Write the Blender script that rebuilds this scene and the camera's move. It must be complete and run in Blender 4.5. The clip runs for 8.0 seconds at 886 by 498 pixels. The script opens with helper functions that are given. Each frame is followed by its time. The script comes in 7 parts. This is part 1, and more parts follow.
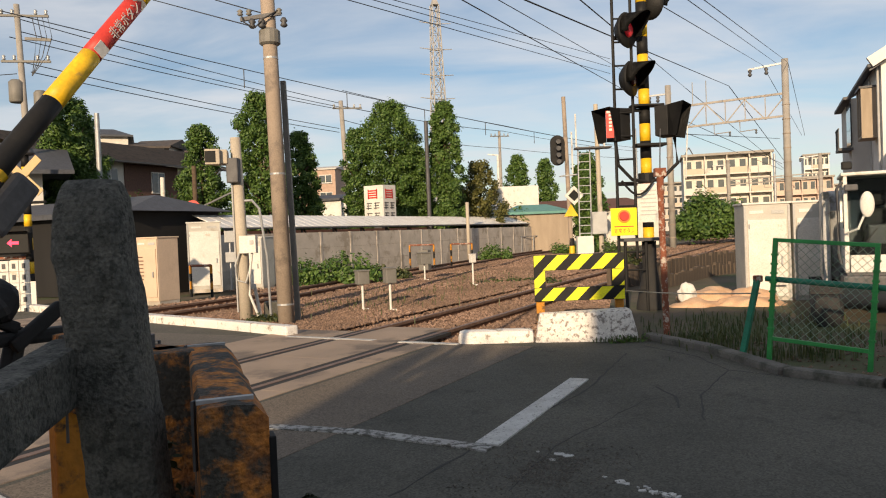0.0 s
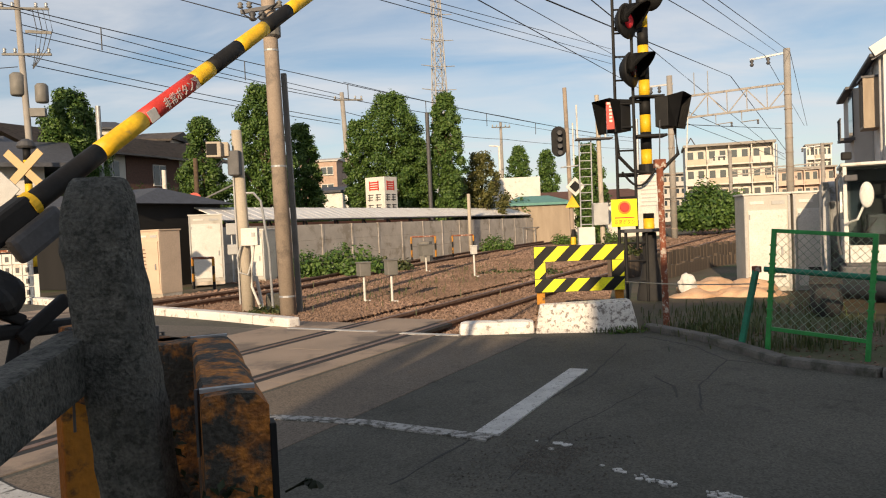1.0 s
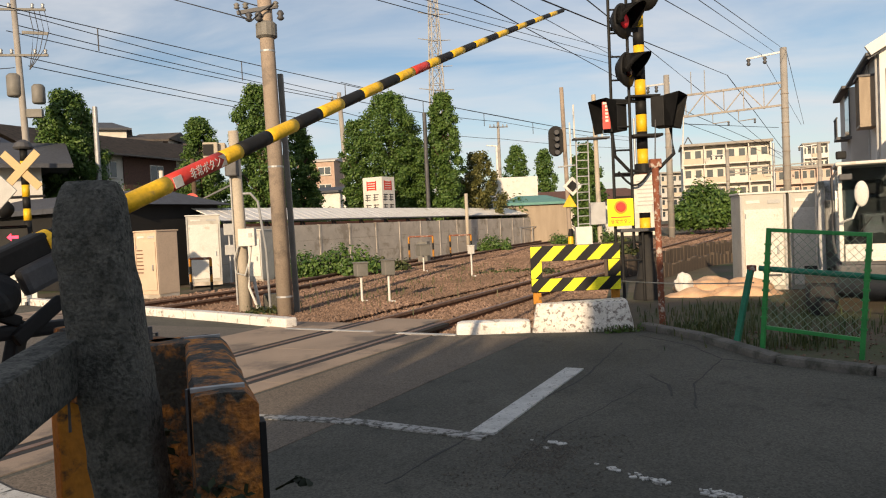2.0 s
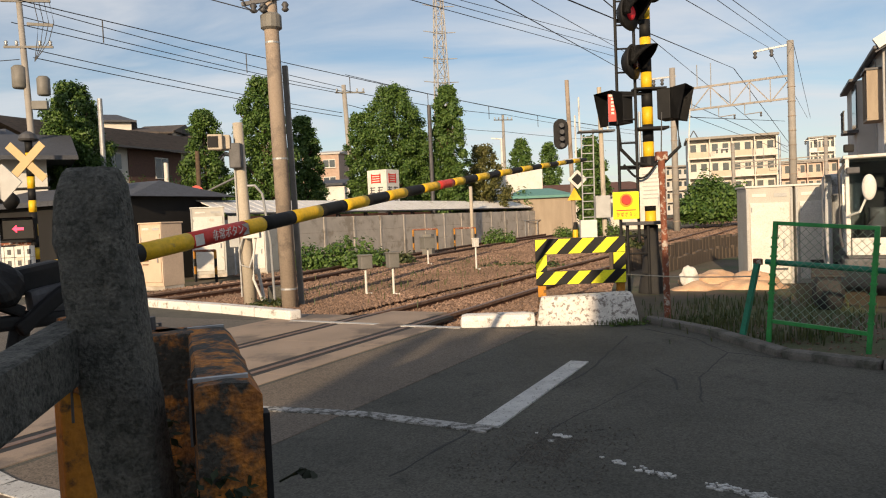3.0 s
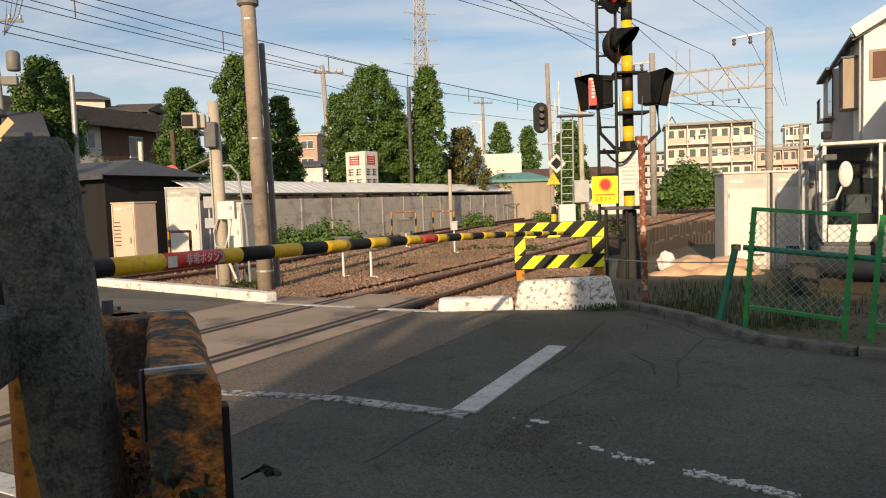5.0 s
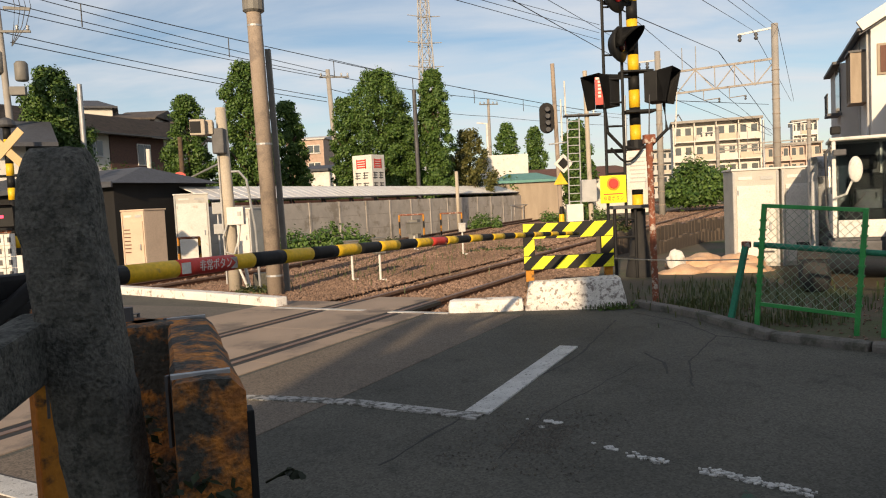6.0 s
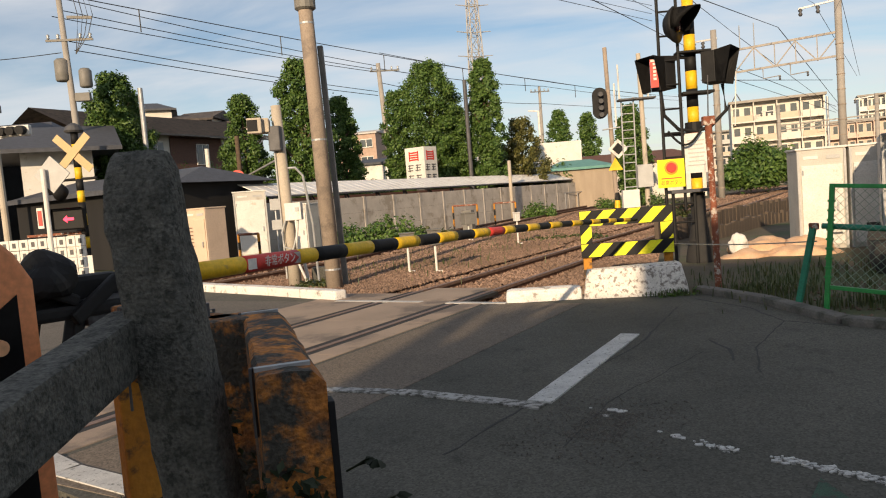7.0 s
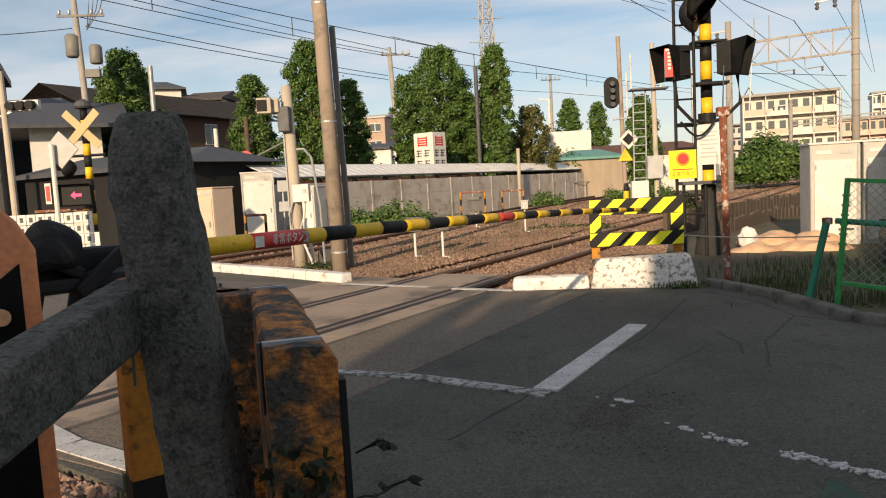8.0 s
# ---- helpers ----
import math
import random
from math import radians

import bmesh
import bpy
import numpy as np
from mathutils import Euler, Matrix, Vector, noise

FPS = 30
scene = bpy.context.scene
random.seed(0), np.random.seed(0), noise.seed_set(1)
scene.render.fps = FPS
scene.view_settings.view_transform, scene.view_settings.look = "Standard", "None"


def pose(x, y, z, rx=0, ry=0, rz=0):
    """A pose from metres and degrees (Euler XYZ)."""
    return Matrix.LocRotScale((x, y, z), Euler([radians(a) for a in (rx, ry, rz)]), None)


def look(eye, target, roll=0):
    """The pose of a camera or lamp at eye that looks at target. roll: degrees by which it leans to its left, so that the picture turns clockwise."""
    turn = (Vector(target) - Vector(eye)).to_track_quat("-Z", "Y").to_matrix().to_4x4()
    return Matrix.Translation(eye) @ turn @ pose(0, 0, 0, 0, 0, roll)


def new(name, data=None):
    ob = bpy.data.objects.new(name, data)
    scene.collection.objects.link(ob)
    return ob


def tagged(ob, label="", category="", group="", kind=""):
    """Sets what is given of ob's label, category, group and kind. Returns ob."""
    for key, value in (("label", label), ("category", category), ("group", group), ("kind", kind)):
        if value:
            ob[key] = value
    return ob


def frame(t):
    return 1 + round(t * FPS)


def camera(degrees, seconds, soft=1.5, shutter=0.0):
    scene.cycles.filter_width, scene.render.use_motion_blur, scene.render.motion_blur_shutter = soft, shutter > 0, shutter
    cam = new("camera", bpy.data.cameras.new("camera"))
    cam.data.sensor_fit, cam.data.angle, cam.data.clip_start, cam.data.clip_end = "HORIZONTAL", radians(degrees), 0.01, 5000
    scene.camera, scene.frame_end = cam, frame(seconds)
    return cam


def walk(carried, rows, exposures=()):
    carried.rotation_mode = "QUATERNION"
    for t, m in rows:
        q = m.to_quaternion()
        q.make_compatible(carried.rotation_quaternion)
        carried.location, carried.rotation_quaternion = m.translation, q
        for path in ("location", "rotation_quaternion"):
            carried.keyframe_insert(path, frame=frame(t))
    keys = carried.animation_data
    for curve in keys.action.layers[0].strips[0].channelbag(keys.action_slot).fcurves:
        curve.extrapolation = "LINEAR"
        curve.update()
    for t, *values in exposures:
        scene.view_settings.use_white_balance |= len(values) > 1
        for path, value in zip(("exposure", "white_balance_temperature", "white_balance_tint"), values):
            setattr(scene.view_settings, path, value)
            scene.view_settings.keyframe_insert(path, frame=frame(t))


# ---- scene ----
# camera: hand-held, standing beside a concrete fence
cam = camera(62.2, 8.0, soft=1.1)
PATH = [
    (0, look((-0.005, 0.016, 1.295), (-0.006, 2.016, 1.254), -2.3)),
    (0.5, look((0.002, -0.003, 1.299), (0.007, 1.996, 1.245), -2.4)),
    (1, look((0.009, -0.026, 1.299), (0.002, 1.973, 1.235), -2.5)),
    (2.3, look((0.032, -0.05, 1.303), (0.037, 1.95, 1.238), -2.85)),
    (2.5, look((0.034, -0.052, 1.304), (0.048, 1.948, 1.256), -2.9)),
    (3, look((0.022, -0.024, 1.294), (0.008, 1.974, 1.211), -2.5)),
    (3.5, look((0.017, -0.008, 1.291), (0.007, 1.989, 1.178), -2.1)),
    (3.7, look((0.029, -0.002, 1.291), (0.033, 1.988, 1.112), -2.3)),
    (4, look((0.047, 0.008, 1.292), (0.174, 1.994, 1.101), -2.6)),
    (4.5, look((0.047, 0.028, 1.29), (0.167, 2.018, 1.132), -2.1)),
    (5, look((0.025, 0.059, 1.288), (0.068, 2.054, 1.157), -1.9)),
    (5.2, look((0.022, 0.058, 1.288), (0.028, 2.053, 1.177), -2.0)),
    (6.3, look((0.004, 0.047, 1.292), (0.025, 2.042, 1.156), -3.2)),
    (6.5, look((0.002, 0.045, 1.293), (-0.008, 2.04, 1.151), -3.5)),
    (7, look((-0.018, 0.042, 1.293), (-0.144, 2.033, 1.152), -4.6)),
    (7.5, look((-0.032, 0.075, 1.275), (-0.226, 2.059, 1.112), -2.6)),
    (8, look((-0.042, 0.092, 1.273), (-0.186, 2.08, 1.097), -3.1)),
]
walk(cam, PATH, ((0, 0.16, 6850, 11), (8, 0.2, 6850, 11)))

# light: a low afternoon sun behind the camera, thin high cloud
SUN_ELEV, SUN_AZ = 16.0, 15.0            # degrees; the light travels SUN_AZ to the right of +y
world = bpy.data.worlds.new("world")
scene.world = world
world.use_nodes = True
wn, wl = world.node_tree.nodes, world.node_tree.links
sky = wn.new("ShaderNodeTexSky")
sky.sky_type = "NISHITA"
sky.sun_disc = False
sky.sun_elevation = radians(SUN_ELEV + 4)
sky.sun_rotation = radians(180 + SUN_AZ)
sky.air_density, sky.dust_density, sky.ozone_density = 1.0, 0.6, 2.0
tc = wn.new("ShaderNodeTexCoord")
sep = wn.new("ShaderNodeSeparateXYZ")
wl.new(tc.outputs["Generated"], sep.inputs[0])
up = wn.new("ShaderNodeMath"); up.operation = "MAXIMUM"; up.inputs[1].default_value = 0.0
wl.new(sep.outputs[2], up.inputs[0])
up2 = wn.new("ShaderNodeMath"); up2.operation = "ADD"; up2.inputs[1].default_value = 0.16
wl.new(up.outputs[0], up2.inputs[0])
dv = wn.new("ShaderNodeVectorMath"); dv.operation = "DIVIDE"
cmb = wn.new("ShaderNodeCombineXYZ")
for k in range(3):
    wl.new(up2.outputs[0], cmb.inputs[k])
wl.new(tc.outputs["Generated"], dv.inputs[0]); wl.new(cmb.outputs[0], dv.inputs[1])
stretch = wn.new("ShaderNodeMapping"); stretch.inputs["Scale"].default_value = (0.55, 1.25, 1.0)
stretch.inputs["Rotation"].default_value = (0, 0, 0.5)
wl.new(dv.outputs[0], stretch.inputs[0])
cl = wn.new("ShaderNodeTexNoise"); cl.inputs["Scale"].default_value = 1.5; cl.inputs["Detail"].default_value = 9; cl.inputs["Roughness"].default_value = 0.56
cl.inputs["Distortion"].default_value = 0.35
wl.new(stretch.outputs[0], cl.inputs[0])
ramp = wn.new("ShaderNodeMapRange"); ramp.inputs[1].default_value = 0.33; ramp.inputs[2].default_value = 0.68
ramp.inputs[3].default_value = 0.0; ramp.inputs[4].default_value = 0.85
wl.new(cl.outputs[0], ramp.inputs[0])
mixc = wn.new("ShaderNodeMix"); mixc.data_type = "RGBA"
wl.new(ramp.outputs[0], mixc.inputs[0]); wl.new(sky.outputs[0], mixc.inputs[6])
mixc.inputs[7].default_value = (6.6, 6.9, 7.4, 1)
bg = wn["Background"]; bg.inputs[1].default_value = 0.1
wl.new(mixc.outputs[2], bg.inputs[0])
sun = new("sun", bpy.data.lights.new("sun", "SUN"))
sun.data.energy, sun.data.angle, sun.data.color = 5.0, radians(0.6), (1.0, 0.78, 0.53)
_e, _a = radians(SUN_ELEV), radians(SUN_AZ)
sun.matrix_world = look((0, 0, 30), (math.sin(_a) * math.cos(_e), math.cos(_a) * math.cos(_e), 30 - math.sin(_e)))


# ---- building helpers ----
def part(name, bm, material, parent, label=""):
    me = bpy.data.meshes.new(name)
    bm.to_mesh(me)
    bm.free()
    me.materials.append(material)
    ob = new(name, me)
    ob.parent = parent
    return tagged(ob, label)


def thing(name, x, y, z, rz=0, label="", category="", group="", kind=""):
    ob = new(name)
    ob.matrix_basis = pose(x, y, z, 0, 0, rz)
    ob.empty_display_size = 0.1
    return tagged(ob, label, category, group, kind)


def mesh_thing(name, bm, material, label="", category="", group="", kind="", at=None):
    me = bpy.data.meshes.new(name)
    bm.to_mesh(me)
    bm.free()
    me.materials.append(material)
    ob = new(name, me)
    if at is not None:
        ob.matrix_basis = at
    return tagged(ob, label, category, group, kind)


def B():
    return bmesh.new()


def box(bm, x, y, z, sx, sy, sz, rz=0, bevel=0.0, m=None):
    """A box centred on x, y with its underside at z."""
    mm = pose(x, y, z + sz / 2, 0, 0, rz) @ Matrix.Diagonal((sx, sy, sz, 1))
    if m is not None:
        mm = m @ mm
    r = bmesh.ops.create_cube(bm, size=1, matrix=mm)
    if bevel > 0:
        es = list({e for v in r["verts"] for e in v.link_edges})
        bmesh.ops.bevel(bm, geom=es, offset=bevel, segments=2, affect="EDGES", profile=0.6)
    return bm


def rod(bm, a, b, r0, r1=None, seg=10, caps=True):
    a, b = Vector(a), Vector(b)
    r1 = r0 if r1 is None else r1
    q = (b - a).to_track_quat("Z", "Y").to_matrix().to_4x4()
    m = Matrix.Translation((a + b) / 2) @ q
    bmesh.ops.create_cone(bm, cap_ends=caps, segments=seg, radius1=r0, radius2=r1, depth=(b - a).length, matrix=m)
    return bm


def bar(bm, a, b, w, h, bevel=0.0):
    """A rectangular bar from a to b, w wide and h high."""
    a, b = Vector(a), Vector(b)
    d = b - a
    y = d.normalized()
    x = y.cross(Vector((0, 0, 1)))
    x = Vector((1, 0, 0)) if x.length < 1e-4 else x.normalized()
    z = x.cross(y)
    m = Matrix((x, y, z)).transposed().to_4x4()
    m.translation = (a + b) / 2
    r = bmesh.ops.create_cube(bm, size=1, matrix=m @ Matrix.Diagonal((w, d.length, h, 1)))
    if bevel > 0:
        es = list({e for v in r["verts"] for e in v.link_edges})
        bmesh.ops.bevel(bm, geom=es, offset=bevel, segments=2, affect="EDGES", profile=0.6)
    return bm


def tube(bm, pts, r, seg=6):
    """A round tube along a line of points."""
    pts = [Vector(p) for p in pts]
    rings = []
    for i, p in enumerate(pts):
        t = (pts[min(i + 1, len(pts) - 1)] - pts[max(i - 1, 0)]).normalized()
        x = t.cross(Vector((0, 0, 1)))
        x = Vector((1, 0, 0)) if x.length < 1e-3 else x.normalized()
        z = x.cross(t)
        rr = r[i] if isinstance(r, (list, tuple)) else r
        rings.append([bm.verts.new(p + (x * math.cos(2 * math.pi * k / seg) + z * math.sin(2 * math.pi * k / seg)) * rr) for k in range(seg)])
    for u, v in zip(rings, rings[1:]):
        for k in range(seg):
            bm.faces.new((u[k], u[(k + 1) % seg], v[(k + 1) % seg], v[k]))
    bm.faces.new(rings[0][::-1])
    bm.faces.new(rings[-1])
    return bm


def prism(bm, poly, z0, z1):
    """An upright slab over a polygon given anticlockwise."""
    lo = [bm.verts.new((x, y, z0)) for x, y in poly]
    hi = [bm.verts.new((x, y, z1)) for x, y in poly]
    n = len(poly)
    for i in range(n):
        bm.faces.new((lo[i], lo[(i + 1) % n], hi[(i + 1) % n], hi[i]))
    bm.faces.new(lo[::-1])
    bm.faces.new(hi)
    return bm


def lathe(bm, prof, seg=16, m=None):
    """A turned body about z: prof is rows of radius, height."""
    m = m or Matrix.Identity(4)
    rings = [[bm.verts.new(m @ Vector((r * math.cos(2 * math.pi * k / seg), r * math.sin(2 * math.pi * k / seg), z))) for k in range(seg)] for r, z in prof]
    for u, v in zip(rings, rings[1:]):
        for k in range(seg):
            bm.faces.new((u[k], u[(k + 1) % seg], v[(k + 1) % seg], v[k]))
    bm.faces.new(rings[0][::-1])
    bm.faces.new(rings[-1])
    return bm


def smooth(ob):
    for p in ob.data.polygons:
        p.use_smooth = True
    return ob


# the railway's own axes: s along the rails, n across them to the right
TRACK = 27.3
_c, _s = math.cos(radians(TRACK)), math.sin(radians(TRACK))


def sn(s, n, z=0.0):
    return (s * _s + n * _c, s * _c - n * _s, z)


# ---- materials ----
def material(name, c1, c2=None, scale=4.0, rough=0.8, bump=0.15, metal=0.0, stain=None, stain_scale=1.2, stain_amount=0.5, grain=60.0, contrast=0.25, spec=0.4, stretch_z=1.0):
    m = bpy.data.materials.new(name)
    m.use_nodes = True
    nt = m.node_tree
    N, L = nt.nodes, nt.links
    b = N["Principled BSDF"]
    b.inputs["Roughness"].default_value = rough
    b.inputs["Metallic"].default_value = metal
    b.inputs["Specular IOR Level"].default_value = spec
    co = N.new("ShaderNodeTexCoord")
    mp = N.new("ShaderNodeMapping")
    mp.inputs["Scale"].default_value = (1, 1, stretch_z)
    L.new(co.outputs["Object"], mp.inputs[0])
    n1 = N.new("ShaderNodeTexNoise")
    n1.inputs["Scale"].default_value, n1.inputs["Detail"].default_value = scale, 6
    L.new(mp.outputs[0], n1.inputs[0])
    n2 = N.new("ShaderNodeTexNoise")
    n2.inputs["Scale"].default_value, n2.inputs["Detail"].default_value = grain, 3
    L.new(co.outputs["Object"], n2.inputs[0])
    c2 = c2 or tuple(min(1, v * 0.7) for v in c1)
    r1 = N.new("ShaderNodeMapRange")
    r1.inputs[1].default_value, r1.inputs[2].default_value = 0.34, 0.66
    L.new(n1.outputs[0], r1.inputs[0])
    mx = N.new("ShaderNodeMix"); mx.data_type = "RGBA"
    mx.inputs[6].default_value, mx.inputs[7].default_value = (*c1, 1), (*c2, 1)
    L.new(r1.outputs[0], mx.inputs[0])
    last = mx.outputs[2]
    if stain:
        n3 = N.new("ShaderNodeTexNoise")
        n3.inputs["Scale"].default_value, n3.inputs["Detail"].default_value, n3.inputs["Roughness"].default_value = stain_scale, 8, 0.65
        L.new(mp.outputs[0], n3.inputs[0])
        r3 = N.new("ShaderNodeMapRange")
        r3.inputs[1].default_value, r3.inputs[2].default_value = 0.62 - stain_amount * 0.22, 0.68 - stain_amount * 0.16
        L.new(n3.outputs[0], r3.inputs[0])
        m3 = N.new("ShaderNodeMix"); m3.data_type = "RGBA"
        L.new(r3.outputs[0], m3.inputs[0]); L.new(last, m3.inputs[6])
        m3.inputs[7].default_value = (*stain, 1)
        last = m3.outputs[2]
    g = N.new("ShaderNodeMix"); g.data_type = "RGBA"; g.blend_type = "MULTIPLY"
    rg = N.new("ShaderNodeMapRange"); rg.inputs[3].default_value, rg.inputs[4].default_value = 1 - contrast * 1.6, 1 + contrast * 1.6
    L.new(n2.outputs[0], rg.inputs[0])
    g.inputs[0].default_value = 0.8
    L.new(last, g.inputs[6])
    L.new(rg.outputs[0], g.inputs[7])
    L.new(g.outputs[2], b.inputs["Base Color"])
    if bump:
        bp = N.new("ShaderNodeBump")
        bp.inputs["Strength"].default_value, bp.inputs["Distance"].default_value = bump, 0.02
        L.new(n2.outputs[0], bp.inputs["Height"])
        L.new(bp.outputs[0], b.inputs["Normal"])
    return m


def glow(name, c, strength):
    m = bpy.data.materials.new(name)
    m.use_nodes = True
    b = m.node_tree.nodes["Principled BSDF"]
    b.inputs["Base Color"].default_value = (*c, 1)
    b.inputs["Emission Color"].default_value = (*c, 1)
    b.inputs["Emission Strength"].default_value = strength
    return m


def leaf_material(name, c1, c2):
    """Foliage that varies from leaf to leaf."""
    m = bpy.data.materials.new(name)
    m.use_nodes = True
    N, L = m.node_tree.nodes, m.node_tree.links
    b = N["Principled BSDF"]
    b.inputs["Roughness"].default_value = 0.55
    geo = N.new("ShaderNodeNewGeometry")
    mx = N.new("ShaderNodeMix"); mx.data_type = "RGBA"
    mx.inputs[6].default_value, mx.inputs[7].default_value = (*c1, 1), (*c2, 1)
    L.new(geo.outputs["Random Per Island"], mx.inputs[0])
    L.new(mx.outputs[2], b.inputs["Base Color"])
    tr = N.new("ShaderNodeBsdfTranslucent")
    L.new(mx.outputs[2], tr.inputs[0])
    ms = N.new("ShaderNodeMixShader"); ms.inputs[0].default_value = 0.2
    L.new(b.outputs[0], ms.inputs[1]); L.new(tr.outputs[0], ms.inputs[2])
    L.new(ms.outputs[0], N["Material Output"].inputs[0])
    return m


def asphalt_material(name, dark, pale, dirt):
    """Worn asphalt: broad patches, stains, stone chips and a rough skin."""
    m = bpy.data.materials.new(name)
    m.use_nodes = True
    N, L = m.node_tree.nodes, m.node_tree.links
    b = N["Principled BSDF"]
    b.inputs["Roughness"].default_value = 0.9
    b.inputs["Specular IOR Level"].default_value = 0.3
    co = N.new("ShaderNodeTexCoord")

    def field(scale, detail, lo, hi, rough=0.6):
        n = N.new("ShaderNodeTexNoise")
        n.inputs["Scale"].default_value, n.inputs["Detail"].default_value, n.inputs["Roughness"].default_value = scale, detail, rough
        L.new(co.outputs["Object"], n.inputs[0])
        r = N.new("ShaderNodeMapRange")
        r.inputs[1].default_value, r.inputs[2].default_value = lo, hi
        L.new(n.outputs[0], r.inputs[0])
        return r.outputs[0]

    def blend(fac, a, c, amount=None, mode="MIX"):
        x = N.new("ShaderNodeMix"); x.data_type = "RGBA"; x.blend_type = mode
        if amount is None:
            L.new(fac, x.inputs[0])
        else:
            x.inputs[0].default_value = amount
        for k, v in ((6, a), (7, c)):
            if isinstance(v, tuple):
                x.inputs[k].default_value = (*v, 1)
            else:
                L.new(v, x.inputs[k])
        return x.outputs[2]

    c = blend(field(0.55, 5, 0.35, 0.65), dark, pale)
    c = blend(field(2.6, 9, 0.56, 0.72, 0.7), c, dirt)
    vo = N.new("ShaderNodeTexVoronoi")
    vo.inputs["Scale"].default_value = 95
    L.new(co.outputs["Object"], vo.inputs["Vector"])
    bw = N.new("ShaderNodeRGBToBW")
    L.new(vo.outputs["Color"], bw.inputs[0])
    chip = N.new("ShaderNodeMapRange")
    chip.inputs[1].default_value, chip.inputs[2].default_value, chip.inputs[3].default_value, chip.inputs[4].default_value = 0.1, 0.9, 0.55, 1.5
    L.new(bw.outputs[0], chip.inputs[0])
    c = blend(None, c, chip.outputs[0], 0.75, "MULTIPLY")
    L.new(c, b.inputs["Base Color"])
    bp = N.new("ShaderNodeBump")
    bp.inputs["Strength"].default_value, bp.inputs["Distance"].default_value = 0.7, 0.006
    L.new(bw.outputs[0], bp.inputs["Height"])
    L.new(bp.outputs[0], b.inputs["Normal"])
    return m


M_asphalt = asphalt_material("asphalt", (0.066, 0.064, 0.053), (0.108, 0.102, 0.084), (0.046, 0.045, 0.039))
# same asphalt with sunlight put into the colour: lighter and more tan
M_asphalt_sun = asphalt_material("sun_toned_asphalt", (0.115, 0.103, 0.088), (0.145, 0.128, 0.108), (0.075, 0.070, 0.060))
M_apron = asphalt_material("sun_toned_apron", (0.142, 0.115, 0.089), (0.168, 0.136, 0.106), (0.100, 0.084, 0.068))
M_panel = material("crossing_panel", (0.37, 0.28, 0.21), (0.30, 0.23, 0.175), 1.2, 0.85, 0.4, stain=(0.17, 0.135, 0.11), stain_scale=0.8, grain=120)
M_paint = material("road_paint", (0.58, 0.57, 0.54), (0.44, 0.43, 0.41), 5, 0.7, 0.3, stain=(0.2, 0.195, 0.18), stain_scale=38, stain_amount=0.25, grain=150)
M_paint_worn = material("flaked_road_paint", (0.60, 0.59, 0.56), (0.46, 0.45, 0.43), 7, 0.75, 0.3, stain=(0.20, 0.195, 0.18), stain_scale=30, stain_amount=0.5, grain=150)
M_paint_thin = material("thin_road_paint", (0.42, 0.41, 0.39), (0.32, 0.31, 0.295), 5, 0.75, 0.3, stain=(0.085, 0.082, 0.07), stain_scale=19, stain_amount=0.75, grain=150)
M_kerb_white = material("white_kerb_paint", (0.74, 0.71, 0.67), (0.66, 0.63, 0.59), 4, 0.75, 0.3, stain=(0.30, 0.26, 0.22), stain_scale=8, stain_amount=0.3)
M_pole_grey = material("grey_concrete", (0.33, 0.305, 0.275), (0.27, 0.25, 0.225), 2, 0.85, 0.15)
M_soil = material("soil", (0.125, 0.095, 0.066), (0.08, 0.07, 0.044), 0.9, 0.95, 0.6, stain=(0.07, 0.085, 0.035), stain_scale=0.35, grain=40)
M_ballast = material("ballast", (0.27, 0.165, 0.115), (0.18, 0.11, 0.08), 9, 0.95, 0.9, stain=(0.15, 0.095, 0.07), stain_scale=1.5, grain=30)
M_rail_side = material("rail_rust", (0.13, 0.056, 0.03), (0.085, 0.038, 0.023), 6, 0.85, 0.3, grain=90)
M_rail_top = material("rail_top", (0.24, 0.155, 0.115), (0.17, 0.10, 0.07), 12, 0.5, 0.05, metal=0.3)
M_concrete = material("concrete", (0.58, 0.52, 0.45), (0.47, 0.42, 0.36), 2, 0.85, 0.3, stain=(0.36, 0.31, 0.25), stain_scale=1.1, stain_amount=0.4)
M_old_concrete = material("old_concrete", (0.115, 0.112, 0.098), (0.070, 0.070, 0.062), 26, 0.95, 0.45, stain=(0.042, 0.043, 0.037), stain_scale=60, stain_amount=0.45, grain=170, contrast=0.75)
M_pole = material("pole_concrete", (0.36, 0.29, 0.23), (0.28, 0.225, 0.18), 1.3, 0.85, 0.2, stain=(0.22, 0.18, 0.15), stain_scale=2, grain=50)
M_pole_light = material("pole_pale_concrete", (0.48, 0.42, 0.34), (0.40, 0.35, 0.28), 1.5, 0.85, 0.2, grain=50)
M_steel = material("galvanised_steel", (0.42, 0.43, 0.44), (0.33, 0.34, 0.35), 6, 0.5, 0.05, metal=0.5)
M_dark_steel = material("dark_steel", (0.10, 0.10, 0.105), (0.065, 0.065, 0.07), 5, 0.6, 0.05, metal=0.3)
M_black = material("black_paint", (0.011, 0.011, 0.012), (0.018, 0.018, 0.018), 5, 0.6, 0.05, spec=0.2)
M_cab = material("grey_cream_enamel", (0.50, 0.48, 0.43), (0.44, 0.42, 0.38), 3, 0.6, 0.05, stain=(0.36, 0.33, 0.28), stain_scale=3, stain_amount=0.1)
M_kerb = material("kerb_concrete", (0.17, 0.155, 0.135), (0.12, 0.11, 0.10), 5, 0.9, 0.4, stain=(0.075, 0.075, 0.06), stain_scale=3)
M_timber_dark = material("tarred_timber", (0.10, 0.075, 0.055), (0.06, 0.046, 0.036), 6, 0.9, 0.4, stretch_z=0.2)
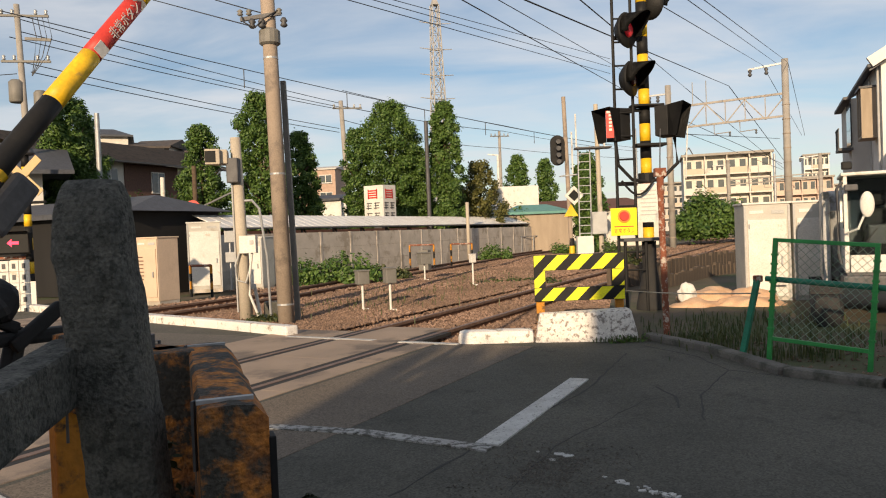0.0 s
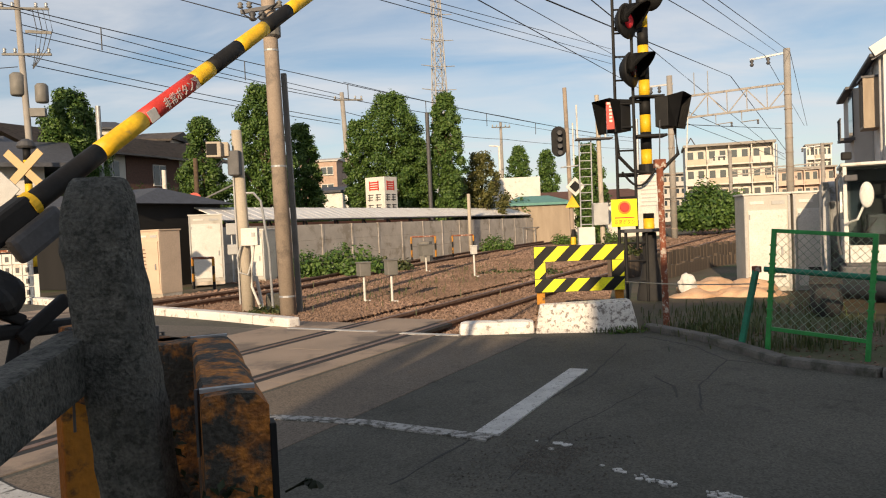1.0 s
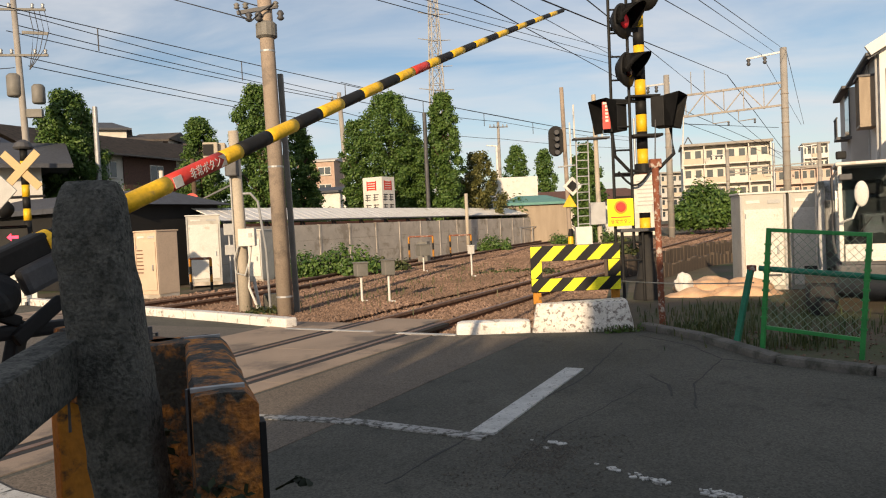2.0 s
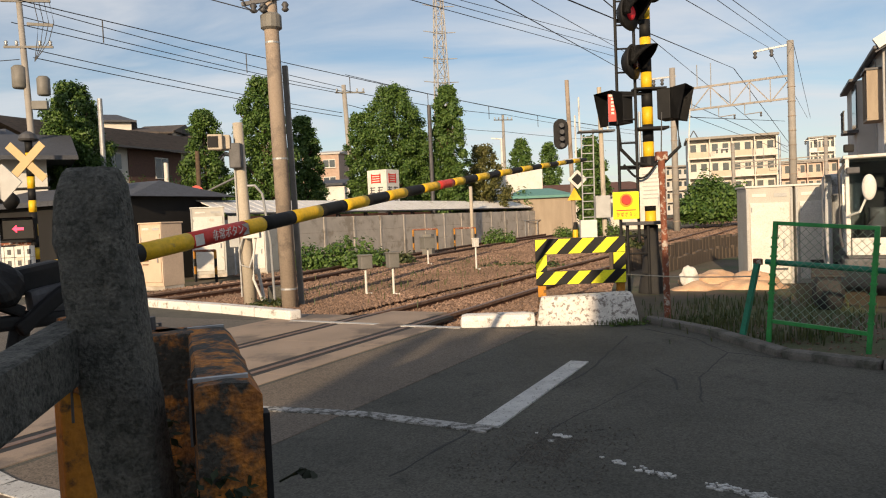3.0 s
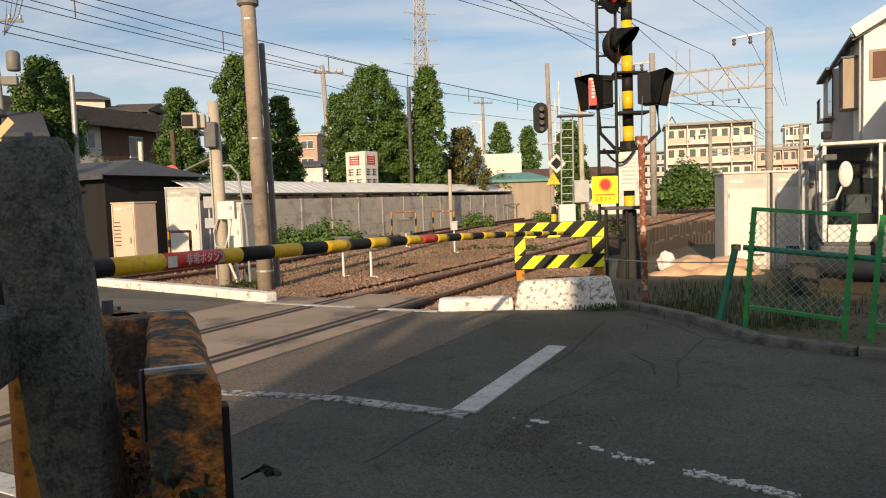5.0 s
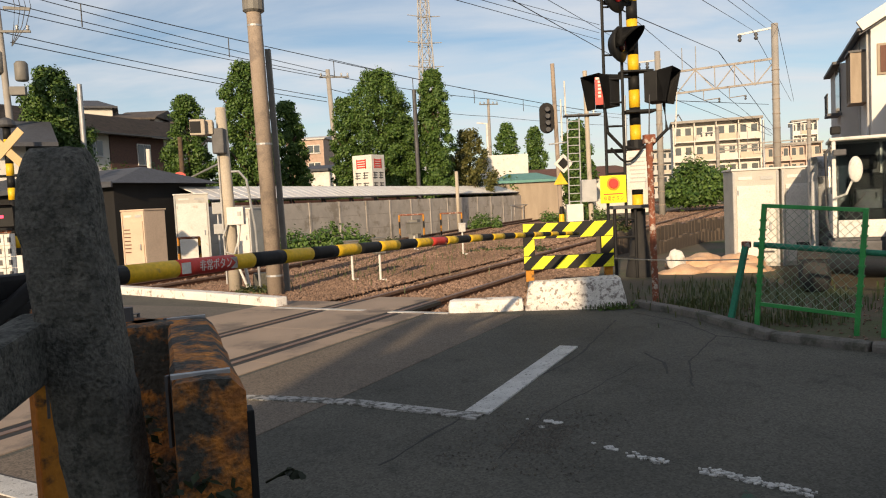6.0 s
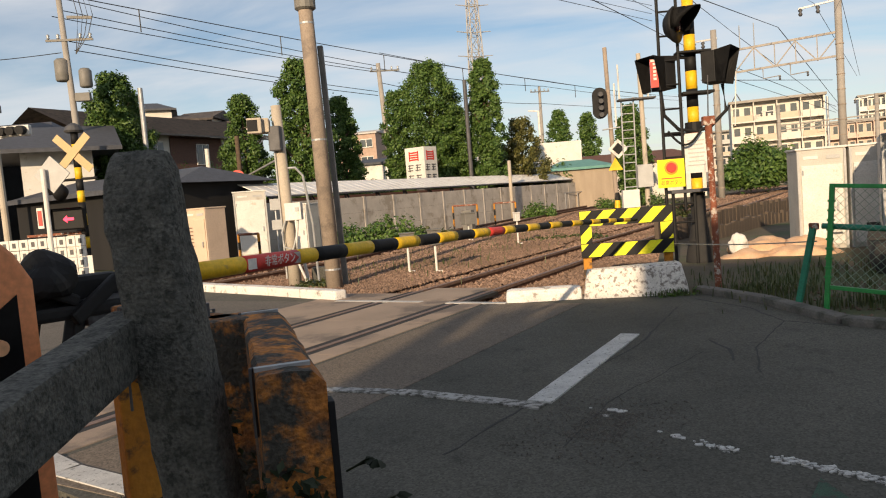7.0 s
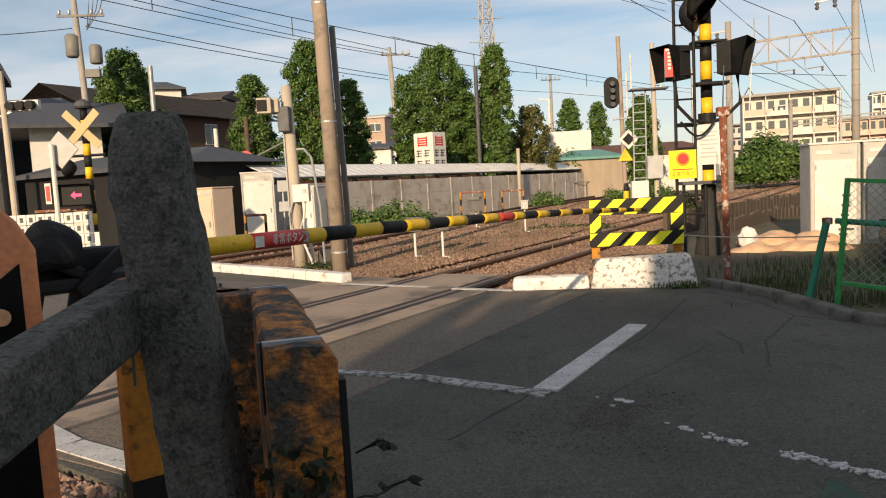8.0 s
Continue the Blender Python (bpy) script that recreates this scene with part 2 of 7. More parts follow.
M_yellow = material("yellow_paint", (0.80, 0.50, 0.02), (0.72, 0.43, 0.02), 6, 0.5, 0.05, stain=(0.45, 0.28, 0.05), stain_scale=7, stain_amount=0.0)
M_lemon = material("reflective_yellow", (0.85, 0.83, 0.03), (0.78, 0.75, 0.03), 8, 0.35, 0.03)
M_red = material("red_paint", (0.62, 0.05, 0.035), (0.5, 0.04, 0.03), 8, 0.5, 0.03)
M_white = material("white_paint", (0.68, 0.66, 0.62), (0.60, 0.58, 0.54), 3, 0.55, 0.05, stain=(0.5, 0.45, 0.38), stain_scale=4, stain_amount=0.1)
M_worn_white = material("worn_white_paint", (0.75, 0.71, 0.66), (0.62, 0.58, 0.53), 6, 0.8, 0.4, stain=(0.25, 0.215, 0.19), stain_scale=20, stain_amount=0.5)
M_orange = material("weathered_orange", (0.52, 0.23, 0.025), (0.42, 0.17, 0.02), 5, 0.75, 0.3, stain=(0.05, 0.035, 0.025), stain_scale=7, stain_amount=0.35)
M_rust_beam = material("rusty_moss_paint", (0.60, 0.22, 0.03), (0.30, 0.115, 0.035), 17, 0.85, 0.5, stain=(0.050, 0.046, 0.038), stain_scale=13, stain_amount=0.9, grain=120, contrast=0.7)
M_green_fence = material("green_paint", (0.03, 0.30, 0.07), (0.025, 0.23, 0.055), 8, 0.5, 0.05)
M_teal = material("teal_paint", (0.02, 0.22, 0.13), (0.02, 0.17, 0.10), 8, 0.5, 0.05)
M_teal_dull = material("dull_green_road_paint", (0.05, 0.105, 0.07), (0.04, 0.08, 0.055), 9, 0.9, 0.4, stain=(0.06, 0.06, 0.05), stain_scale=14, stain_amount=0.5, grain=150)
M_sensor = material("sensor_grey", (0.19, 0.18, 0.165), (0.15, 0.145, 0.13), 4, 0.6, 0.05)
M_beige = material("beige_enamel", (0.62, 0.48, 0.36), (0.56, 0.43, 0.32), 3, 0.6, 0.05)
M_grey = material("grey_enamel", (0.45, 0.45, 0.44), (0.38, 0.38, 0.37), 4, 0.55, 0.05)
M_shed_dark = material("dark_timber", (0.014, 0.013, 0.013), (0.010, 0.0095, 0.0095), 2, 0.8, 0.2, stretch_z=0.15)
M_brownwall = material("brown_board", (0.16, 0.075, 0.05), (0.11, 0.055, 0.04), 3, 0.8, 0.1, stretch_z=0.2)
M_roof_dark = material("dark_roof_tile", (0.07, 0.075, 0.09), (0.05, 0.052, 0.06), 6, 0.6, 0.3)
M_plaster = material("cream_plaster", (0.66, 0.62, 0.55), (0.58, 0.545, 0.485), 1.5, 0.85, 0.1, stain=(0.46, 0.42, 0.37), stain_scale=0.8, stain_amount=0.1)
M_plaster_grey = material("grey_plaster", (0.52, 0.50, 0.47), (0.46, 0.44, 0.42), 1.5, 0.85, 0.1)
M_roof_white = material("white_corrugated", (0.74, 0.73, 0.71), (0.66, 0.64, 0.61), 2, 0.5, 0.05, stain=(0.45, 0.40, 0.34), stain_scale=1.5, stain_amount=0.1)
M_roof_green = material("green_roof_sheet", (0.13, 0.30, 0.26), (0.10, 0.25, 0.22), 3, 0.5, 0.05)
M_wood = material("tan_timber", (0.37, 0.30, 0.225), (0.30, 0.24, 0.18), 3, 0.8, 0.1, stretch_z=0.2)
M_glass = material("window_glass", (0.05, 0.065, 0.08), (0.04, 0.05, 0.06), 2, 0.08, 0.0, spec=0.8)
M_bark = material("bark", (0.12, 0.085, 0.055), (0.08, 0.055, 0.04), 8, 0.95, 0.5)
M_rubber = material("rubber", (0.02, 0.02, 0.021), (0.03, 0.028, 0.026), 8, 0.8, 0.2)
M_rust = material("flaking_rust", (0.26, 0.085, 0.045), (0.17, 0.055, 0.03), 12, 0.85, 0.4, stain=(0.48, 0.42, 0.36), stain_scale=16, stain_amount=0.45)
M_tarp = material("peach_sack_cloth", (0.64, 0.43, 0.28), (0.54, 0.34, 0.21), 5, 0.8, 0.2)
M_leaf = leaf_material("broad_leaf", (0.032, 0.085, 0.014), (0.125, 0.205, 0.042))
M_leaf_olive = leaf_material("olive_leaf", (0.075, 0.085, 0.02), (0.15, 0.14, 0.04))
M_leaf_red = leaf_material("red_leaf", (0.16, 0.045, 0.03), (0.10, 0.06, 0.03))
M_grass = leaf_material("grass_blade", (0.035, 0.065, 0.016), (0.10, 0.105, 0.035))
M_wire = material("wire", (0.03, 0.03, 0.032), (0.03, 0.03, 0.032), 3, 0.6, 0.0)
M_lamp_red = glow("lit_red_lamp", (0.55, 0.02, 0.03), 0.12)
M_arrow_red = glow("lit_red_arrow", (1.0, 0.02, 0.09), 1.6)
M_lens_dark = material("dark_red_lens", (0.05, 0.006, 0.006), (0.035, 0.005, 0.005), 4, 0.2, 0.0)


# ---- ground, road and railway ----
def sheet(x0, y0, x1, y1, step, z, rough, seed=0.0):
    bm = B()
    nx, ny = int((x1 - x0) / step), int((y1 - y0) / step)
    g = [[bm.verts.new((x0 + i * step, y0 + j * step, z + rough * noise.noise(Vector((i * step * 0.7 + seed, j * step * 0.7, 0))))) for j in range(ny + 1)] for i in range(nx + 1)]
    for i in range(nx):
        for j in range(ny):
            bm.faces.new((g[i][j], g[i + 1][j], g[i + 1][j + 1], g[i][j + 1]))
    return bm


bm = B()
prism(bm, [(-2500, -2500), (2500, -2500), (2500, 2500), (-2500, 2500)], -1.0, -0.22)
mesh_thing("ground", bm, M_soil, "bare brown soil reaching to the horizon", "ground", kind="structure")

# ballast beds, each with a gently heaped cross section
def ballast_bed(name, path, half, z, seed):
    bm = B()
    rows = []
    prof = [(-half - 0.5, -0.2), (-half, -0.02), (-half * 0.55, 0.01), (0, 0.0), (half * 0.55, 0.01), (half, -0.02), (half + 0.5, -0.2)]
    pts = []
    for (s0, n0), (s1, n1) in zip(path, path[1:]):
        k = max(1, int(abs(s1 - s0) / 0.5))
        pts += [(s0 + (s1 - s0) * i / k, n0 + (n1 - n0) * i / k) for i in range(k)]
    pts.append(path[-1])
    for s, n in pts:
        row = []
        for o, h in prof:
            x, y, _ = sn(s, n + o)
            row.append(bm.verts.new((x, y, z + h + 0.03 * noise.noise(Vector((x * 1.7 + seed, y * 1.7, 0.3))))))
        rows.append(row)
    for a, b in zip(rows, rows[1:]):
        for k in range(len(prof) - 1):
            bm.faces.new((a[k], a[k + 1], b[k + 1], b[k]))
    return mesh_thing(name, bm, M_ballast, "brown rusty track ballast between the rails", "ballast", kind="stuff")


NEAR_N, GAUGE = -5.07, 1.13
NEAR = [(8.2, NEAR_N), (70, NEAR_N - 0.4), (220, NEAR_N - 9)]
FAR = [(8.9, -11.75), (14, -11.75), (20.5, -13.0), (34, -14.9), (60, -17), (130, -20), (220, -26)]
ballast_bed("ballast", NEAR, 1.6, -0.13, 0)
ballast_bed("ballast", FAR, 1.6, -0.13, 5)
ballast_bed("ballast", [(-40, -11.75), (1.6, -11.75)], 1.6, -0.13, 9)
ballast_bed("ballast", [(-40, NEAR_N), (1.6, NEAR_N)], 1.6, -0.13, 3)
ballast_bed("ballast", [(8.4, -8.3), (20, -8.9), (40, -10)], 2.0, -0.06, 7)


def rail(path, off, name="rail"):
    """A flat-bottomed rail along a path; its head is a part of its own."""
    t = thing(name, 0, 0, 0, 0, "rust-brown steel rail with a worn bright head", "rail", "rails", "structure")
    for nm, mat, w, z0, z1 in (("rail_foot", M_rail_side, 0.125, -0.15, -0.12), ("rail_web", M_rail_side, 0.02, -0.13, -0.03), ("rail_head", M_rail_top, 0.065, -0.035, 0.004)):
        bm = B()
        for (s0, n0), (s1, n1) in zip(path, path[1:]):
            a, b = Vector(sn(s0, n0 + off, (z0 + z1) / 2)), Vector(sn(s1, n1 + off, (z0 + z1) / 2))
            bar(bm, a, b, w, z1 - z0)
        part(nm, bm, mat, t)
    return t


for path in (NEAR, FAR, [(-40, NEAR_N), (1.6, NEAR_N)], [(-40, -11.75), (1.6, -11.75)]):
    for off in (-GAUGE / 2, GAUGE / 2):
        rail(path, off)


def sleepers(path, s0, s1):
    t = thing("sleeper_row", 0, 0, 0, 0, "row of weathered timber sleepers under the rails", "sleepers", kind="structure")
    me = bpy.data.meshes.new("sleeper")
    bm = box(B(), 0, 0, -0.27, 2.1, 0.2, 0.14, 0, 0.012)
    bm.to_mesh(me); bm.free(); me.materials.append(M_brownwall)
    s = s0
    while s < s1:
        for (a, na), (b, nb) in zip(path, path[1:]):
            if a <= s < b:
                n = na + (nb - na) * (s - a) / (b - a)
        o = new("sleeper", me)
        o.parent = t
        o.matrix_basis = pose(*sn(s, n, 0.005), 0, 0, -TRACK)
        s += 0.66


sleepers(NEAR, 8.6, 60)
sleepers(FAR, 9.3, 60)

# road surface: the crossing and the lane that turns off beside it
ROAD = [sn(2.0, -40)[:2], sn(2.0, -12)[:2], (-2.9, 3.9), (-1.75, 3.15), (-0.4, 2.1), (0.5, 0.4), (1.2, -3), (1.5, -14), (30, -14), (30, -0.5),
        (8.0, 2.6), (5.0, 4.45), (3.27, 5.52), (2.8, 6.12), (2.65, 7.42), (2.3, 8.42), (1.0, 8.5), (0.1, 8.6), (-2.06, 9.84), (-3.37, 11.07), (-5.41, 12.77), sn(10.2, -17)[:2], sn(10.2, -40)[:2]]
bm = prism(B(), ROAD[::-1], -0.25, 0.0)
bmesh.ops.recalc_face_normals(bm, faces=bm.faces)
mesh_thing("road", bm, M_asphalt, "dark patched asphalt road running over the level crossing", "road", kind="structure")


def strip(bm, pts, w, z0, z1):
    """A flat band along points on the ground."""
    for a, b in zip(pts, pts[1:]):
        d = (Vector(b) - Vector(a)).normalized() * 0.004
        bar(bm, (a[0] - d.x, a[1] - d.y, (z0 + z1) / 2), (b[0] + d.x, b[1] + d.y, (z0 + z1) / 2), w, z1 - z0)
    return bm


# crossing deck: concrete panels on both tracks with flangeways
deck = thing("crossing_deck", 0, 0, 0, 0, "tan worn concrete crossing panels between the rails", "crossing deck", kind="structure")
for c in (NEAR_N, -11.75):
    lim = 8.0 if c > -8 else 9.0
    for lo, hi, s0, s1 in ((c - 1.75, c - 0.69, 1.9, lim + 0.4), (c - 0.44, c + 0.44, 1.9, lim + 0.9), (c + 0.69, c + 0.97, 1.9, lim - 0.3)):
        k = s0
        while k < s1 - 0.1:
            e = min(k + 1.5, s1)
            bm = B()
            m = pose(*sn((k + e) / 2, (lo + hi) / 2, 0), 0, 0, -TRACK)
            box(bm, 0, 0, -0.1, hi - lo, e - k - 0.003, 0.108, 0, 0.006, m)
            part("panel", bm, M_panel, deck)
            k = e
    for off in (-GAUGE / 2, GAUGE / 2):
        for nm, mat, o, w, z in (("flangeway", M_rubber, 0.0, 0.25, 0.003), ("running_rail", M_rail_top, 0.0, 0.065, 0.007)):
            bm = B()
            bar(bm, sn(1.6, c + off + o, z - 0.02), sn(lim + 0.6, c + off + o, z - 0.02), w, 0.04)
            part(nm, bm, mat, deck)
# aprons use the lightened asphalts, whose colour carries the sunlit tone
for lo, hi, am in ((-10.1, -6.82, M_asphalt_sun), (-4.04, -2.9, M_apron)):
    bm = B()
    m = pose(*sn(4.9, (lo + hi) / 2, 0), 0, 0, -TRACK)
    box(bm, 0, 0, -0.1, hi - lo, 5.6, 0.104, 0, 0.004, m)
    part("apron", bm, am, deck)

# road marks
marks = [("stop_line", [(0.215, 4.46), (1.115, 6.29)], 0.16), ("edge_line", [sn(2.2, -3.1)[:2], sn(2.24, -3.8)[:2], sn(2.36, -4.34)[:2]], 0.15),
         ("thin_line", [(-1.5, 5.15), (-1.26, 5.09), (-0.6, 4.86), (0.0, 4.5), (0.22, 4.36)], 0.11),
         ("edge_line", [sn(7.75, -6.4)[:2], sn(7.7, -5.0)[:2]], 0.1), ("edge_line", [sn(7.65, -4.6)[:2], sn(7.65, -3.8)[:2]], 0.1)]
for nm, pts, w in marks:
    mesh_thing(nm, strip(B(), pts, w, -0.02, 0.0115), M_paint_thin if nm == "thin_line" else M_paint, "worn white painted line on the asphalt", "road marking", kind="structure")
bm = B()
rng = random.Random(12)
for k in range(520):
    f = rng.random() ** 0.8
    if noise.noise(Vector((f * 9.0, 0.3, 0))) < -0.30:
        continue
    x, y = 0.90 + 1.45 * f, 3.62 - 1.36 * f
    o = rng.uniform(-0.034, 0.034)
    x, y, r = x + 0.69 * o, y + 0.72 * o, rng.uniform(0.005, 0.018)
    prism(bm, [(x + r * rng.uniform(0.5, 1.3) * math.cos(a * 1.047), y + r * rng.uniform(0.5, 1.3) * math.sin(a * 1.047)) for a in range(6)], -0.02, 0.004 + 0.000012 * k)
random.seed(4)
for x, y, r in ((0.62, 4.22, 0.035), (0.66, 4.18, 0.03), (0.56, 4.12, 0.02), (0.85, 3.72, 0.035), (0.78, 3.8, 0.015), (0.87, 3.68, 0.02), (0.5, 4.28, 0.012)):
    poly = [(x + r * (0.6 + 0.6 * random.random()) * math.cos(a * 0.785), y + r * (0.6 + 0.6 * random.random()) * math.sin(a * 0.785)) for a in range(8)]
    prism(bm, poly, -0.02, 0.0045)
mesh_thing("faded_line", bm, M_paint_worn, "broken remains of a worn white line", "road marking", kind="structure")

# kerbs
def kerb(name, pts, w, h, mat, label, bevel=0.03):
    t = thing(name, 0, 0, 0, 0, label, "kerb", "kerbs", "structure")
    for a, b in zip(pts, pts[1:]):
        a, b = Vector((*a, h / 2 - 0.05)), Vector((*b, h / 2 - 0.05))
        k = max(1, round((b - a).length / 0.9))
        for i in range(k):
            p, q = a.lerp(b, i / k), a.lerp(b, (i + 1) / k)
            g = (q - p).normalized() * 0.004
            part("kerb_stone", bar(B(), p + g, q - g, w, h + 0.1, bevel), mat, t)
    return t


kerb("kerb", [(-9.0, 15.9), (-5.45, 12.85), (-3.4, 11.15), (-2.1, 9.98)], 0.2, 0.13, M_kerb_white, "low white-painted concrete kerb along the crossing")
kerb("kerb", [(0.13, 8.66), (1.02, 8.6)], 0.24, 0.15, M_kerb_white, "short white-painted concrete kerb with a dark stain", 0.07)
kerb("kerb", [(2.3, 8.45), (2.66, 7.46), (2.83, 6.16), (3.3, 5.56), (5.05, 4.5), (8.1, 2.65)], 0.15, 0.07, M_kerb, "low dark weathered concrete kerb")
bm = B()
bar(bm, (1.03, 8.62, 0.14), (2.2, 8.44, 0.14), 0.34, 0.40, 0.06)
for v in bm.verts:
    v.co += Vector((0, 0, 0.05)) * noise.noise(v.co * 3)
    if v.co.z > 0.2:
        v.co.x += (1.6 - v.co.x) * 0.10
        v.co.y += 0.05
mesh_thing("concrete_block", bm, M_worn_white, "white-painted flaking concrete block at the roadside", "concrete block")

# seams, cracks and a patch in the asphalt
def crack(pts, w, seed, label):
    rng = random.Random(seed)
    bm = B()
    fine = []
    for a, b in zip(pts, pts[1:]):
        n = max(2, int(math.hypot(b[0] - a[0], b[1] - a[1]) / 0.12))
        fine += [(a[0] + (b[0] - a[0]) * k / n + rng.uniform(-0.012, 0.012), a[1] + (b[1] - a[1]) * k / n + rng.uniform(-0.012, 0.012)) for k in range(n)]
    fine.append(pts[-1])
    for a, b in zip(fine, fine[1:]):
        bar(bm, (a[0], a[1], -0.005), (b[0], b[1], -0.005), w * rng.uniform(0.5, 1.3), 0.0125)
    mesh_thing("asphalt_crack", bm, M_rubber, label, "crack", kind="structure")


crack([(-0.32, 3.64), (-0.01, 4.19), (0.51, 5.00), (1.10, 5.88), (1.83, 7.52)], 0.016, 1, "dark cracked seam across the asphalt")
crack([(1.66, 4.82), (1.89, 5.53), (2.46, 6.45), (2.81, 6.04)], 0.012, 2, "dark crack in the asphalt")
crack([(2.46, 6.45), (2.42, 7.20), (2.12, 7.94)], 0.012, 3, "dark crack along the kerb")
crack([(0.27, 3.65), (0.61, 4.38), (1.50, 5.51)], 0.006, 5, "fine crack in the asphalt")
crack([(1.62, 5.20), (1.70, 5.55), (1.66, 5.9)], 0.03, 7, "short deep crack in the asphalt")
bm = prism(B(), [(1.28, 3.10), (1.04, 2.72), (1.32, 2.69)], -0.02, 0.0062)
mesh_thing("green_mark", bm, M_teal_dull, "corner of a dull green painted road mark", "road marking", kind="structure")


# ---- near fence and guard frame beside the camera ----
def fence_post():
    t = thing("concrete_fence", -0.497, 1.12, -0.2, 0, "dark lichened concrete post-and-rail fence", "fence")
    bm = B()
    rings, seg = [], 28
    levels = [0.028 * k for k in range(54)] + [1.53, 1.55, 1.567, 1.58, 1.59, 1.597]
    for z in levels:
        q = max(0.0, (z - 1.49) / 0.11)
        f = math.sqrt(max(0.03, 1 - q * q))
        ring = []
        for k in range(seg):
            a = 2 * math.pi * k / seg
            c, sn_ = math.cos(a), math.sin(a)
            e = (abs(c) ** 5 + abs(sn_) ** 5) ** -0.2
            p = Vector((0.0535 * c * e * (0.62 + 0.38 * f), 0.0425 * sn_ * e * f, z))
            p.x += 0.105 * (1.2 - z) + 0.012 * q
            p += 0.0035 * noise.noise_vector(p * 22) + 0.0022 * noise.noise_vector(p * 70)
            ring.append(bm.verts.new(p))
        rings.append(ring)
    for u, v in zip(rings, rings[1:]):
        for k in range(seg):
            bm.faces.new((u[k], u[(k + 1) % seg], v[(k + 1) % seg], v[k]))
    bm.faces.new(rings[0][::-1])
    bm.faces.new(rings[-1])
    part("post", bm, M_old_concrete, t)
    part("rail", bar(B(), (-0.085, 0.03, 1.315), (-0.03, -0.62, 1.245), 0.06, 0.088, 0.008), M_old_concrete, t)
    part("rail", bar(B(), (-0.03, -0.625, 1.245), (0.03, -1.6, 1.15), 0.06, 0.088, 0.008), M_old_concrete, t)
    part("lower_rail", bar(B(), (-0.04, 0.03, 0.75), (0.02, -0.62, 0.68), 0.06, 0.088, 0.008), M_old_concrete, t)
    part("post", box(B(), -0.085, -0.42, 0, 0.07, 0.07, 1.22, 0, 0.01), M_old_concrete, t)


fence_post()


def guard_slab(x0, y0, x1, y1, w, top, name, label, mat, cap=True):
    """An upright painted slab, seen along its length."""
    t = thing(name, x0, y0, -0.2, 0, label, "guard post")
    a, b = Vector((0, 0, (top + 0.2) / 2)), Vector((x1 - x0, y1 - y0, (top + 0.2) / 2))
    d = (b - a).normalized()
    sd = Vector((d.y, -d.x, 0))
    H = top + 0.2
    bm = B()
    n = 9
    rings = []
    for j in range(n + 1):
        p = Vector((0, 0, 0)).lerp(Vector((b.x, b.y, 0)), j / n)
        prof = [(-w / 2, 0), (w / 2, 0), (w / 2, H * 0.5), (w / 2, H - 0.024), (w / 2 - 0.018, H - 0.003), (0, H), (-w / 2 + 0.006, H - 0.002), (-w / 2, H - 0.01), (-w / 2, H * 0.5)]
        rings.append([bm.verts.new(p + sd * u + Vector((0, 0, z)) + 0.003 * noise.noise_vector(Vector((u * 30, j * 2.1, z * 25)))) for u, z in prof])
    for u, v in zip(rings, rings[1:]):
        for k in range(len(prof)):
            bm.faces.new((u[k], u[(k + 1) % len(prof)], v[(k + 1) % len(prof)], v[k]))
    bm.faces.new(rings[0][::-1])
    bm.faces.new(rings[-1])
    bmesh.ops.recalc_face_normals(bm, faces=bm.faces)
    part("slab", bm, mat, t)
    part("edge_strip", bar(B(), sd * (w / 2 + 0.004) - d * 0.004 + Vector((0, 0, H / 2 - 0.025)), sd * (w / 2 + 0.004) + d * 0.03 + Vector((0, 0, H / 2 - 0.025)), 0.010, H - 0.05, 0.002), M_black, t, "black edge strip")
    side = sd * (w / 2 + 0.003)
    zt = top + 0.203
    for k in (0.06, 0.94):
        if not cap:
            continue
        p = a.lerp(b, k)
        pts = [p + side + Vector((0, 0, -0.9)), p + side + Vector((0, 0, zt - p.z)), p - side + Vector((0, 0, zt - p.z)), p - side + Vector((0, 0, -0.9))]
        part("strap_top", bar(B(), p + side * 0.62 + Vector((0, 0, zt - 0.003 - p.z)), p - side * 0.95 + Vector((0, 0, zt - 0.003 - p.z)), 0.012, 0.006), M_steel, t, "bright steel strap")
        part("strap_side", bar(B(), p - side * 1.03 + Vector((0, 0, zt - p.z)), p - side * 1.03 + Vector((0, 0, zt - 0.10 - p.z)), 0.004, 0.010), M_dark_steel, t)
    return t


guard_slab(-0.305, 1.03, -0.545, 1.68, 0.095, 1.07, "guard_post", "rusty orange and black guard slab with moss and straps", M_rust_beam)
# the back of a guard board that stands behind the fence
t = thing("guard_board", -0.60, 1.60, -0.2, 0, "weathered orange guard board with black streaks, seen from behind", "warning board")
e = Vector((-0.44, 0.40, 0))
part("top_rail", bar(B(), (0, 0, 1.17), e + Vector((0, 0, 1.17)), 0.07, 0.20, 0.01), M_rust_beam, t)
part("bottom_rail", bar(B(), (0, 0, 0.55), e + Vector((0, 0, 0.55)), 0.06, 0.17, 0.01), M_orange, t)
part("upright", bar(B(), (0.02, -0.05, 0.635), (-0.02, 0.06, 0.635), 0.10, 1.27, 0.01), M_rust_beam, t)
part("upright", box(B(), e.x, e.y, 0, 0.085, 0.085, 1.2, 40, 0.01), M_orange, t)
for f in (0.25, 0.8):
    p = e * f
    part("strap", tube(B(), [p + Vector((0.03, 0.03, 1.0)), p + Vector((0.03, 0.035, 1.272)), p + Vector((-0.03, -0.035, 1.272)), p + Vector((-0.03, -0.04, 1.0))], 0.004, 5), M_dark_steel, t)
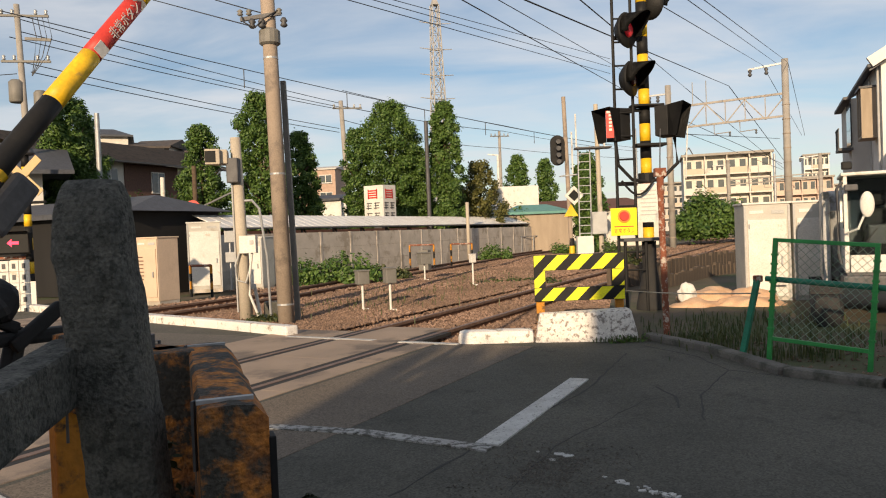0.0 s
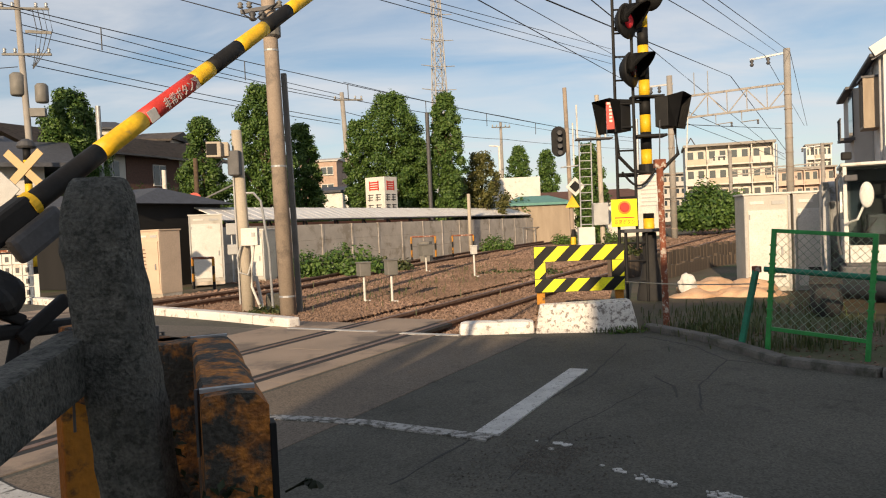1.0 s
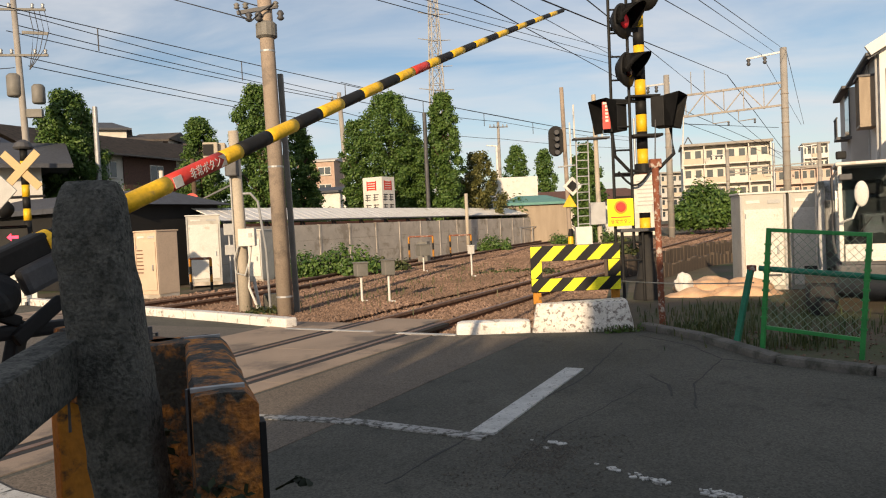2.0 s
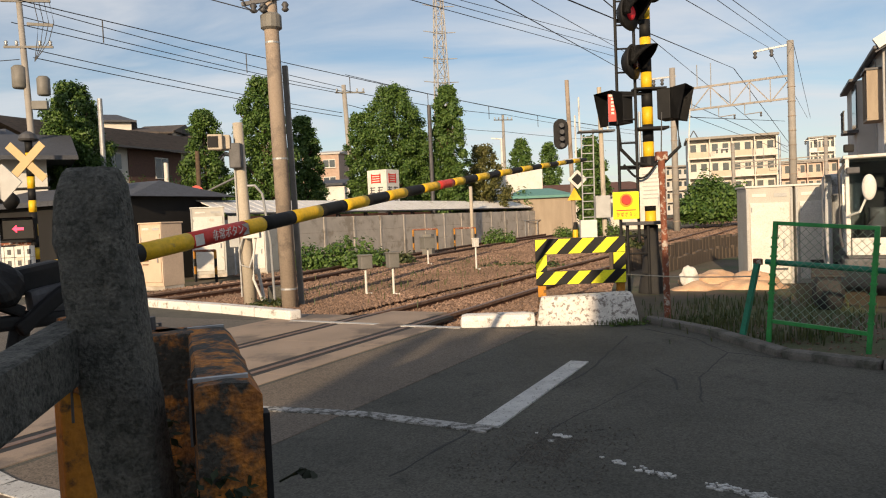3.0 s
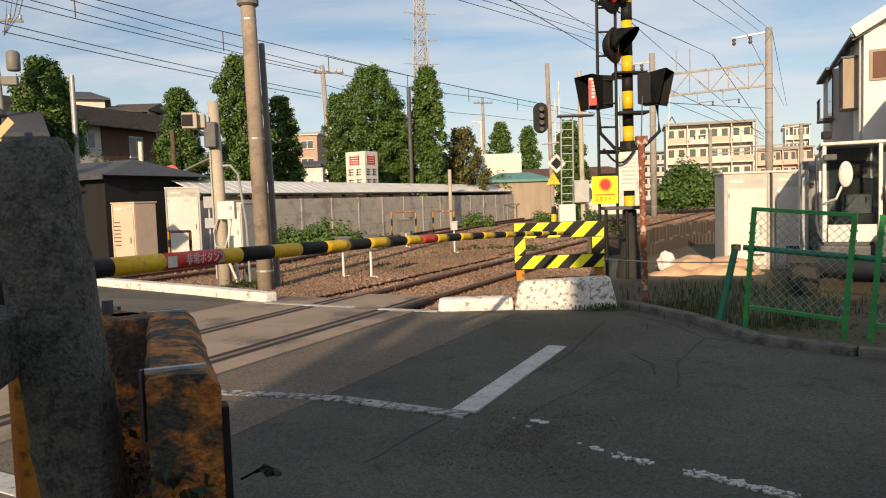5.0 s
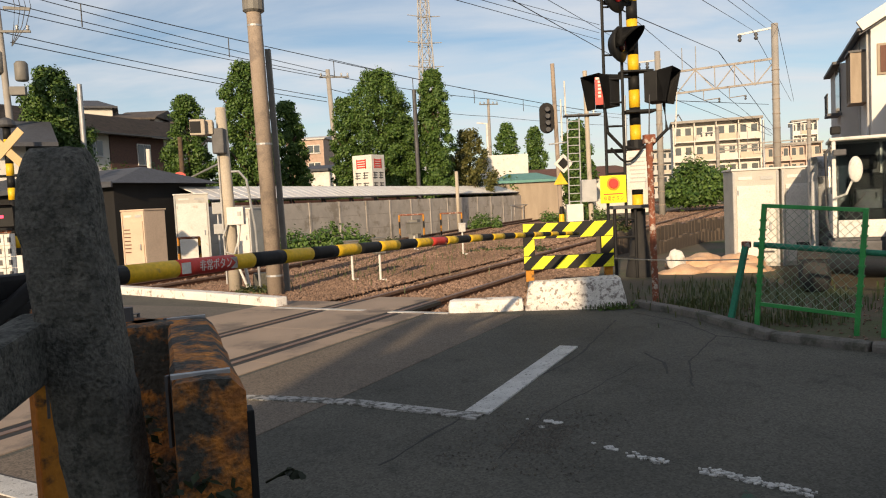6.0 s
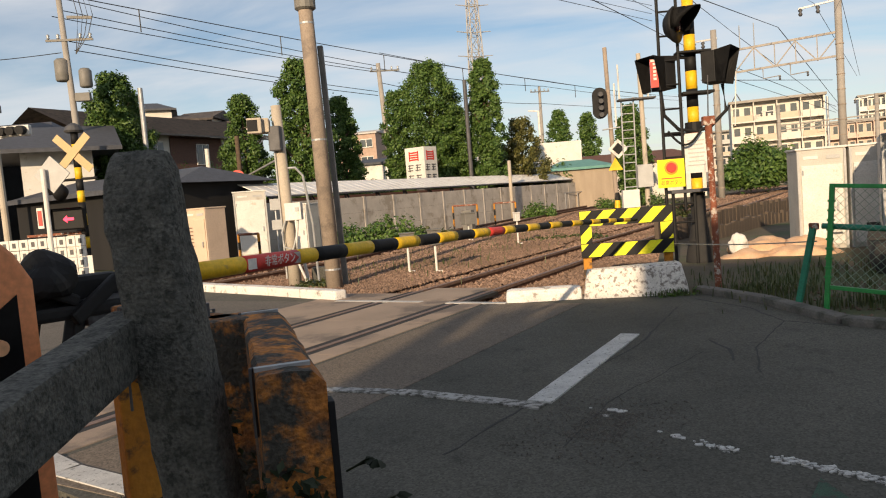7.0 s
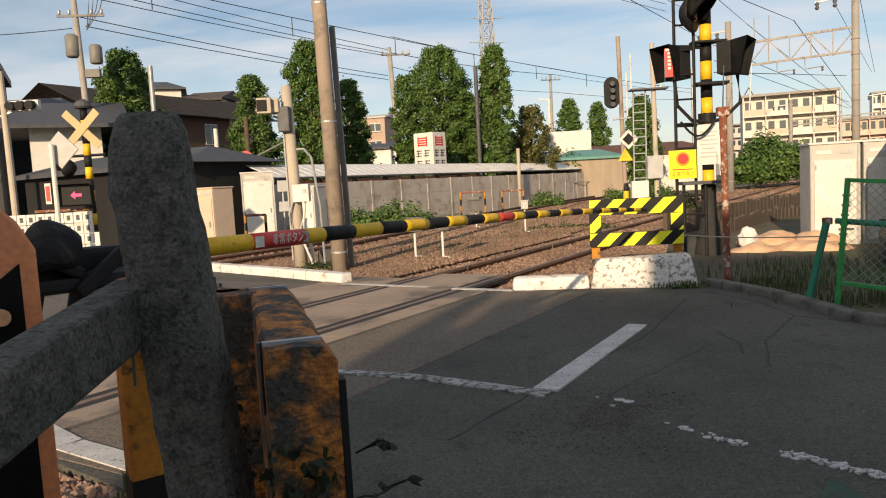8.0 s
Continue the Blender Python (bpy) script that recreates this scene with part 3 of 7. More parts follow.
part("upright_band", box(B(), e.x, e.y, 0.62, 0.088, 0.088, 0.10, 40), M_black, t)
part("bolt", rod(B(), (-0.06, 0.03, 1.27), (-0.06, 0.03, 1.30), 0.012, 0.012, 8), M_dark_steel, t)


# ---- barrier machine and its arm ----
PIV = sn(1.1, -2.45, 1.11)


def striped_rod(t, lens, radius, sag):
    r = 0.58
    i = 0
    for length, nm, mat, lab in lens:
        bm = B()
        k = 4
        pts, rr = [], []
        for j in range(k + 1):
            q = r + length * j / k
            pts.append((0, q, -sag * max(0, q - 1.0) ** 2))
            rr.append(radius(q))
        tube(bm, pts, rr, 14)
        smooth(part(nm, bm, mat, t, lab))
        r += length
    return r


arm = thing("barrier_arm", -0.39, 0.34, 1.11, 0, "black and yellow striped barrier arm with a red panel")
bands = [(0.39, "band", M_black, ""), (0.26, "band", M_yellow, "yellow band"), (0.35, "panel_band", M_red, "red and white warning panel"), (0.13, "band", M_yellow, "yellow band")]
alt = [M_black, M_yellow]
lens = list(bands)
q = 0.58 + sum(b[0] for b in bands)
k = 0
while q < 7.15:
    if k == 8:
        lens += [(0.24, "band", M_red, "red band"), (0.18, "band", M_yellow, "")]
    else:
        lens.append((0.235 if q < 4.5 else 0.26, "band", alt[k % 2], ""))
    q = 0.58 + sum(b[0] for b in lens)
    k += 1 if k != 8 else 2
striped_rod(arm, lens, lambda r: 0.0415 - 0.0027 * r, 0.0036)
part("root_sleeve", box(B(), 0, 0.36, -0.048, 0.085, 0.5, 0.096, 0, 0.02), M_black, arm)
part("counterweight", box(B(), 0.0, -0.30, -0.10, 0.10, 0.30, 0.15, 0, 0.03), M_black, arm)
part("sleeve_ring", rod(B(), (0, 0.60, 0), (0, 0.63, 0), 0.047, 0.047, 16), M_yellow, arm)
part("spring_bracket", box(B(), 0.05, 0.55, -0.13, 0.05, 0.22, 0.10, 0, 0.02), M_dark_steel, arm)

M_orange_pale = material("pale_orange_reflector", (0.78, 0.42, 0.22), (0.72, 0.38, 0.2), 8, 0.4, 0.03)
M_machine = material("orange_enamel", (0.80, 0.30, 0.13), (0.74, 0.27, 0.11), 4, 0.45, 0.03)
mach = thing("barrier_machine", *sn(0.76, -2.06, 0), -TRACK, "orange crossing barrier machine with black corner panel", "barrier machine")
bm = B()
prof = [(-0.31, 0.35), (0.31, 0.35), (0.31, 1.17), (0.27, 1.24), (0.19, 1.32), (0.12, 1.335), (-0.31, 1.335)]
lo = [bm.verts.new((-0.21, y, z)) for y, z in prof]
hi = [bm.verts.new((0.21, y, z)) for y, z in prof]
for i in range(len(prof)):
    j = (i + 1) % len(prof)
    bm.faces.new((lo[i], lo[j], hi[j], hi[i]))
bm.faces.new(lo[::-1])
bm.faces.new(hi)
bmesh.ops.recalc_face_normals(bm, faces=bm.faces)
bmesh.ops.bevel(bm, geom=bm.edges[:], offset=0.012, segments=2, affect="EDGES", profile=0.6)
part("housing", bm, M_machine, mach, "bright orange metal housing")
part("pedestal", box(B(), 0, 0, 0, 0.34, 0.5, 0.4, 0, 0.02), M_black, mach)
part("cover_plate", box(B(), 0.215, -0.12, 1.17, 0.02, 0.34, 0.13, 0, 0.006), M_machine, mach)
part("round_lamp", rod(B(), (0.205, 0.2, 1.02), (0.235, 0.2, 1.02), 0.022, 0.019, 16), M_orange_pale, mach, "small round cream reflector")
part("pivot_shaft", rod(B(), (-0.5, 0.32, 1.11), (-0.1, 0.32, 1.11), 0.05, 0.05, 14), M_black, mach)
bm = B()
v = [bm.verts.new(p) for p in ((0.213, 0.262, 1.14), (0.213, -0.05, 0.93), (0.213, -0.26, 0.80), (0.213, -0.26, 0.40), (0.213, 0.262, 0.40))]
bm.faces.new(v)
bmesh.ops.solidify(bm, geom=bm.faces[:], thickness=0.004)
part("corner_panel", bm, M_black, mach, "black slanted corner panel")
part("side_hatch", box(B(), 0.22, -0.25, 0.98, 0.02, 0.12, 0.08, 0, 0.006), M_machine, mach)
for y0 in (0.62, 0.78):
    part("claw", bar(B(), (-0.36, y0, 1.04), (-0.34, y0 - 0.06, 0.86), 0.05, 0.05, 0.01), M_black, mach)
part("claw_foot", box(B(), -0.34, 0.6, 0.82, 0.06, 0.16, 0.06, 0, 0.015), M_black, mach)
bm = B()
bmesh.ops.create_icosphere(bm, subdivisions=3, radius=0.075)
for v in bm.verts:
    v.co = Vector((v.co.x * 0.9, v.co.y * 1.1, v.co.z * 1.1)) * (1 + 0.5 * noise.noise(v.co * 14)) + Vector((-0.33, 0.66, 1.14))
part("rubber_boot", bm, M_black, mach, "black rubber boot")
part("linkage", bar(B(), (-0.34, 0.3, 1.02), (-0.33, 1.0, 1.0), 0.06, 0.05, 0.015), M_black, mach)
part("linkage", bar(B(), (-0.32, 0.42, 1.2), (-0.32, 0.75, 1.04), 0.04, 0.04, 0.01), M_black, mach)
part("linkage", bar(B(), (-0.3, 0.9, 1.1), (-0.3, 0.72, 0.98), 0.03, 0.05, 0.01), M_black, mach)
part("cable_tie", box(B(), -0.22, 0.5, 1.02, 0.015, 0.03, 0.07), M_white, mach)
arm.parent = mach


# ---- striped guard board, block and signals beside the track ----
def clip_rect(poly, x0, z0, x1, z1):
    for axis, lim, sign in ((0, x0, 1), (0, x1, -1), (1, z0, 1), (1, z1, -1)):
        out = []
        for i, p in enumerate(poly):
            q = poly[(i + 1) % len(poly)]
            ip, iq = sign * (p[axis] - lim) >= 0, sign * (q[axis] - lim) >= 0
            if ip:
                out.append(p)
            if ip != iq:
                f = (lim - p[axis]) / (q[axis] - p[axis])
                out.append((p[0] + f * (q[0] - p[0]), p[1] + f * (q[1] - p[1])))
        poly = out
        if not poly:
            return []
    return poly


def stripes(parent, x0, z0, x1, z1, period, phase, y, mat, lean=1.0):
    """Slanted reflective bands lying on a board's face."""
    h = z1 - z0
    x = x0 - h * 2 - period + phase
    while x < x1 + h * 2:
        poly = clip_rect([(x, z0), (x + period / 2, z0), (x + period / 2 + h * lean, z1), (x + h * lean, z1)], x0, z0, x1, z1)
        if len(poly) >= 3:
            bm = B()
            lo = [bm.verts.new((a, y, b)) for a, b in poly]
            hi = [bm.verts.new((a, y - 0.003, b)) for a, b in poly]
            n = len(poly)
            for i in range(n):
                bm.faces.new((lo[i], lo[(i + 1) % n], hi[(i + 1) % n], hi[i]))
            bm.faces.new(hi)
            bmesh.ops.recalc_face_normals(bm, faces=bm.faces)
            part("stripe", bm, mat, parent)
        x += period


def guard_board(x, y, rz, w, z0, z1, label):
    t = thing("guard_board", x, y, -0.2, rz, label, "warning board")
    o = 0.2
    a, b = z0 + o, z1 + o
    hw = w / 2
    bars = [("top_rail", -hw, b - 0.19, hw, b), ("bottom_rail", -hw, a, hw, a + 0.165), ("side_rail", -hw, a + 0.165, -hw + 0.14, b - 0.19), ("side_rail", hw - 0.15, a + 0.165, hw, b - 0.19)]
    for k, (nm, xa, za, xb, zb) in enumerate(bars):
        p = part(nm, box(B(), (xa + xb) / 2, 0, za, xb - xa, 0.05, zb - za, 0, 0.003), M_black, t, "black bar with slanted yellow bands")
        stripes(p, xa + 0.004, za + 0.004, xb - 0.004, zb - 0.004, 0.29, (0.18, 0.10, 0.02, 0.2)[k], -0.0265, M_lemon)
    for xl in (-hw + 0.07, hw - 0.06):
        part("leg", box(B(), xl, 0.07, 0, 0.10, 0.08, a + 0.3, 0, 0.006), M_orange, t, "weathered orange leg")
    return t


guard_board(1.635, 8.98, -5, 1.09, 0.42, 0.985, "yellow and black striped guard board on orange legs")


def mast_stripes(t, r, z0, z1, step, first, mats=(M_yellow, M_black)):
    z, k = z0, first
    while z < z1:
        e = min(z + step, z1)
        smooth(part("band", rod(B(), (0, 0, z), (0, 0, e), r, r, 18), mats[k % 2], t))
        z, k = e, k + 1


def lamp_head(t, x, y, z, yaw, r, lit, name="flasher"):
    """A round warning light with a backing disc and a long hood."""
    m = pose(x, y, z, 90, 0, yaw)
    bm = lathe(B(), [(r * 0.5, -0.16), (r * 0.9, -0.06), (r, -0.02), (r, 0.0)], 20, m)
    p = smooth(part(name, bm, M_black, t, "black round flasher with a hood"))
    bm = lathe(B(), [(r * 0.42, 0.003), (r * 0.40, 0.03), (r * 0.28, 0.05), (0.01, 0.055)], 16, m)
    smooth(part("lens", bm, M_lamp_red if lit else M_lens_dark, p, "glowing red lens" if lit else "unlit red lens"))
    bm = B()
    seg = 14
    rows = []
    for j in range(3):
        d = 0.36 * j / 2
        row = []
        for k in range(seg + 1):
            a = math.pi * (-0.10 + 1.20 * k / seg)
            reach = d * (0.35 + 0.65 * max(0.0, math.sin(a)))
            rr = r * (0.92 - 0.05 * j)
            row.append(bm.verts.new(m @ Vector((rr * math.cos(a), rr * math.sin(a), reach))))
        rows.append(row)
    for u, v in zip(rows, rows[1:]):
        for k in range(seg):
            bm.faces.new((u[k], u[k + 1], v[k + 1], v[k]))
    bmesh.ops.solidify(bm, geom=bm.faces[:], thickness=0.006)
    smooth(part("hood", bm, M_black, p))
    return p


def arrow_box(t, x, y, z, yaw, w, h, flare, lit=False):
    """A box with a flared visor round a direction arrow."""
    m = pose(x, y, z, 0, 0, yaw)
    bm = box(B(), 0, 0.09, -h / 2, w, 0.2, h, 0, 0.01, m)
    p = part("arrow_box", bm, M_black, t, "black direction indicator box")
    bm = B()
    a = [m @ Vector((sx * w / 2, -0.01, sz * h / 2)) for sx, sz in ((-1, -1), (1, -1), (1, 1), (-1, 1))]
    b = [m @ Vector((sx * w / 2 * 1.25, -flare if sz > 0 else -flare * 0.55, sz * h / 2 * 1.12)) for sx, sz in ((-1, -1), (1, -1), (1, 1), (-1, 1))]
    va, vb = [bm.verts.new(v) for v in a], [bm.verts.new(v) for v in b]
    for k in range(4):
        bm.faces.new((va[k], va[(k + 1) % 4], vb[(k + 1) % 4], vb[k]))
    bmesh.ops.solidify(bm, geom=bm.faces[:], thickness=0.006)
    part("visor", bm, M_black, p)
    if lit:
        bm = B()
        for px, pz, s in ((0.0, 0.0, 1),):
            poly = [(-0.10, 0), (-0.02, 0.07), (-0.02, 0.025), (0.10, 0.025), (0.10, -0.025), (-0.02, -0.025), (-0.02, -0.07)]
            vs = [bm.verts.new(m @ Vector((px_ * w * 1.9, -0.014, pz_ * w * 1.9))) for px_, pz_ in poly]
            bm.faces.new(vs)
        part("arrow", bm, M_arrow_red, p, "glowing red arrow")
    return p


def text(body, size, material_, parent, m, extrude=0.001, squeeze=1.0):
    c = bpy.data.curves.new("lettering", "FONT")
    c.body, c.size, c.extrude = body, size, extrude
    c.align_x, c.align_y = "CENTER", "CENTER"
    c.materials.append(material_)
    o = new("lettering", c)
    o.parent = parent
    o.matrix_basis = m @ Matrix.Diagonal((squeeze, 1, 1, 1))
    return o


def crossing_mast():
    t = thing("crossing_signal", 3.23, 11.57, -0.2, 0, "yellow and black crossing signal mast with hooded red flashers", "crossing signal")
    o = 0.2
    mast_stripes(t, 0.085, 1.0 + o, 6.2, 0.27, 0)
    smooth(part("base_sleeve", lathe(B(), [(0.24, 0), (0.22, 0.25), (0.15, 0.6), (0.11, 0.85), (0.11, 1.25)], 18), M_rubber, t, "black tapered base sleeve"))
    part("base_table", box(B(), -0.13, -0.1, 1.06 + o, 0.66, 0.4, 0.05, 0, 0.01), M_dark_steel, t)
    for xx in (-0.42, -0.1):
        part("table_leg", rod(B(), (xx, -0.2, 0), (xx, -0.2, 1.06 + o), 0.025, 0.025, 8), M_black, t)
    for z in (0.3, 0.62, 0.9):
        part("brace", rod(B(), (-0.42, -0.2, z + o), (-0.1, -0.2, z + o), 0.016, 0.016, 8), M_black, t)
    # ladder
    lad = part("ladder_rail", rod(B(), (-0.52, -0.2, 1.0), (-0.50, -0.2, 5.9), 0.024, 0.024, 8), M_black, t)
    part("ladder_rail", rod(B(), (-0.24, -0.2, 1.0), (-0.22, -0.2, 5.9), 0.024, 0.024, 8), M_black, t)
    z = 1.45
    while z < 5.8:
        part("rung", rod(B(), (-0.52, -0.2, z), (-0.22, -0.2, z), 0.015, 0.015, 8), M_black, t)
        z += 0.36
    for z in (2.15, 3.3, 4.4, 5.3):
        part("clamp", bar(B(), (-0.5, -0.2, z), (0.05, 0, z), 0.05, 0.05), M_black, t)
    # flashers
    lamp_head(t, -0.30, -0.32, 4.48, 48, 0.27, True)
    lamp_head(t, -0.26, -0.32, 3.74, 55, 0.27, False)
    lamp_head(t, 0.22, 0.12, 4.98, 120, 0.24, False)
    part("lamp_arm", bar(B(), (-0.3, -0.2, 4.45), (0, 0, 4.45), 0.06, 0.06), M_black, t)
    part("lamp_arm", bar(B(), (-0.26, -0.2, 3.71), (0, 0, 3.71), 0.06, 0.06), M_black, t)
    # direction boxes
    p = arrow_box(t, -0.50, -0.05, 3.07, -62, 0.34, 0.46, 0.26)
    part("label_plate", box(B(), -0.585, -0.19, 2.87, 0.13, 0.012, 0.42, -8), M_red, t, "red plate with white bars")
    for k in range(5):
        part("plate_bar", box(B(), -0.586, -0.199, 2.98 + 0.055 * k, 0.045, 0.008, 0.035, -8), M_white, t)
    part("plate_top", box(B(), -0.586, -0.199, 3.25, 0.11, 0.008, 0.035, -8), M_white, t)
    arrow_box(t, 0.36, -0.15, 3.1, 58, 0.42, 0.46, 0.26, False)
    part("box_bracket", box(B(), 0.02, -0.15, 2.72, 0.46, 0.3, 0.04, 0, 0.005), M_black, t)
    part("box_bracket", box(B(), 0.0, -0.12, 3.34, 0.5, 0.22, 0.03, 0, 0.005), M_black, t)
    for xx in (-0.5, 0.42):
        part("conduit", tube(B(), [(xx, -0.12, 2.85), (xx + 0.03, -0.14, 2.45), (xx * 0.5, -0.1, 2.22), (0.0, -0.1, 2.18)], 0.028, 8), M_black, t)
    part("cable_loop", tube(B(), [(-0.45 + 0.5 * k / 12, -0.24, 2.2 - 0.22 * math.sin(math.pi * k / 12)) for k in range(13)], 0.018, 6), M_black, t)
    part("clamp_ring", rod(B(), (0, 0, 2.18), (0, 0, 2.32), 0.13, 0.13, 14), M_black, t)
    part("rust_ring", rod(B(), (0, 0, 2.1), (0, 0, 2.16), 0.12, 0.12, 14), M_rust, t)
    # notice
    n = part("notice_plate", box(B(), -0.02, -0.12, 1.55, 0.34, 0.01, 0.60, -6), M_white, t, "white enamel notice with grey text bars")
    for k in range(7):
        part("notice_bar", box(B(), -0.02 + 0.0, -0.128, 1.66 + k * 0.062, 0.25 - 0.02 * (k % 3), 0.006, 0.018, -6), M_grey, n)
    # emergency button plate
    e = part("button_plate", box(B(), -0.46, -0.32, 1.16 + o, 0.40, 0.02, 0.42, 0, 0.008), M_lemon, t, "yellow plate with a round red button")
    part("button_ring", rod(B(), (-0.46, -0.335, 1.455 + o), (-0.46, -0.35, 1.455 + o), 0.10, 0.10, 20), M_orange_bright, e)
    part("button", rod(B(), (-0.46, -0.35, 1.455 + o), (-0.46, -0.375, 1.455 + o), 0.075, 0.07, 20), M_red, e, "round red push button")
    text("非常ボタン", 0.085, M_red, e, pose(-0.46, -0.334, 1.225 + o, 90, 0, 0), squeeze=0.75)
    part("text_bar", box(B(), -0.46, -0.332, 1.29 + o, 0.30, 0.006, 0.016), M_red, e)
    part("whip", rod(B(), (0.55, -0.2, 2.2), (0.6, -0.2, 3.0), 0.012, 0.008, 6), M_white, t)


M_orange_bright = material("bright_orange_paint", (0.85, 0.30, 0.04), (0.78, 0.26, 0.03), 6, 0.5, 0.03)
crossing_mast()


# rusty post and rope
t = thing("rusty_post", 2.53, 8.45, -0.1, 0, "rust-flaked steel post with a pale top", "post")
part("shaft", rod(B(), (0, 0, 0), (-0.02, 0, 1.75), 0.038, 0.036, 12), M_rust, t)
part("cap", rod(B(), (-0.02, 0, 1.75), (-0.02, 0, 2.02), 0.042, 0.040, 12), M_rust, t)
part("collar", box(B(), -0.02, 0, 1.95, 0.13, 0.09, 0.10, 0, 0.01), M_rust, t)
part("aerial", rod(B(), (-0.02, 0, 2.0), (0.0, 0, 2.5), 0.008, 0.006, 6), M_dark_steel, t)
bm = tube(B(), [(2.18 + (2.95 - 2.18) * k / 10, 8.9 + (6.9 - 8.9) * k / 10, 0.52 + 0.01 * k - 0.02 * math.sin(math.pi * k / 10)) for k in range(11)], 0.007, 6)
mesh_thing("barrier_rope", bm, M_pole_light, "slack twisted rope tied between posts", "rope")


# ---- white equipment cabinets, sacks, timber edging ----
def cabinet(x, y, rz, w, d, h, mat, label, doors=1, name="equipment_cabinet"):
    t = thing(name, x, y, -0.15, rz, label, "equipment cabinet")
    part("plinth", box(B(), 0, 0, 0, w - 0.02, d - 0.02, 0.1), M_concrete, t)
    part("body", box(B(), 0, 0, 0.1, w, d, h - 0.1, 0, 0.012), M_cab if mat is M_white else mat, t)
    for sx in (-1, 1):
        part("corner_post", box(B(), sx * (w / 2 - 0.02), -d / 2 - 0.008, 0.12, 0.035, 0.03, h - 0.14), M_grey if mat is M_white else mat, t)
    part("roof", box(B(), 0, 0, h, w + 0.04, d + 0.06, 0.035, 0, 0.01), mat, t)
    dw = (w - 0.06) / doors
    for k in range(doors):
        cx = -w / 2 + 0.03 + dw * (k + 0.5)
        dr = part("door", box(B(), cx, -d / 2 - 0.012, 0.2, dw - 0.06, 0.025, h - 0.45, 0, 0.006), mat, t)
        part("handle", box(B(), cx + dw / 2 - 0.12, -d / 2 - 0.04, h * 0.42, 0.03, 0.03, 0.14, 0, 0.006), M_steel, dr)
        for zz in (0.3, h - 0.4):
            part("hinge", rod(B(), (cx - dw / 2 + 0.05, -d / 2 - 0.025, zz), (cx - dw / 2 + 0.05, -d / 2 - 0.025, zz + 0.08), 0.012, 0.012, 8), M_steel, dr)
    part("vent_plate", box(B(), w * 0.24, -d / 2 - 0.006, h - 0.16, w * 0.28, 0.012, 0.06), M_grey, t)
    part("label_plate", box(B(), -w * 0.22, -d / 2 - 0.006, h - 0.15, w * 0.3, 0.01, 0.05), M_white, t)
    return t


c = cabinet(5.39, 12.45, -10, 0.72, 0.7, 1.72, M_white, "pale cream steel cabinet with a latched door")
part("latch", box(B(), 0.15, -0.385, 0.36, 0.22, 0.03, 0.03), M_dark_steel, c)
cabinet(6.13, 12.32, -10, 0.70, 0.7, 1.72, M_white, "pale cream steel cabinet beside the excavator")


def sack(x, y, z, sx, sy, sz, rz, mat, label, seed):
    bm = B()
    bmesh.ops.create_icosphere(bm, subdivisions=4, radius=0.5)
    for v in bm.verts:
        f = 1 + 0.34 * noise.noise(v.co * 2.6 + Vector((seed, 0, 0))) + 0.12 * noise.noise(v.co * 7 + Vector((seed, 3, 0)))
        v.co = Vector((v.co.x * sx * f, v.co.y * sy * f, max(-0.5, v.co.z * 1.5) * sz * f * 0.7))
        v.co.z = max(v.co.z, -0.33 * sz)
    return smooth(mesh_thing("sack", bm, mat, label, "sack", "heaped sacks", at=pose(x, y, z + 0.33 * sz, 0, 0, rz)))


for x, y, sx, sy, sz, rz, sd in ((4.0, 11.75, 1.0, 0.75, 0.36, 5, 1), (4.75, 11.65, 1.15, 0.8, 0.42, -12, 2), (4.45, 12.3, 1.1, 0.7, 0.52, 8, 3), (5.0, 12.0, 0.8, 0.7, 0.5, 20, 4)):
    sack(x, y, -0.22, sx, sy, sz, rz, M_tarp, "sagging peach-coloured cloth sack on the ground", sd)
sack(3.95, 12.0, 0.02, 0.3, 0.25, 0.36, 20, M_white, "crumpled white plastic bag on the sacks", 6)

edge = thing("timber_edging", 0, 0, 0, 0, "dark upright timber edging along the track", "retaining edge", kind="structure")
random.seed(11)
me = bpy.data.meshes.new("timber")
bm = box(B(), 0, 0, -0.25, 0.21, 0.09, 0.72, 0, 0.008)
bm.to_mesh(me); bm.free(); me.materials.append(M_timber_dark)
bm = box(B(), 0, 0, -0.25, 0.20, 0.08, 0.52, 0, 0.008)
short = bpy.data.meshes.new("timber")
bm.to_mesh(short); bm.free(); short.materials.append(M_timber_dark)


def edging_n(s):
    return -3.95 + 0.215 * (s - 15.2)


for data, n_off, top in ((me, 0.0, 0.0), (short, 0.75, 0.0)):
    s = 15.2
    while s < 27.5:
        o = new("timber", data)
        o.parent = edge
        o.matrix_basis = pose(*sn(s, edging_n(s) + n_off + 0.12 * math.sin(s * 0.9) * (n_off > 0), top + random.uniform(-0.05, 0.04)), 0, random.uniform(-3, 3), 90 - TRACK - 12)
        s += 0.225
bank = B()
prism(bank, [sn(8.3, -2.3)[:2], sn(15.2, -3.9)[:2], sn(27.5, -1.3)[:2], sn(36, 10)[:2], sn(7.6, 12)[:2], (3.4, 5.7), (2.9, 6.2), (2.75, 7.5)][::-1], -0.3, -0.02)
bmesh.ops.recalc_face_normals(bank, faces=bank.faces)
slope = B()
rows = []
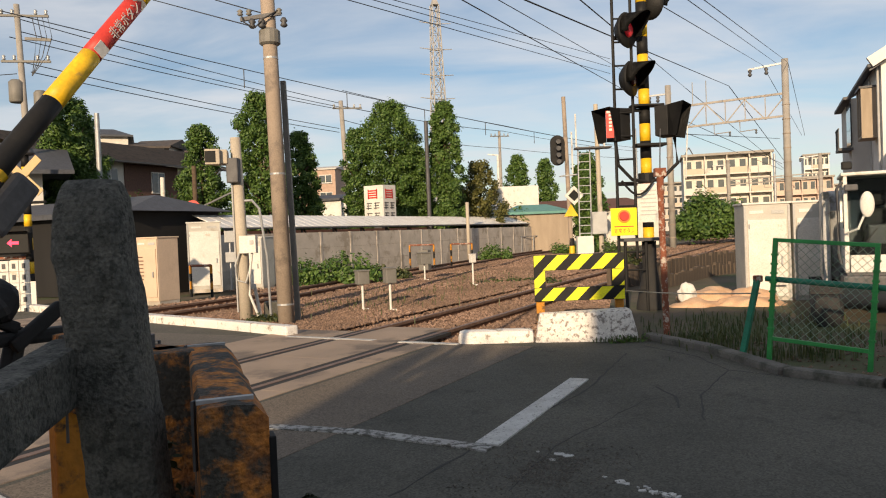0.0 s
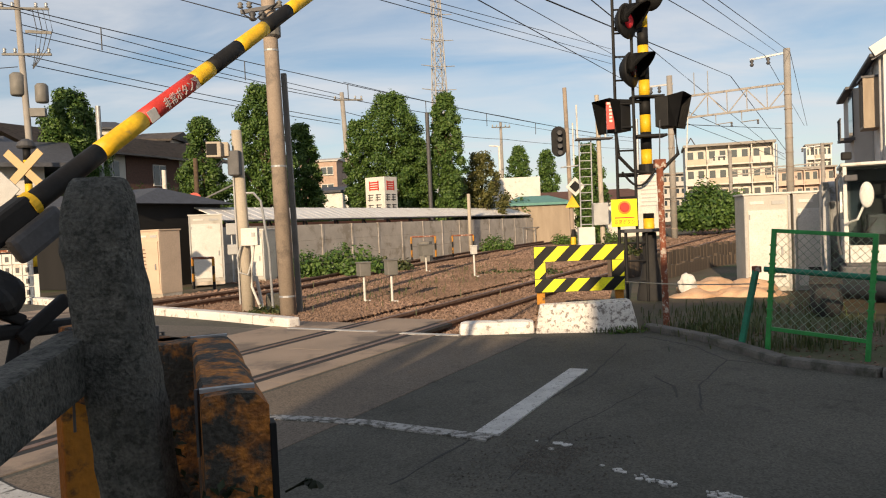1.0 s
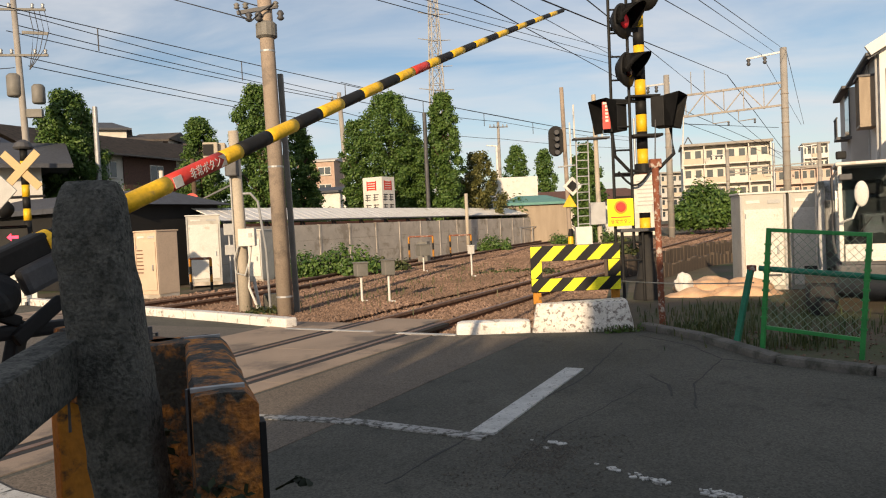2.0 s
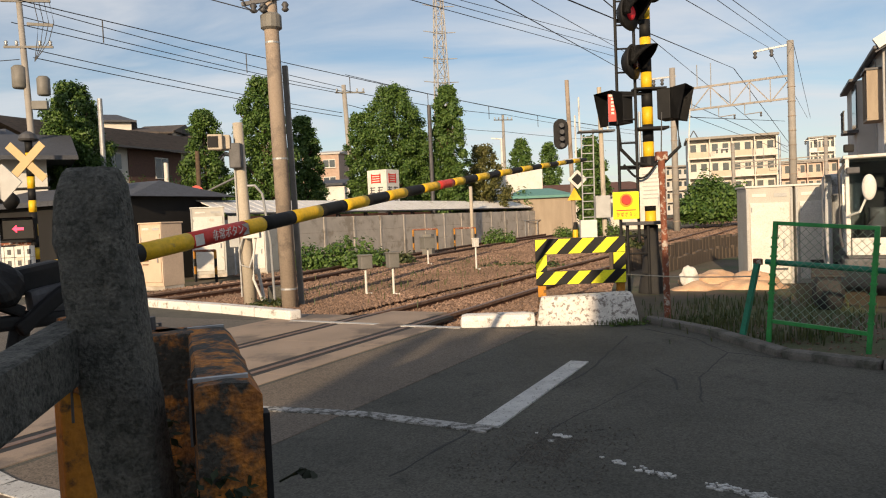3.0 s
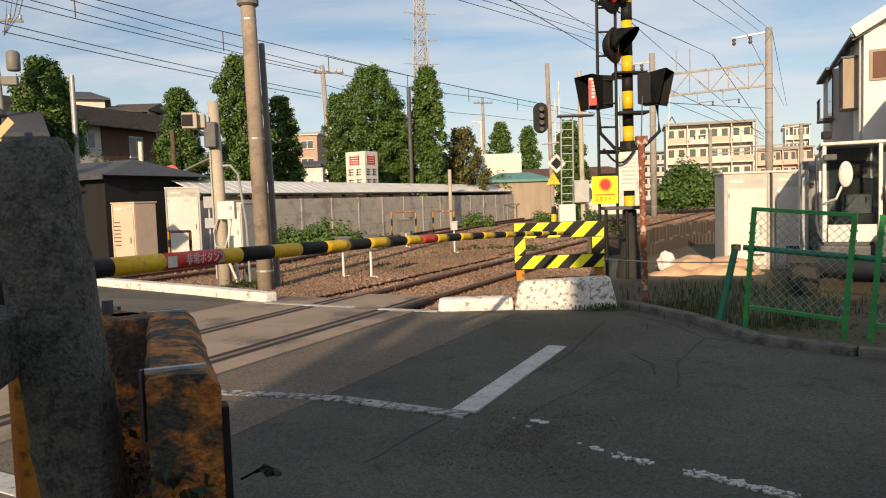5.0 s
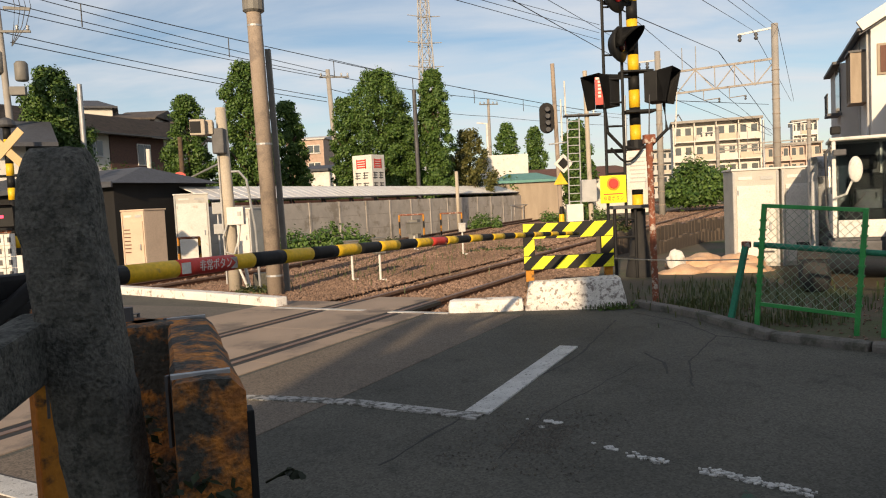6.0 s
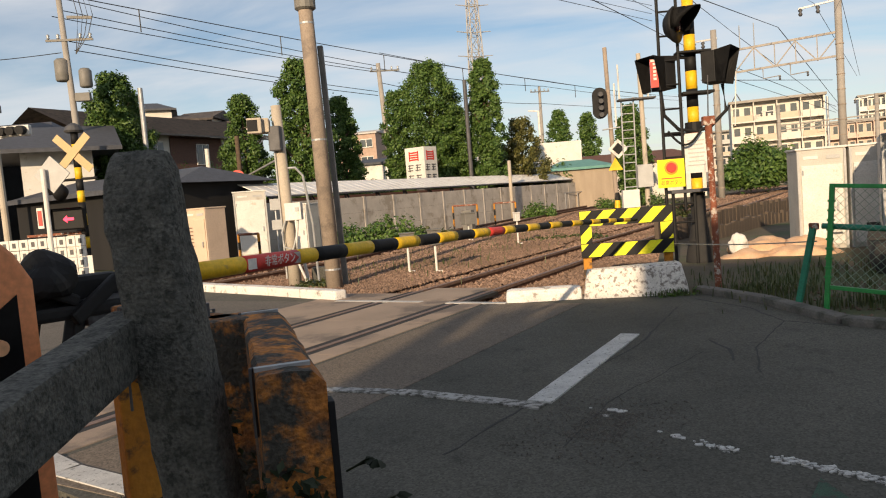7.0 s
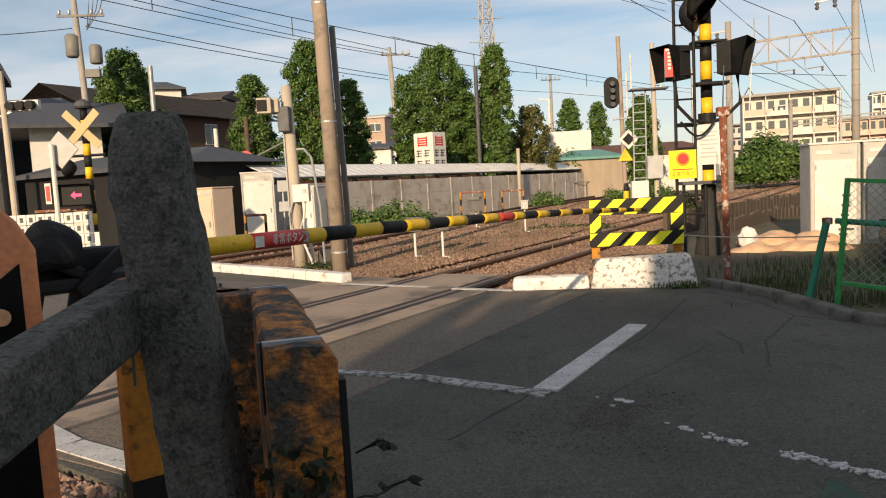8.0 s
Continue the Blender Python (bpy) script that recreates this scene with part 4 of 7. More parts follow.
for s_ in range(16, 122, 3):
    n0 = max(-3.7, -3.7 if s_ > 28 else edging_n(s_) - 3.0)
    n1 = edging_n(s_) - 0.1 if s_ < 28 else 14.0
    rows.append([slope.verts.new(sn(s_, n0 + (n1 - n0) * f, 0.02 + 0.10 * max(0.0, n0 + (n1 - n0) * f + 3.0) * min(1.0, (s_ - 16) / 20) + 0.05 * noise.noise(Vector((s_ * 0.4, f * 6, 2))))) for f in (0, 0.12, 0.25, 0.4, 0.6, 0.8, 1.0)])
for u, v in zip(rows, rows[1:]):
    for a in range(6):
        slope.faces.new((u[a], u[a + 1], v[a + 1], v[a]))
bmesh.ops.recalc_face_normals(slope, faces=slope.faces)
mesh_thing("track_bank", slope, M_ballast, "brown stony bank rising beside the track", "ground", kind="structure")
mesh_thing("yard_ground", bank, M_soil, "trodden earth yard with weeds beside the track", "ground", kind="structure")


# ---- green mesh fence ----
def mesh_panel(a, b, z0, z1, wire_step, drop):
    a, b = Vector((*a, 0)), Vector((*b, 0))
    L = (b - a).length
    rz = math.degrees(math.atan2(b.y - a.y, b.x - a.x))
    t = thing("mesh_fence", a.x, a.y, -0.05, rz, "green steel mesh fence panel with a notched frame", "fence panel", "fence panels")
    t.matrix_basis = pose(a.x, a.y, -0.05 - drop, 0, 4.6, rz)
    o = 0.05
    for x in (0.0, L):
        p = part("upright", box(B(), x, 0, 0, 0.04, 0.04, z1 + o, 0, 0.004), M_green_fence, t)
        for k in range(9):
            part("notch", box(B(), x, 0, 0.35 + k * 0.085, 0.055, 0.046, 0.018), M_green_fence, p)
    for z in (z0, z1 - 0.035):
        part("rail", box(B(), L / 2, 0, z + o, L - 0.04, 0.035, 0.035, 0, 0.004), M_green_fence, t)
    bm = B()
    h = z1 - z0 - 0.035
    k = -h
    while k < L:
        for sgn in (1, -1):
            x0, x1 = max(k, 0.0), min(k + h, L)
            if x1 > x0:
                za, zb = (x0 - k), (x1 - k)
                if sgn < 0:
                    za, zb = h - za, h - zb
                rod(bm, (x0, 0.002 * sgn, z0 + o + 0.017 + za), (x1, 0.002 * sgn, z0 + o + 0.017 + zb), 0.0022, 0.0022, 4, False)
        k += wire_step
    part("wire_mesh", bm, M_wire_green, t, "diamond wire mesh")
    return t


M_wire_green = material("pale_green_wire", (0.28, 0.36, 0.27), (0.2, 0.28, 0.2), 5, 0.5, 0.0)
FA, FD = Vector((2.945, 6.77)), Vector((0.755, -0.655))
FA = FA + Vector((0.008, 0.0))
mesh_panel(FA, FA + FD * 0.82, 0.20, 1.14, 0.075, 0.0)
mesh_panel(FA + FD * 1.02, FA + FD * 3.1, 0.20, 1.14, 0.075, 0.084)
mesh_panel(FA + FD * 3.2, FA + FD * 5.1, 0.20, 1.14, 0.075, 0.256)
mesh_thing("fence_pipe", rod(B(), (2.98, 6.84, 0.76), (6.4, 3.9, 0.42), 0.026, 0.026, 12), M_teal, "dark green steel pipe tied along the fence", "pipe")
t = thing("leaning_stay", 2.78, 6.98, -0.05, 0, "dark green steel stay leaning against the fence", "stay")
part("stay_bar", bar(B(), (0, 0, 0), (0.13, -0.12, 0.80), 0.06, 0.05, 0.006), M_teal, t)
part("stay_clip", box(B(), 0.14, -0.11, 0.78, 0.07, 0.07, 0.06, 0, 0.01), M_rust, t)


# ---- excavator parked behind the fence ----
def excavator():
    t = thing("excavator", 5.24, 9.6, -0.05, -26, "white and grey compact excavator with a folded arm", "excavator")
    body = part("counterweight", box(B(), 0.75, 1.5, 0.5, 1.6, 1.3, 0.8, 0, 0.08), M_exc, t, "grey engine cover")
    part("deck", box(B(), 0.65, 0.75, 0.45, 1.4, 2.2, 0.16, 0, 0.03), M_dark_steel, t)
    # skirt coloured dark in place of the black shadow under the boom
    part("skirt", box(B(), 1.10, -0.40, 0.38, 1.1, 0.4, 0.36, 0, 0.05), M_dark_steel, t, "skirt panel, its dark colour standing for shadow")
    part("skirt_stripe", box(B(), 1.10, -0.605, 0.55, 0.9, 0.012, 0.05), M_black, t)
    # cab: pillars, roof, panes
    cx0, cx1, cy0, cy1, z0, z1 = 0.0, 0.62, -0.3, 0.7, 0.65, 1.87
    for x, y in ((cx0, cy0), (cx1, cy0), (cx0, cy1), (cx1, cy1)):
        part("pillar", box(B(), x, y, z0, 0.045, 0.045, z1 - z0, 0, 0.01), M_white, t)
    part("cab_roof", box(B(), (cx0 + cx1) / 2, (cy0 + cy1) / 2, z1, cx1 - cx0 + 0.10, cy1 - cy0 + 0.10, 0.045, 0, 0.02), M_white, t)
    part("cab_floor", box(B(), (cx0 + cx1) / 2, (cy0 + cy1) / 2, z0 - 0.04, cx1 - cx0, cy1 - cy0, 0.05), M_dark_steel, t)
    part("cab_sill", box(B(), cx0 + 0.01, (cy0 + cy1) / 2, z0, 0.05, cy1 - cy0 - 0.08, 0.55, 0, 0.01), M_white, t)
    part("front_sill", box(B(), (cx0 + cx1) / 2, cy0, z0, cx1 - cx0 - 0.08, 0.05, 0.22, 0, 0.01), M_white, t)
    part("rear_panel", box(B(), (cx0 + cx1) / 2, cy1, z0, cx1 - cx0 - 0.05, 0.04, z1 - z0, 0, 0.01), M_exc, t)
    part("rear_window", box(B(), (cx0 + cx1) / 2, cy1 - 0.03, 1.2, 0.4, 0.02, 0.5), M_glass, t)
    for nm, args in (("pane", (0.31, cy0, 0.86, 0.56, 0.01, 1.0)), ("pane", (cx0, 0.2, 1.16, 0.01, 0.9, 0.7)), ("pane", (cx1, 0.2, 1.16, 0.01, 0.9, 0.7))):
        o = part(nm, box(B(), *args), M_pane, t, "tinted cab glass")
        o.visible_shadow = False
    part("seat", box(B(), 0.33, 0.35, 0.65, 0.42, 0.42, 0.14, 0, 0.04), M_rubber, t)
    part("seat_back", box(B(), 0.42, 0.50, 0.78, 0.40, 0.14, 0.68, 0, 0.05), M_rubber, t)
    part("headrest", box(B(), 0.42, 0.50, 1.50, 0.26, 0.12, 0.2, 0, 0.05), M_rubber, t)
    part("wiper", bar(B(), (0.12, -0.33, 0.9), (0.34, -0.33, 1.2), 0.012, 0.012), M_black, t)
    part("dashboard", box(B(), 0.34, -0.16, 0.66, 0.46, 0.16, 0.34, 0, 0.03), M_black, t)
    part("front_apron", box(B(), 1.80, -0.62, 0.34, 1.5, 0.10, 0.42, 0, 0.02), M_white, t, "white dented front apron")
    part("lower_hose", tube(B(), [(0.7, -0.6, 0.85), (0.95, -0.72, 0.6), (1.3, -0.7, 0.75), (1.5, -0.66, 0.95)], 0.025, 8), M_white, t)
    part("side_body", box(B(), -0.20, 1.35, 0.42, 0.10, 1.5, 1.3, 0, 0.03), M_exc_pale, t, "dusty grey side panels")
    for yy, zz in ((0.85, 1.0), (1.45, 1.0), (0.85, 0.55), (1.45, 0.55)):
        part("panel_seam", box(B(), -0.255, yy, zz, 0.01, 0.5, 0.38, 0, 0.004), M_exc_pale, t, "paler side hatch")
    part("console", box(B(), 0.40, 0.05, 0.65, 0.3, 0.3, 0.6, 0, 0.03), M_dark_steel, t)
    for x in (0.2, 0.45):
        part("lever", rod(B(), (x, -0.02, 0.7), (x + 0.03, -0.1, 1.2), 0.014, 0.014, 8), M_black, t)
    part("lamp", box(B(), 0.02, -0.36, 1.95, 0.12, 0.10, 0.10, 0, 0.02), M_black, t)
    part("lamp", box(B(), 0.06, -0.40, 1.68, 0.15, 0.1, 0.08, 0, 0.015), M_dark_steel, t)
    part("mirror_arm", tube(B(), [(0.0, -0.38, 1.15), (0.12, -0.52, 1.2), (0.2, -0.55, 1.4)], 0.014, 6), M_white, t)
    bm = B()
    bmesh.ops.create_uvsphere(bm, u_segments=16, v_segments=10, radius=0.5, matrix=pose(0.22, -0.58, 1.5) @ Matrix.Diagonal((0.16, 0.07, 0.32, 1)))
    smooth(part("mirror", bm, M_white, t, "oval white mirror housing"))
    for y in (-0.3, -0.2):
        part("grab_rail", tube(B(), [(-0.06, y, 0.75), (-0.09, y, 0.9), (-0.09, y, 1.72), (-0.03, y, 1.8)], 0.018, 8), M_dark_steel, t)
    # rear side panels and grilles seen past the cab
    part("side_cover", box(B(), 0.30, 1.0, 0.5, 0.9, 0.55, 0.95, 0, 0.04), M_exc, t)
    for k in range(6):
        part("louvre", box(B(), -0.16, 1.05, 0.62 + k * 0.09, 0.03, 0.40, 0.035), M_dark_steel, t)
    part("rear_house", box(B(), 0.28, 1.75, 0.45, 0.95, 0.95, 1.3, 0, 0.05), M_exc_pale, t)
    part("side_window", box(B(), -0.2, 1.6, 1.15, 0.02, 0.4, 0.45), M_glass, t)
    # boom and arm folded to the side
    bm = bar(B(), (0.66, -0.35, 1.26), (2.1, -0.5, 1.36), 0.16, 0.22, 0.03)
    part("boom", bm, M_boom, t, "dusty tan boom")
    part("boom_upper", bar(B(), (0.98, -0.3, 1.42), (1.3, -0.35, 2.15), 0.2, 0.3, 0.04), M_white, t)
    part("cylinder", rod(B(), (0.85, -0.28, 1.92), (1.8, -0.4, 2.25), 0.07, 0.07, 14), M_steel, t)
    part("cylinder_cap", rod(B(), (1.08, -0.31, 2.0), (1.2, -0.325, 2.04), 0.085, 0.085, 14), M_yellow, t, "yellow cylinder collar")
    for x, z in ((0.72, 1.27), (1.0, 1.3), (1.35, 1.33)):
        part("pin", rod(B(), (x, -0.55, z), (x, -0.25, z), 0.06, 0.07, 14), M_boom, t)
    for k in range(3):
        part("hose", tube(B(), [(0.62 + 0.03 * k, -0.1, 1.78), (0.78, -0.25 - 0.03 * k, 1.9 + 0.04 * k), (0.9, -0.3, 1.72), (0.82 + 0.04 * k, -0.32, 1.4)], 0.022, 6), M_rubber, t)
    # tracks
    for x in (-0.25, 1.25):
        bm = B()
        pts = [(x, -1.0, 0.0), (x, 1.9, 0.0)]
        box(bm, x, 0.45, 0.0, 0.36, 2.9, 0.44, 0, 0.18)
        p = part("crawler", bm, M_rubber, t, "black crawler track")
        for k in range(12):
            part("track_shoe", box(B(), x, -0.85 + k * 0.24, 0.43, 0.36, 0.05, 0.025), M_rubber, p)


M_pane = bpy.data.materials.new("tinted_pane")
M_pane.use_nodes = True
_b = M_pane.node_tree.nodes["Principled BSDF"]
_b.inputs["Base Color"].default_value = (0.30, 0.36, 0.38, 1)
_b.inputs["Roughness"].default_value = 0.03
_b.inputs["Transmission Weight"].default_value = 1.0
_b.inputs["IOR"].default_value = 1.3
M_exc = material("dusty_dark_grey", (0.20, 0.20, 0.20), (0.15, 0.15, 0.148), 4, 0.7, 0.1, stain=(0.11, 0.10, 0.085), stain_scale=4, stain_amount=0.3)
M_exc_pale = material("dusty_grey_panel", (0.40, 0.40, 0.41), (0.33, 0.33, 0.335), 4, 0.6, 0.1, stain=(0.17, 0.16, 0.14), stain_scale=4, stain_amount=0.3)
M_boom = material("dusty_tan_steel", (0.35, 0.27, 0.18), (0.27, 0.20, 0.14), 6, 0.75, 0.1, stain=(0.16, 0.10, 0.06), stain_scale=6, stain_amount=0.3)
excavator()


# ---- poles, markers and boxes between the tracks ----
def concrete_pole(x, y, z, h, r0, r1, label, mat=None, lean=(0, 0), steps=True, name="utility_pole"):
    t = thing(name, x, y, z, 0, label, "pole")
    smooth(part("shaft", rod(B(), (0, 0, 0), (lean[0], lean[1], h), r0, r1, 18), mat or M_pole, t))
    return t


t = concrete_pole(-2.58, 11.85, -0.2, 8.6, 0.132, 0.10, "tall brown-grey concrete line pole with an insulator bracket", lean=(-0.13, 0))
for z in (0.45, 2.55, 4.4):
    part("band", rod(B(), (-0.13 * z / 8.6, 0, z), (-0.13 * z / 8.6, 0, z + 0.03), 0.135 - 0.0035 * z, 0.135 - 0.0035 * z, 18), M_steel, t)
part("crossarm", bar(B(), (-0.5, -0.1, 5.02), (0.15, -0.1, 5.10), 0.05, 0.06), M_dark_steel, t)
for x in (-0.5, -0.36, 0.12):
    smooth(part("insulator", lathe(B(), [(0.02, 0), (0.05, 0.02), (0.03, 0.05), (0.05, 0.07), (0.02, 0.1)], 12, pose(x, -0.1, 5.08)), M_sensor, t))
part("sleeve", lathe(B(), [(0.13, 0), (0.17, 0.03), (0.17, 0.22), (0.13, 0.26)], 14, pose(-0.07, 0, 4.62)), M_sensor, t)
for sx in (-0.3, -0.15, 0.2):
    smooth(part("insulator", lathe(B(), [(0.03, 0), (0.06, 0.03), (0.035, 0.07), (0.06, 0.1), (0.03, 0.15)], 12, pose(sx, -0.16, 4.86)), M_dark_steel, t))
part("jumper", tube(B(), [(-0.5, -0.1, 5.15), (-0.42, -0.2, 4.95), (-0.25, -0.22, 4.85), (-0.1, -0.2, 5.0), (0.12, -0.12, 5.15)], 0.012, 6), M_wire, t)
mesh_thing("steel_post", bar(B(), (-2.44, 12.1, -0.15), (-2.52, 12.1, 3.9), 0.085, 0.085, 0.004), M_sensor, "grey steel channel post close behind a concrete pole", "post")

t = concrete_pole(-3.43, 12.62, -0.2, 3.28, 0.115, 0.085, "short pale concrete post with a camera box and cables", M_pole_light, (-0.06, 0), name="signal_post")
part("junction_box", box(B(), 0.13, -0.16, 1.30, 0.28, 0.16, 0.30, 0, 0.012), M_white, t, "white cable junction box")
part("box_switch", box(B(), 0.2, -0.245, 1.45, 0.06, 0.02, 0.07), M_grey, t)
part("conduit", tube(B(), [(0.18, -0.15, 1.30), (0.13, -0.14, 1.0), (0.10, -0.12, 0.6), (0.22, -0.1, 0.25), (0.27, -0.1, 0.05)], 0.022, 8), M_white, t)
part("conduit", tube(B(), [(-0.02, -0.15, 1.35), (-0.11, -0.16, 1.1), (-0.09, -0.16, 0.85), (0.05, -0.14, 0.8), (0.12, -0.13, 1.0)], 0.018, 8), M_grey, t)
part("conduit", rod(B(), (-0.12, -0.08, 0.3), (-0.13, -0.08, 2.7), 0.015, 0.015, 8), M_grey, t)
part("hook_pipe", tube(B(), [(0.42, 0.0, 0.0), (0.40, 0, 1.2), (0.30, 0, 2.05), (0.18, 0, 2.2), (0.02, 0, 2.2)], 0.022, 8), M_steel, t)
cbox = part("camera_box", box(B(), -0.30, -0.1, 2.82, 0.26, 0.36, 0.24, 12, 0.02), M_pole_light, t, "beige hooded camera box")
bm = box(B(), -0.36, -0.33, 2.80, 0.24, 0.14, 0.26, 12, 0.02)
part("hood", bm, M_pole_light, cbox)
part("opening", box(B(), -0.375, -0.405, 2.835, 0.17, 0.012, 0.19, 12, 0.004), M_black, cbox)
part("bracket", bar(B(), (-0.3, -0.05, 2.78), (0.0, 0, 2.68), 0.05, 0.04), M_steel, t)
part("back_box", box(B(), -0.08, -0.12, 2.5, 0.2, 0.2, 0.42, 0, 0.02), M_dark_steel, t)
mesh_thing("ground_box", box(B(), -3.08, 13.2, -0.15, 0.36, 0.3, 0.36, 10, 0.02), M_old_concrete, "low weathered concrete box in the ballast", "concrete box")
mesh_thing("ballast_pipe", rod(B(), (-3.25, 12.9, -0.1), (-3.35, 12.9, 0.55), 0.03, 0.03, 10), M_white, "short white pipe stub beside a pole", "pipe")


def marker(x, y, h, hw, hh, label, mat=M_sensor):
    t = thing("track_marker", x, y, -0.12, 0, label, "track marker", "track markers")
    part("stem", rod(B(), (0, 0, 0), (0, 0, h), 0.022, 0.022, 10), M_white, t)
    part("footing", box(B(), 0, 0.05, -0.06, 0.36, 0.3, 0.13, 8, 0.015), M_concrete, t)
    part("foot_bracket", box(B(), 0.05, -0.05, 0.06, 0.12, 0.06, 0.05, 0, 0.01), M_white, t)
    hd = part("head", box(B(), 0, 0, h, hw, hw * 0.9, hh, 28, 0.015), mat, t, "grey sensor head with a sloped lid")
    part("lid", box(B(), 0, -0.01, h + hh, hw * 1.1, hw, 0.025, 28, 0.006), mat, hd)
    return t


marker(-1.52, 13.5, 0.55, 0.22, 0.24, "white post with a square grey sensor head")
marker(-0.99, 13.2, 0.57, 0.20, 0.26, "white post with a square grey sensor head")
marker(-0.58, 21.6, 0.55, 0.34, 0.32, "white post with a broad grey sensor head")
marker(0.72, 18.6, 0.66, 0.14, 0.2, "white post with a small white cap", M_white)


def small_frame(x, y, w, h, rz):
    t = thing("hoop_guard", x, y, -0.15, rz, "small black and yellow hoop guard by the wall", "hoop guard", "hoop guards")
    for sx in (-w / 2, w / 2):
        for k in range(4):
            part("band", rod(B(), (sx, 0, h * k / 4), (sx, 0, h * (k + 1) / 4), 0.038, 0.038, 10), (M_black, M_orange)[k % 2], t)
    part("top_bar", rod(B(), (-w / 2, 0, h), (w / 2, 0, h), 0.035, 0.035, 10), M_rust, t)


small_frame(-0.85, 28.6, 1.1, 1.05, -30)
small_frame(0.75, 30.8, 1.0, 1.0, -30)
small_frame(-6.6, 19.9, 0.8, 0.85, -30)
mesh_thing("relay_box", box(B(), -0.75, 28.9, -0.15, 0.42, 0.3, 0.85, -25, 0.02), M_sensor, "small grey relay box inside a hoop guard", "relay box")


# ---- far side of the railway: wall, parking roof, sheds ----
W0, W1 = Vector((-7.3, 22.2)), Vector((7.6, 52.0))
wd = (W1 - W0).normalized()
wall = thing("boundary_wall", W0.x, W0.y, -0.2, math.degrees(math.atan2(wd.y, wd.x)), "stained grey concrete panel wall with capped posts", "wall", kind="structure")
L = (W1 - W0).length
k = 0.0
while k < L:
    e = min(k + 2.0, L)
    for z0, z1 in ((0.0, 0.58), (0.585, 1.16), (1.165, 1.74)):
        part("panel", box(B(), (k + e) / 2, 0, z0, e - k - 0.02, 0.1, z1 - z0, 0, 0.008), M_concrete, wall)
    part("post", box(B(), k, -0.01, 0, 0.13, 0.11, 1.75, 0, 0.01), M_concrete, wall)
    k = e


def wall_point(s, off, z):
    p = W0 + wd * s + Vector((-wd.y, wd.x)) * off
    return (p.x, p.y, z)


roof = thing("parking_roof", *wall_point(0, 0, 0), math.degrees(math.atan2(wd.y, wd.x)), "long white corrugated roof over a cycle park", "roof", kind="structure")
bm = B()
s = 0.9
RA, RB = Vector((0, 0.02, 1.76)), Vector((0, 1.25, 2.22))       # eave and ridge of the mono-pitch roof
while s < L - 4.5:
    bar(bm, RA + Vector((s + 0.24, 0, 0)), RB + Vector((s + 0.24, 0, 0)), 0.47, 0.025)
    rod(bm, RA + Vector((s, -0.02, 0.015)), RB + Vector((s, 0, 0.013)), 0.007, 0.007, 6)
    s += 0.48
part("roof_sheet", bm, M_roof_white, roof)
part("ridge_board", box(B(), (L - 3.6) / 2, 1.29, 1.9, L - 5.4, 0.05, 0.30), M_wood, roof)
part("gutter", box(B(), (L - 3.6) / 2, -0.03, 1.70, L - 5.4, 0.06, 0.05), M_dark_steel, roof)
s = 1.4
while s < L - 5:
    part("roof_strut", bar(B(), (s, 0.12, 1.45), (s + 0.40, 0.75, 1.95), 0.05, 0.05), M_dark_steel, roof)
    part("roof_post", rod(B(), (s, 0.35, 0), (s, 0.35, 1.84), 0.04, 0.04, 8), M_dark_steel, roof)
    s += 2.0
part("roof_back", box(B(), (L - 3.6) / 2, 2.6, 0, L - 5.4, 0.08, 1.7), M_brownwall, roof)
t = concrete_pole(*wall_point(18.5, -0.4, -0.2), 3.1, 0.09, 0.09, "plain concrete post before a boundary wall", M_pole_light)


def simple_house(name, x, y, rz, w, d, h, roof_h, wall_mat, roof_mat, label, windows=(), eave=0.5, z=-0.2, ridge="x"):
    t = thing(name, x, y, z, rz, label, "house" if "house" in name else "shed")
    part("wall", box(B(), 0, 0, 0, w, d, h), wall_mat, t)
    bm = B()
    W, D = w / 2 + eave, d / 2 + eave
    if ridge == "x":
        base = [(-W, -D), (W, -D), (W, D), (-W, D)]
        top = [(-W + D * 0.55, 0), (W - D * 0.55, 0)] if W > D * 0.8 else [(-W, 0), (W, 0)]
        idx = lambda v, u: [(v[0], v[1], u[1], u[0]), (v[2], v[3], u[0], u[1]), (v[1], v[2], u[1]), (v[3], v[0], u[0])]
    else:
        base = [(-W, -D), (W, -D), (W, D), (-W, D)]
        top = [(0, -D * 0.5), (0, D * 0.5)]
        idx = lambda v, u: [(v[1], v[2], u[1], u[0]), (v[3], v[0], u[0], u[1]), (v[0], v[1], u[0]), (v[2], v[3], u[1])]
    v = [bm.verts.new((a, b, h - 0.02)) for a, b in base]
    u = [bm.verts.new((a, b, h + roof_h)) for a, b in top]
    bm.faces.new(v[::-1])
    for f in idx(v, u):
        bm.faces.new(f)
    bmesh.ops.recalc_face_normals(bm, faces=bm.faces)
    part("roof", bm, roof_mat, t)
    part("fascia", box(B(), 0, -D + 0.02, h - 0.14, 2 * W, 0.05, 0.16), roof_mat, t)
    for wx, wz, ww, wh in windows:
        p = part("window", box(B(), wx, -d / 2 - 0.02, wz, ww, 0.06, wh), M_white, t, "white-framed window")
        part("pane", box(B(), wx - ww / 4, -d / 2 - 0.055, wz + 0.06, ww / 2 - 0.08, 0.02, wh - 0.12), M_glass, p)
        part("pane", box(B(), wx + ww / 4, -d / 2 - 0.055, wz + 0.06, ww / 2 - 0.08, 0.02, wh - 0.12), M_glass, p)
        part("sill", box(B(), wx, -d / 2 - 0.08, wz - 0.06, ww + 0.1, 0.14, 0.05), M_grey, p)
    return t


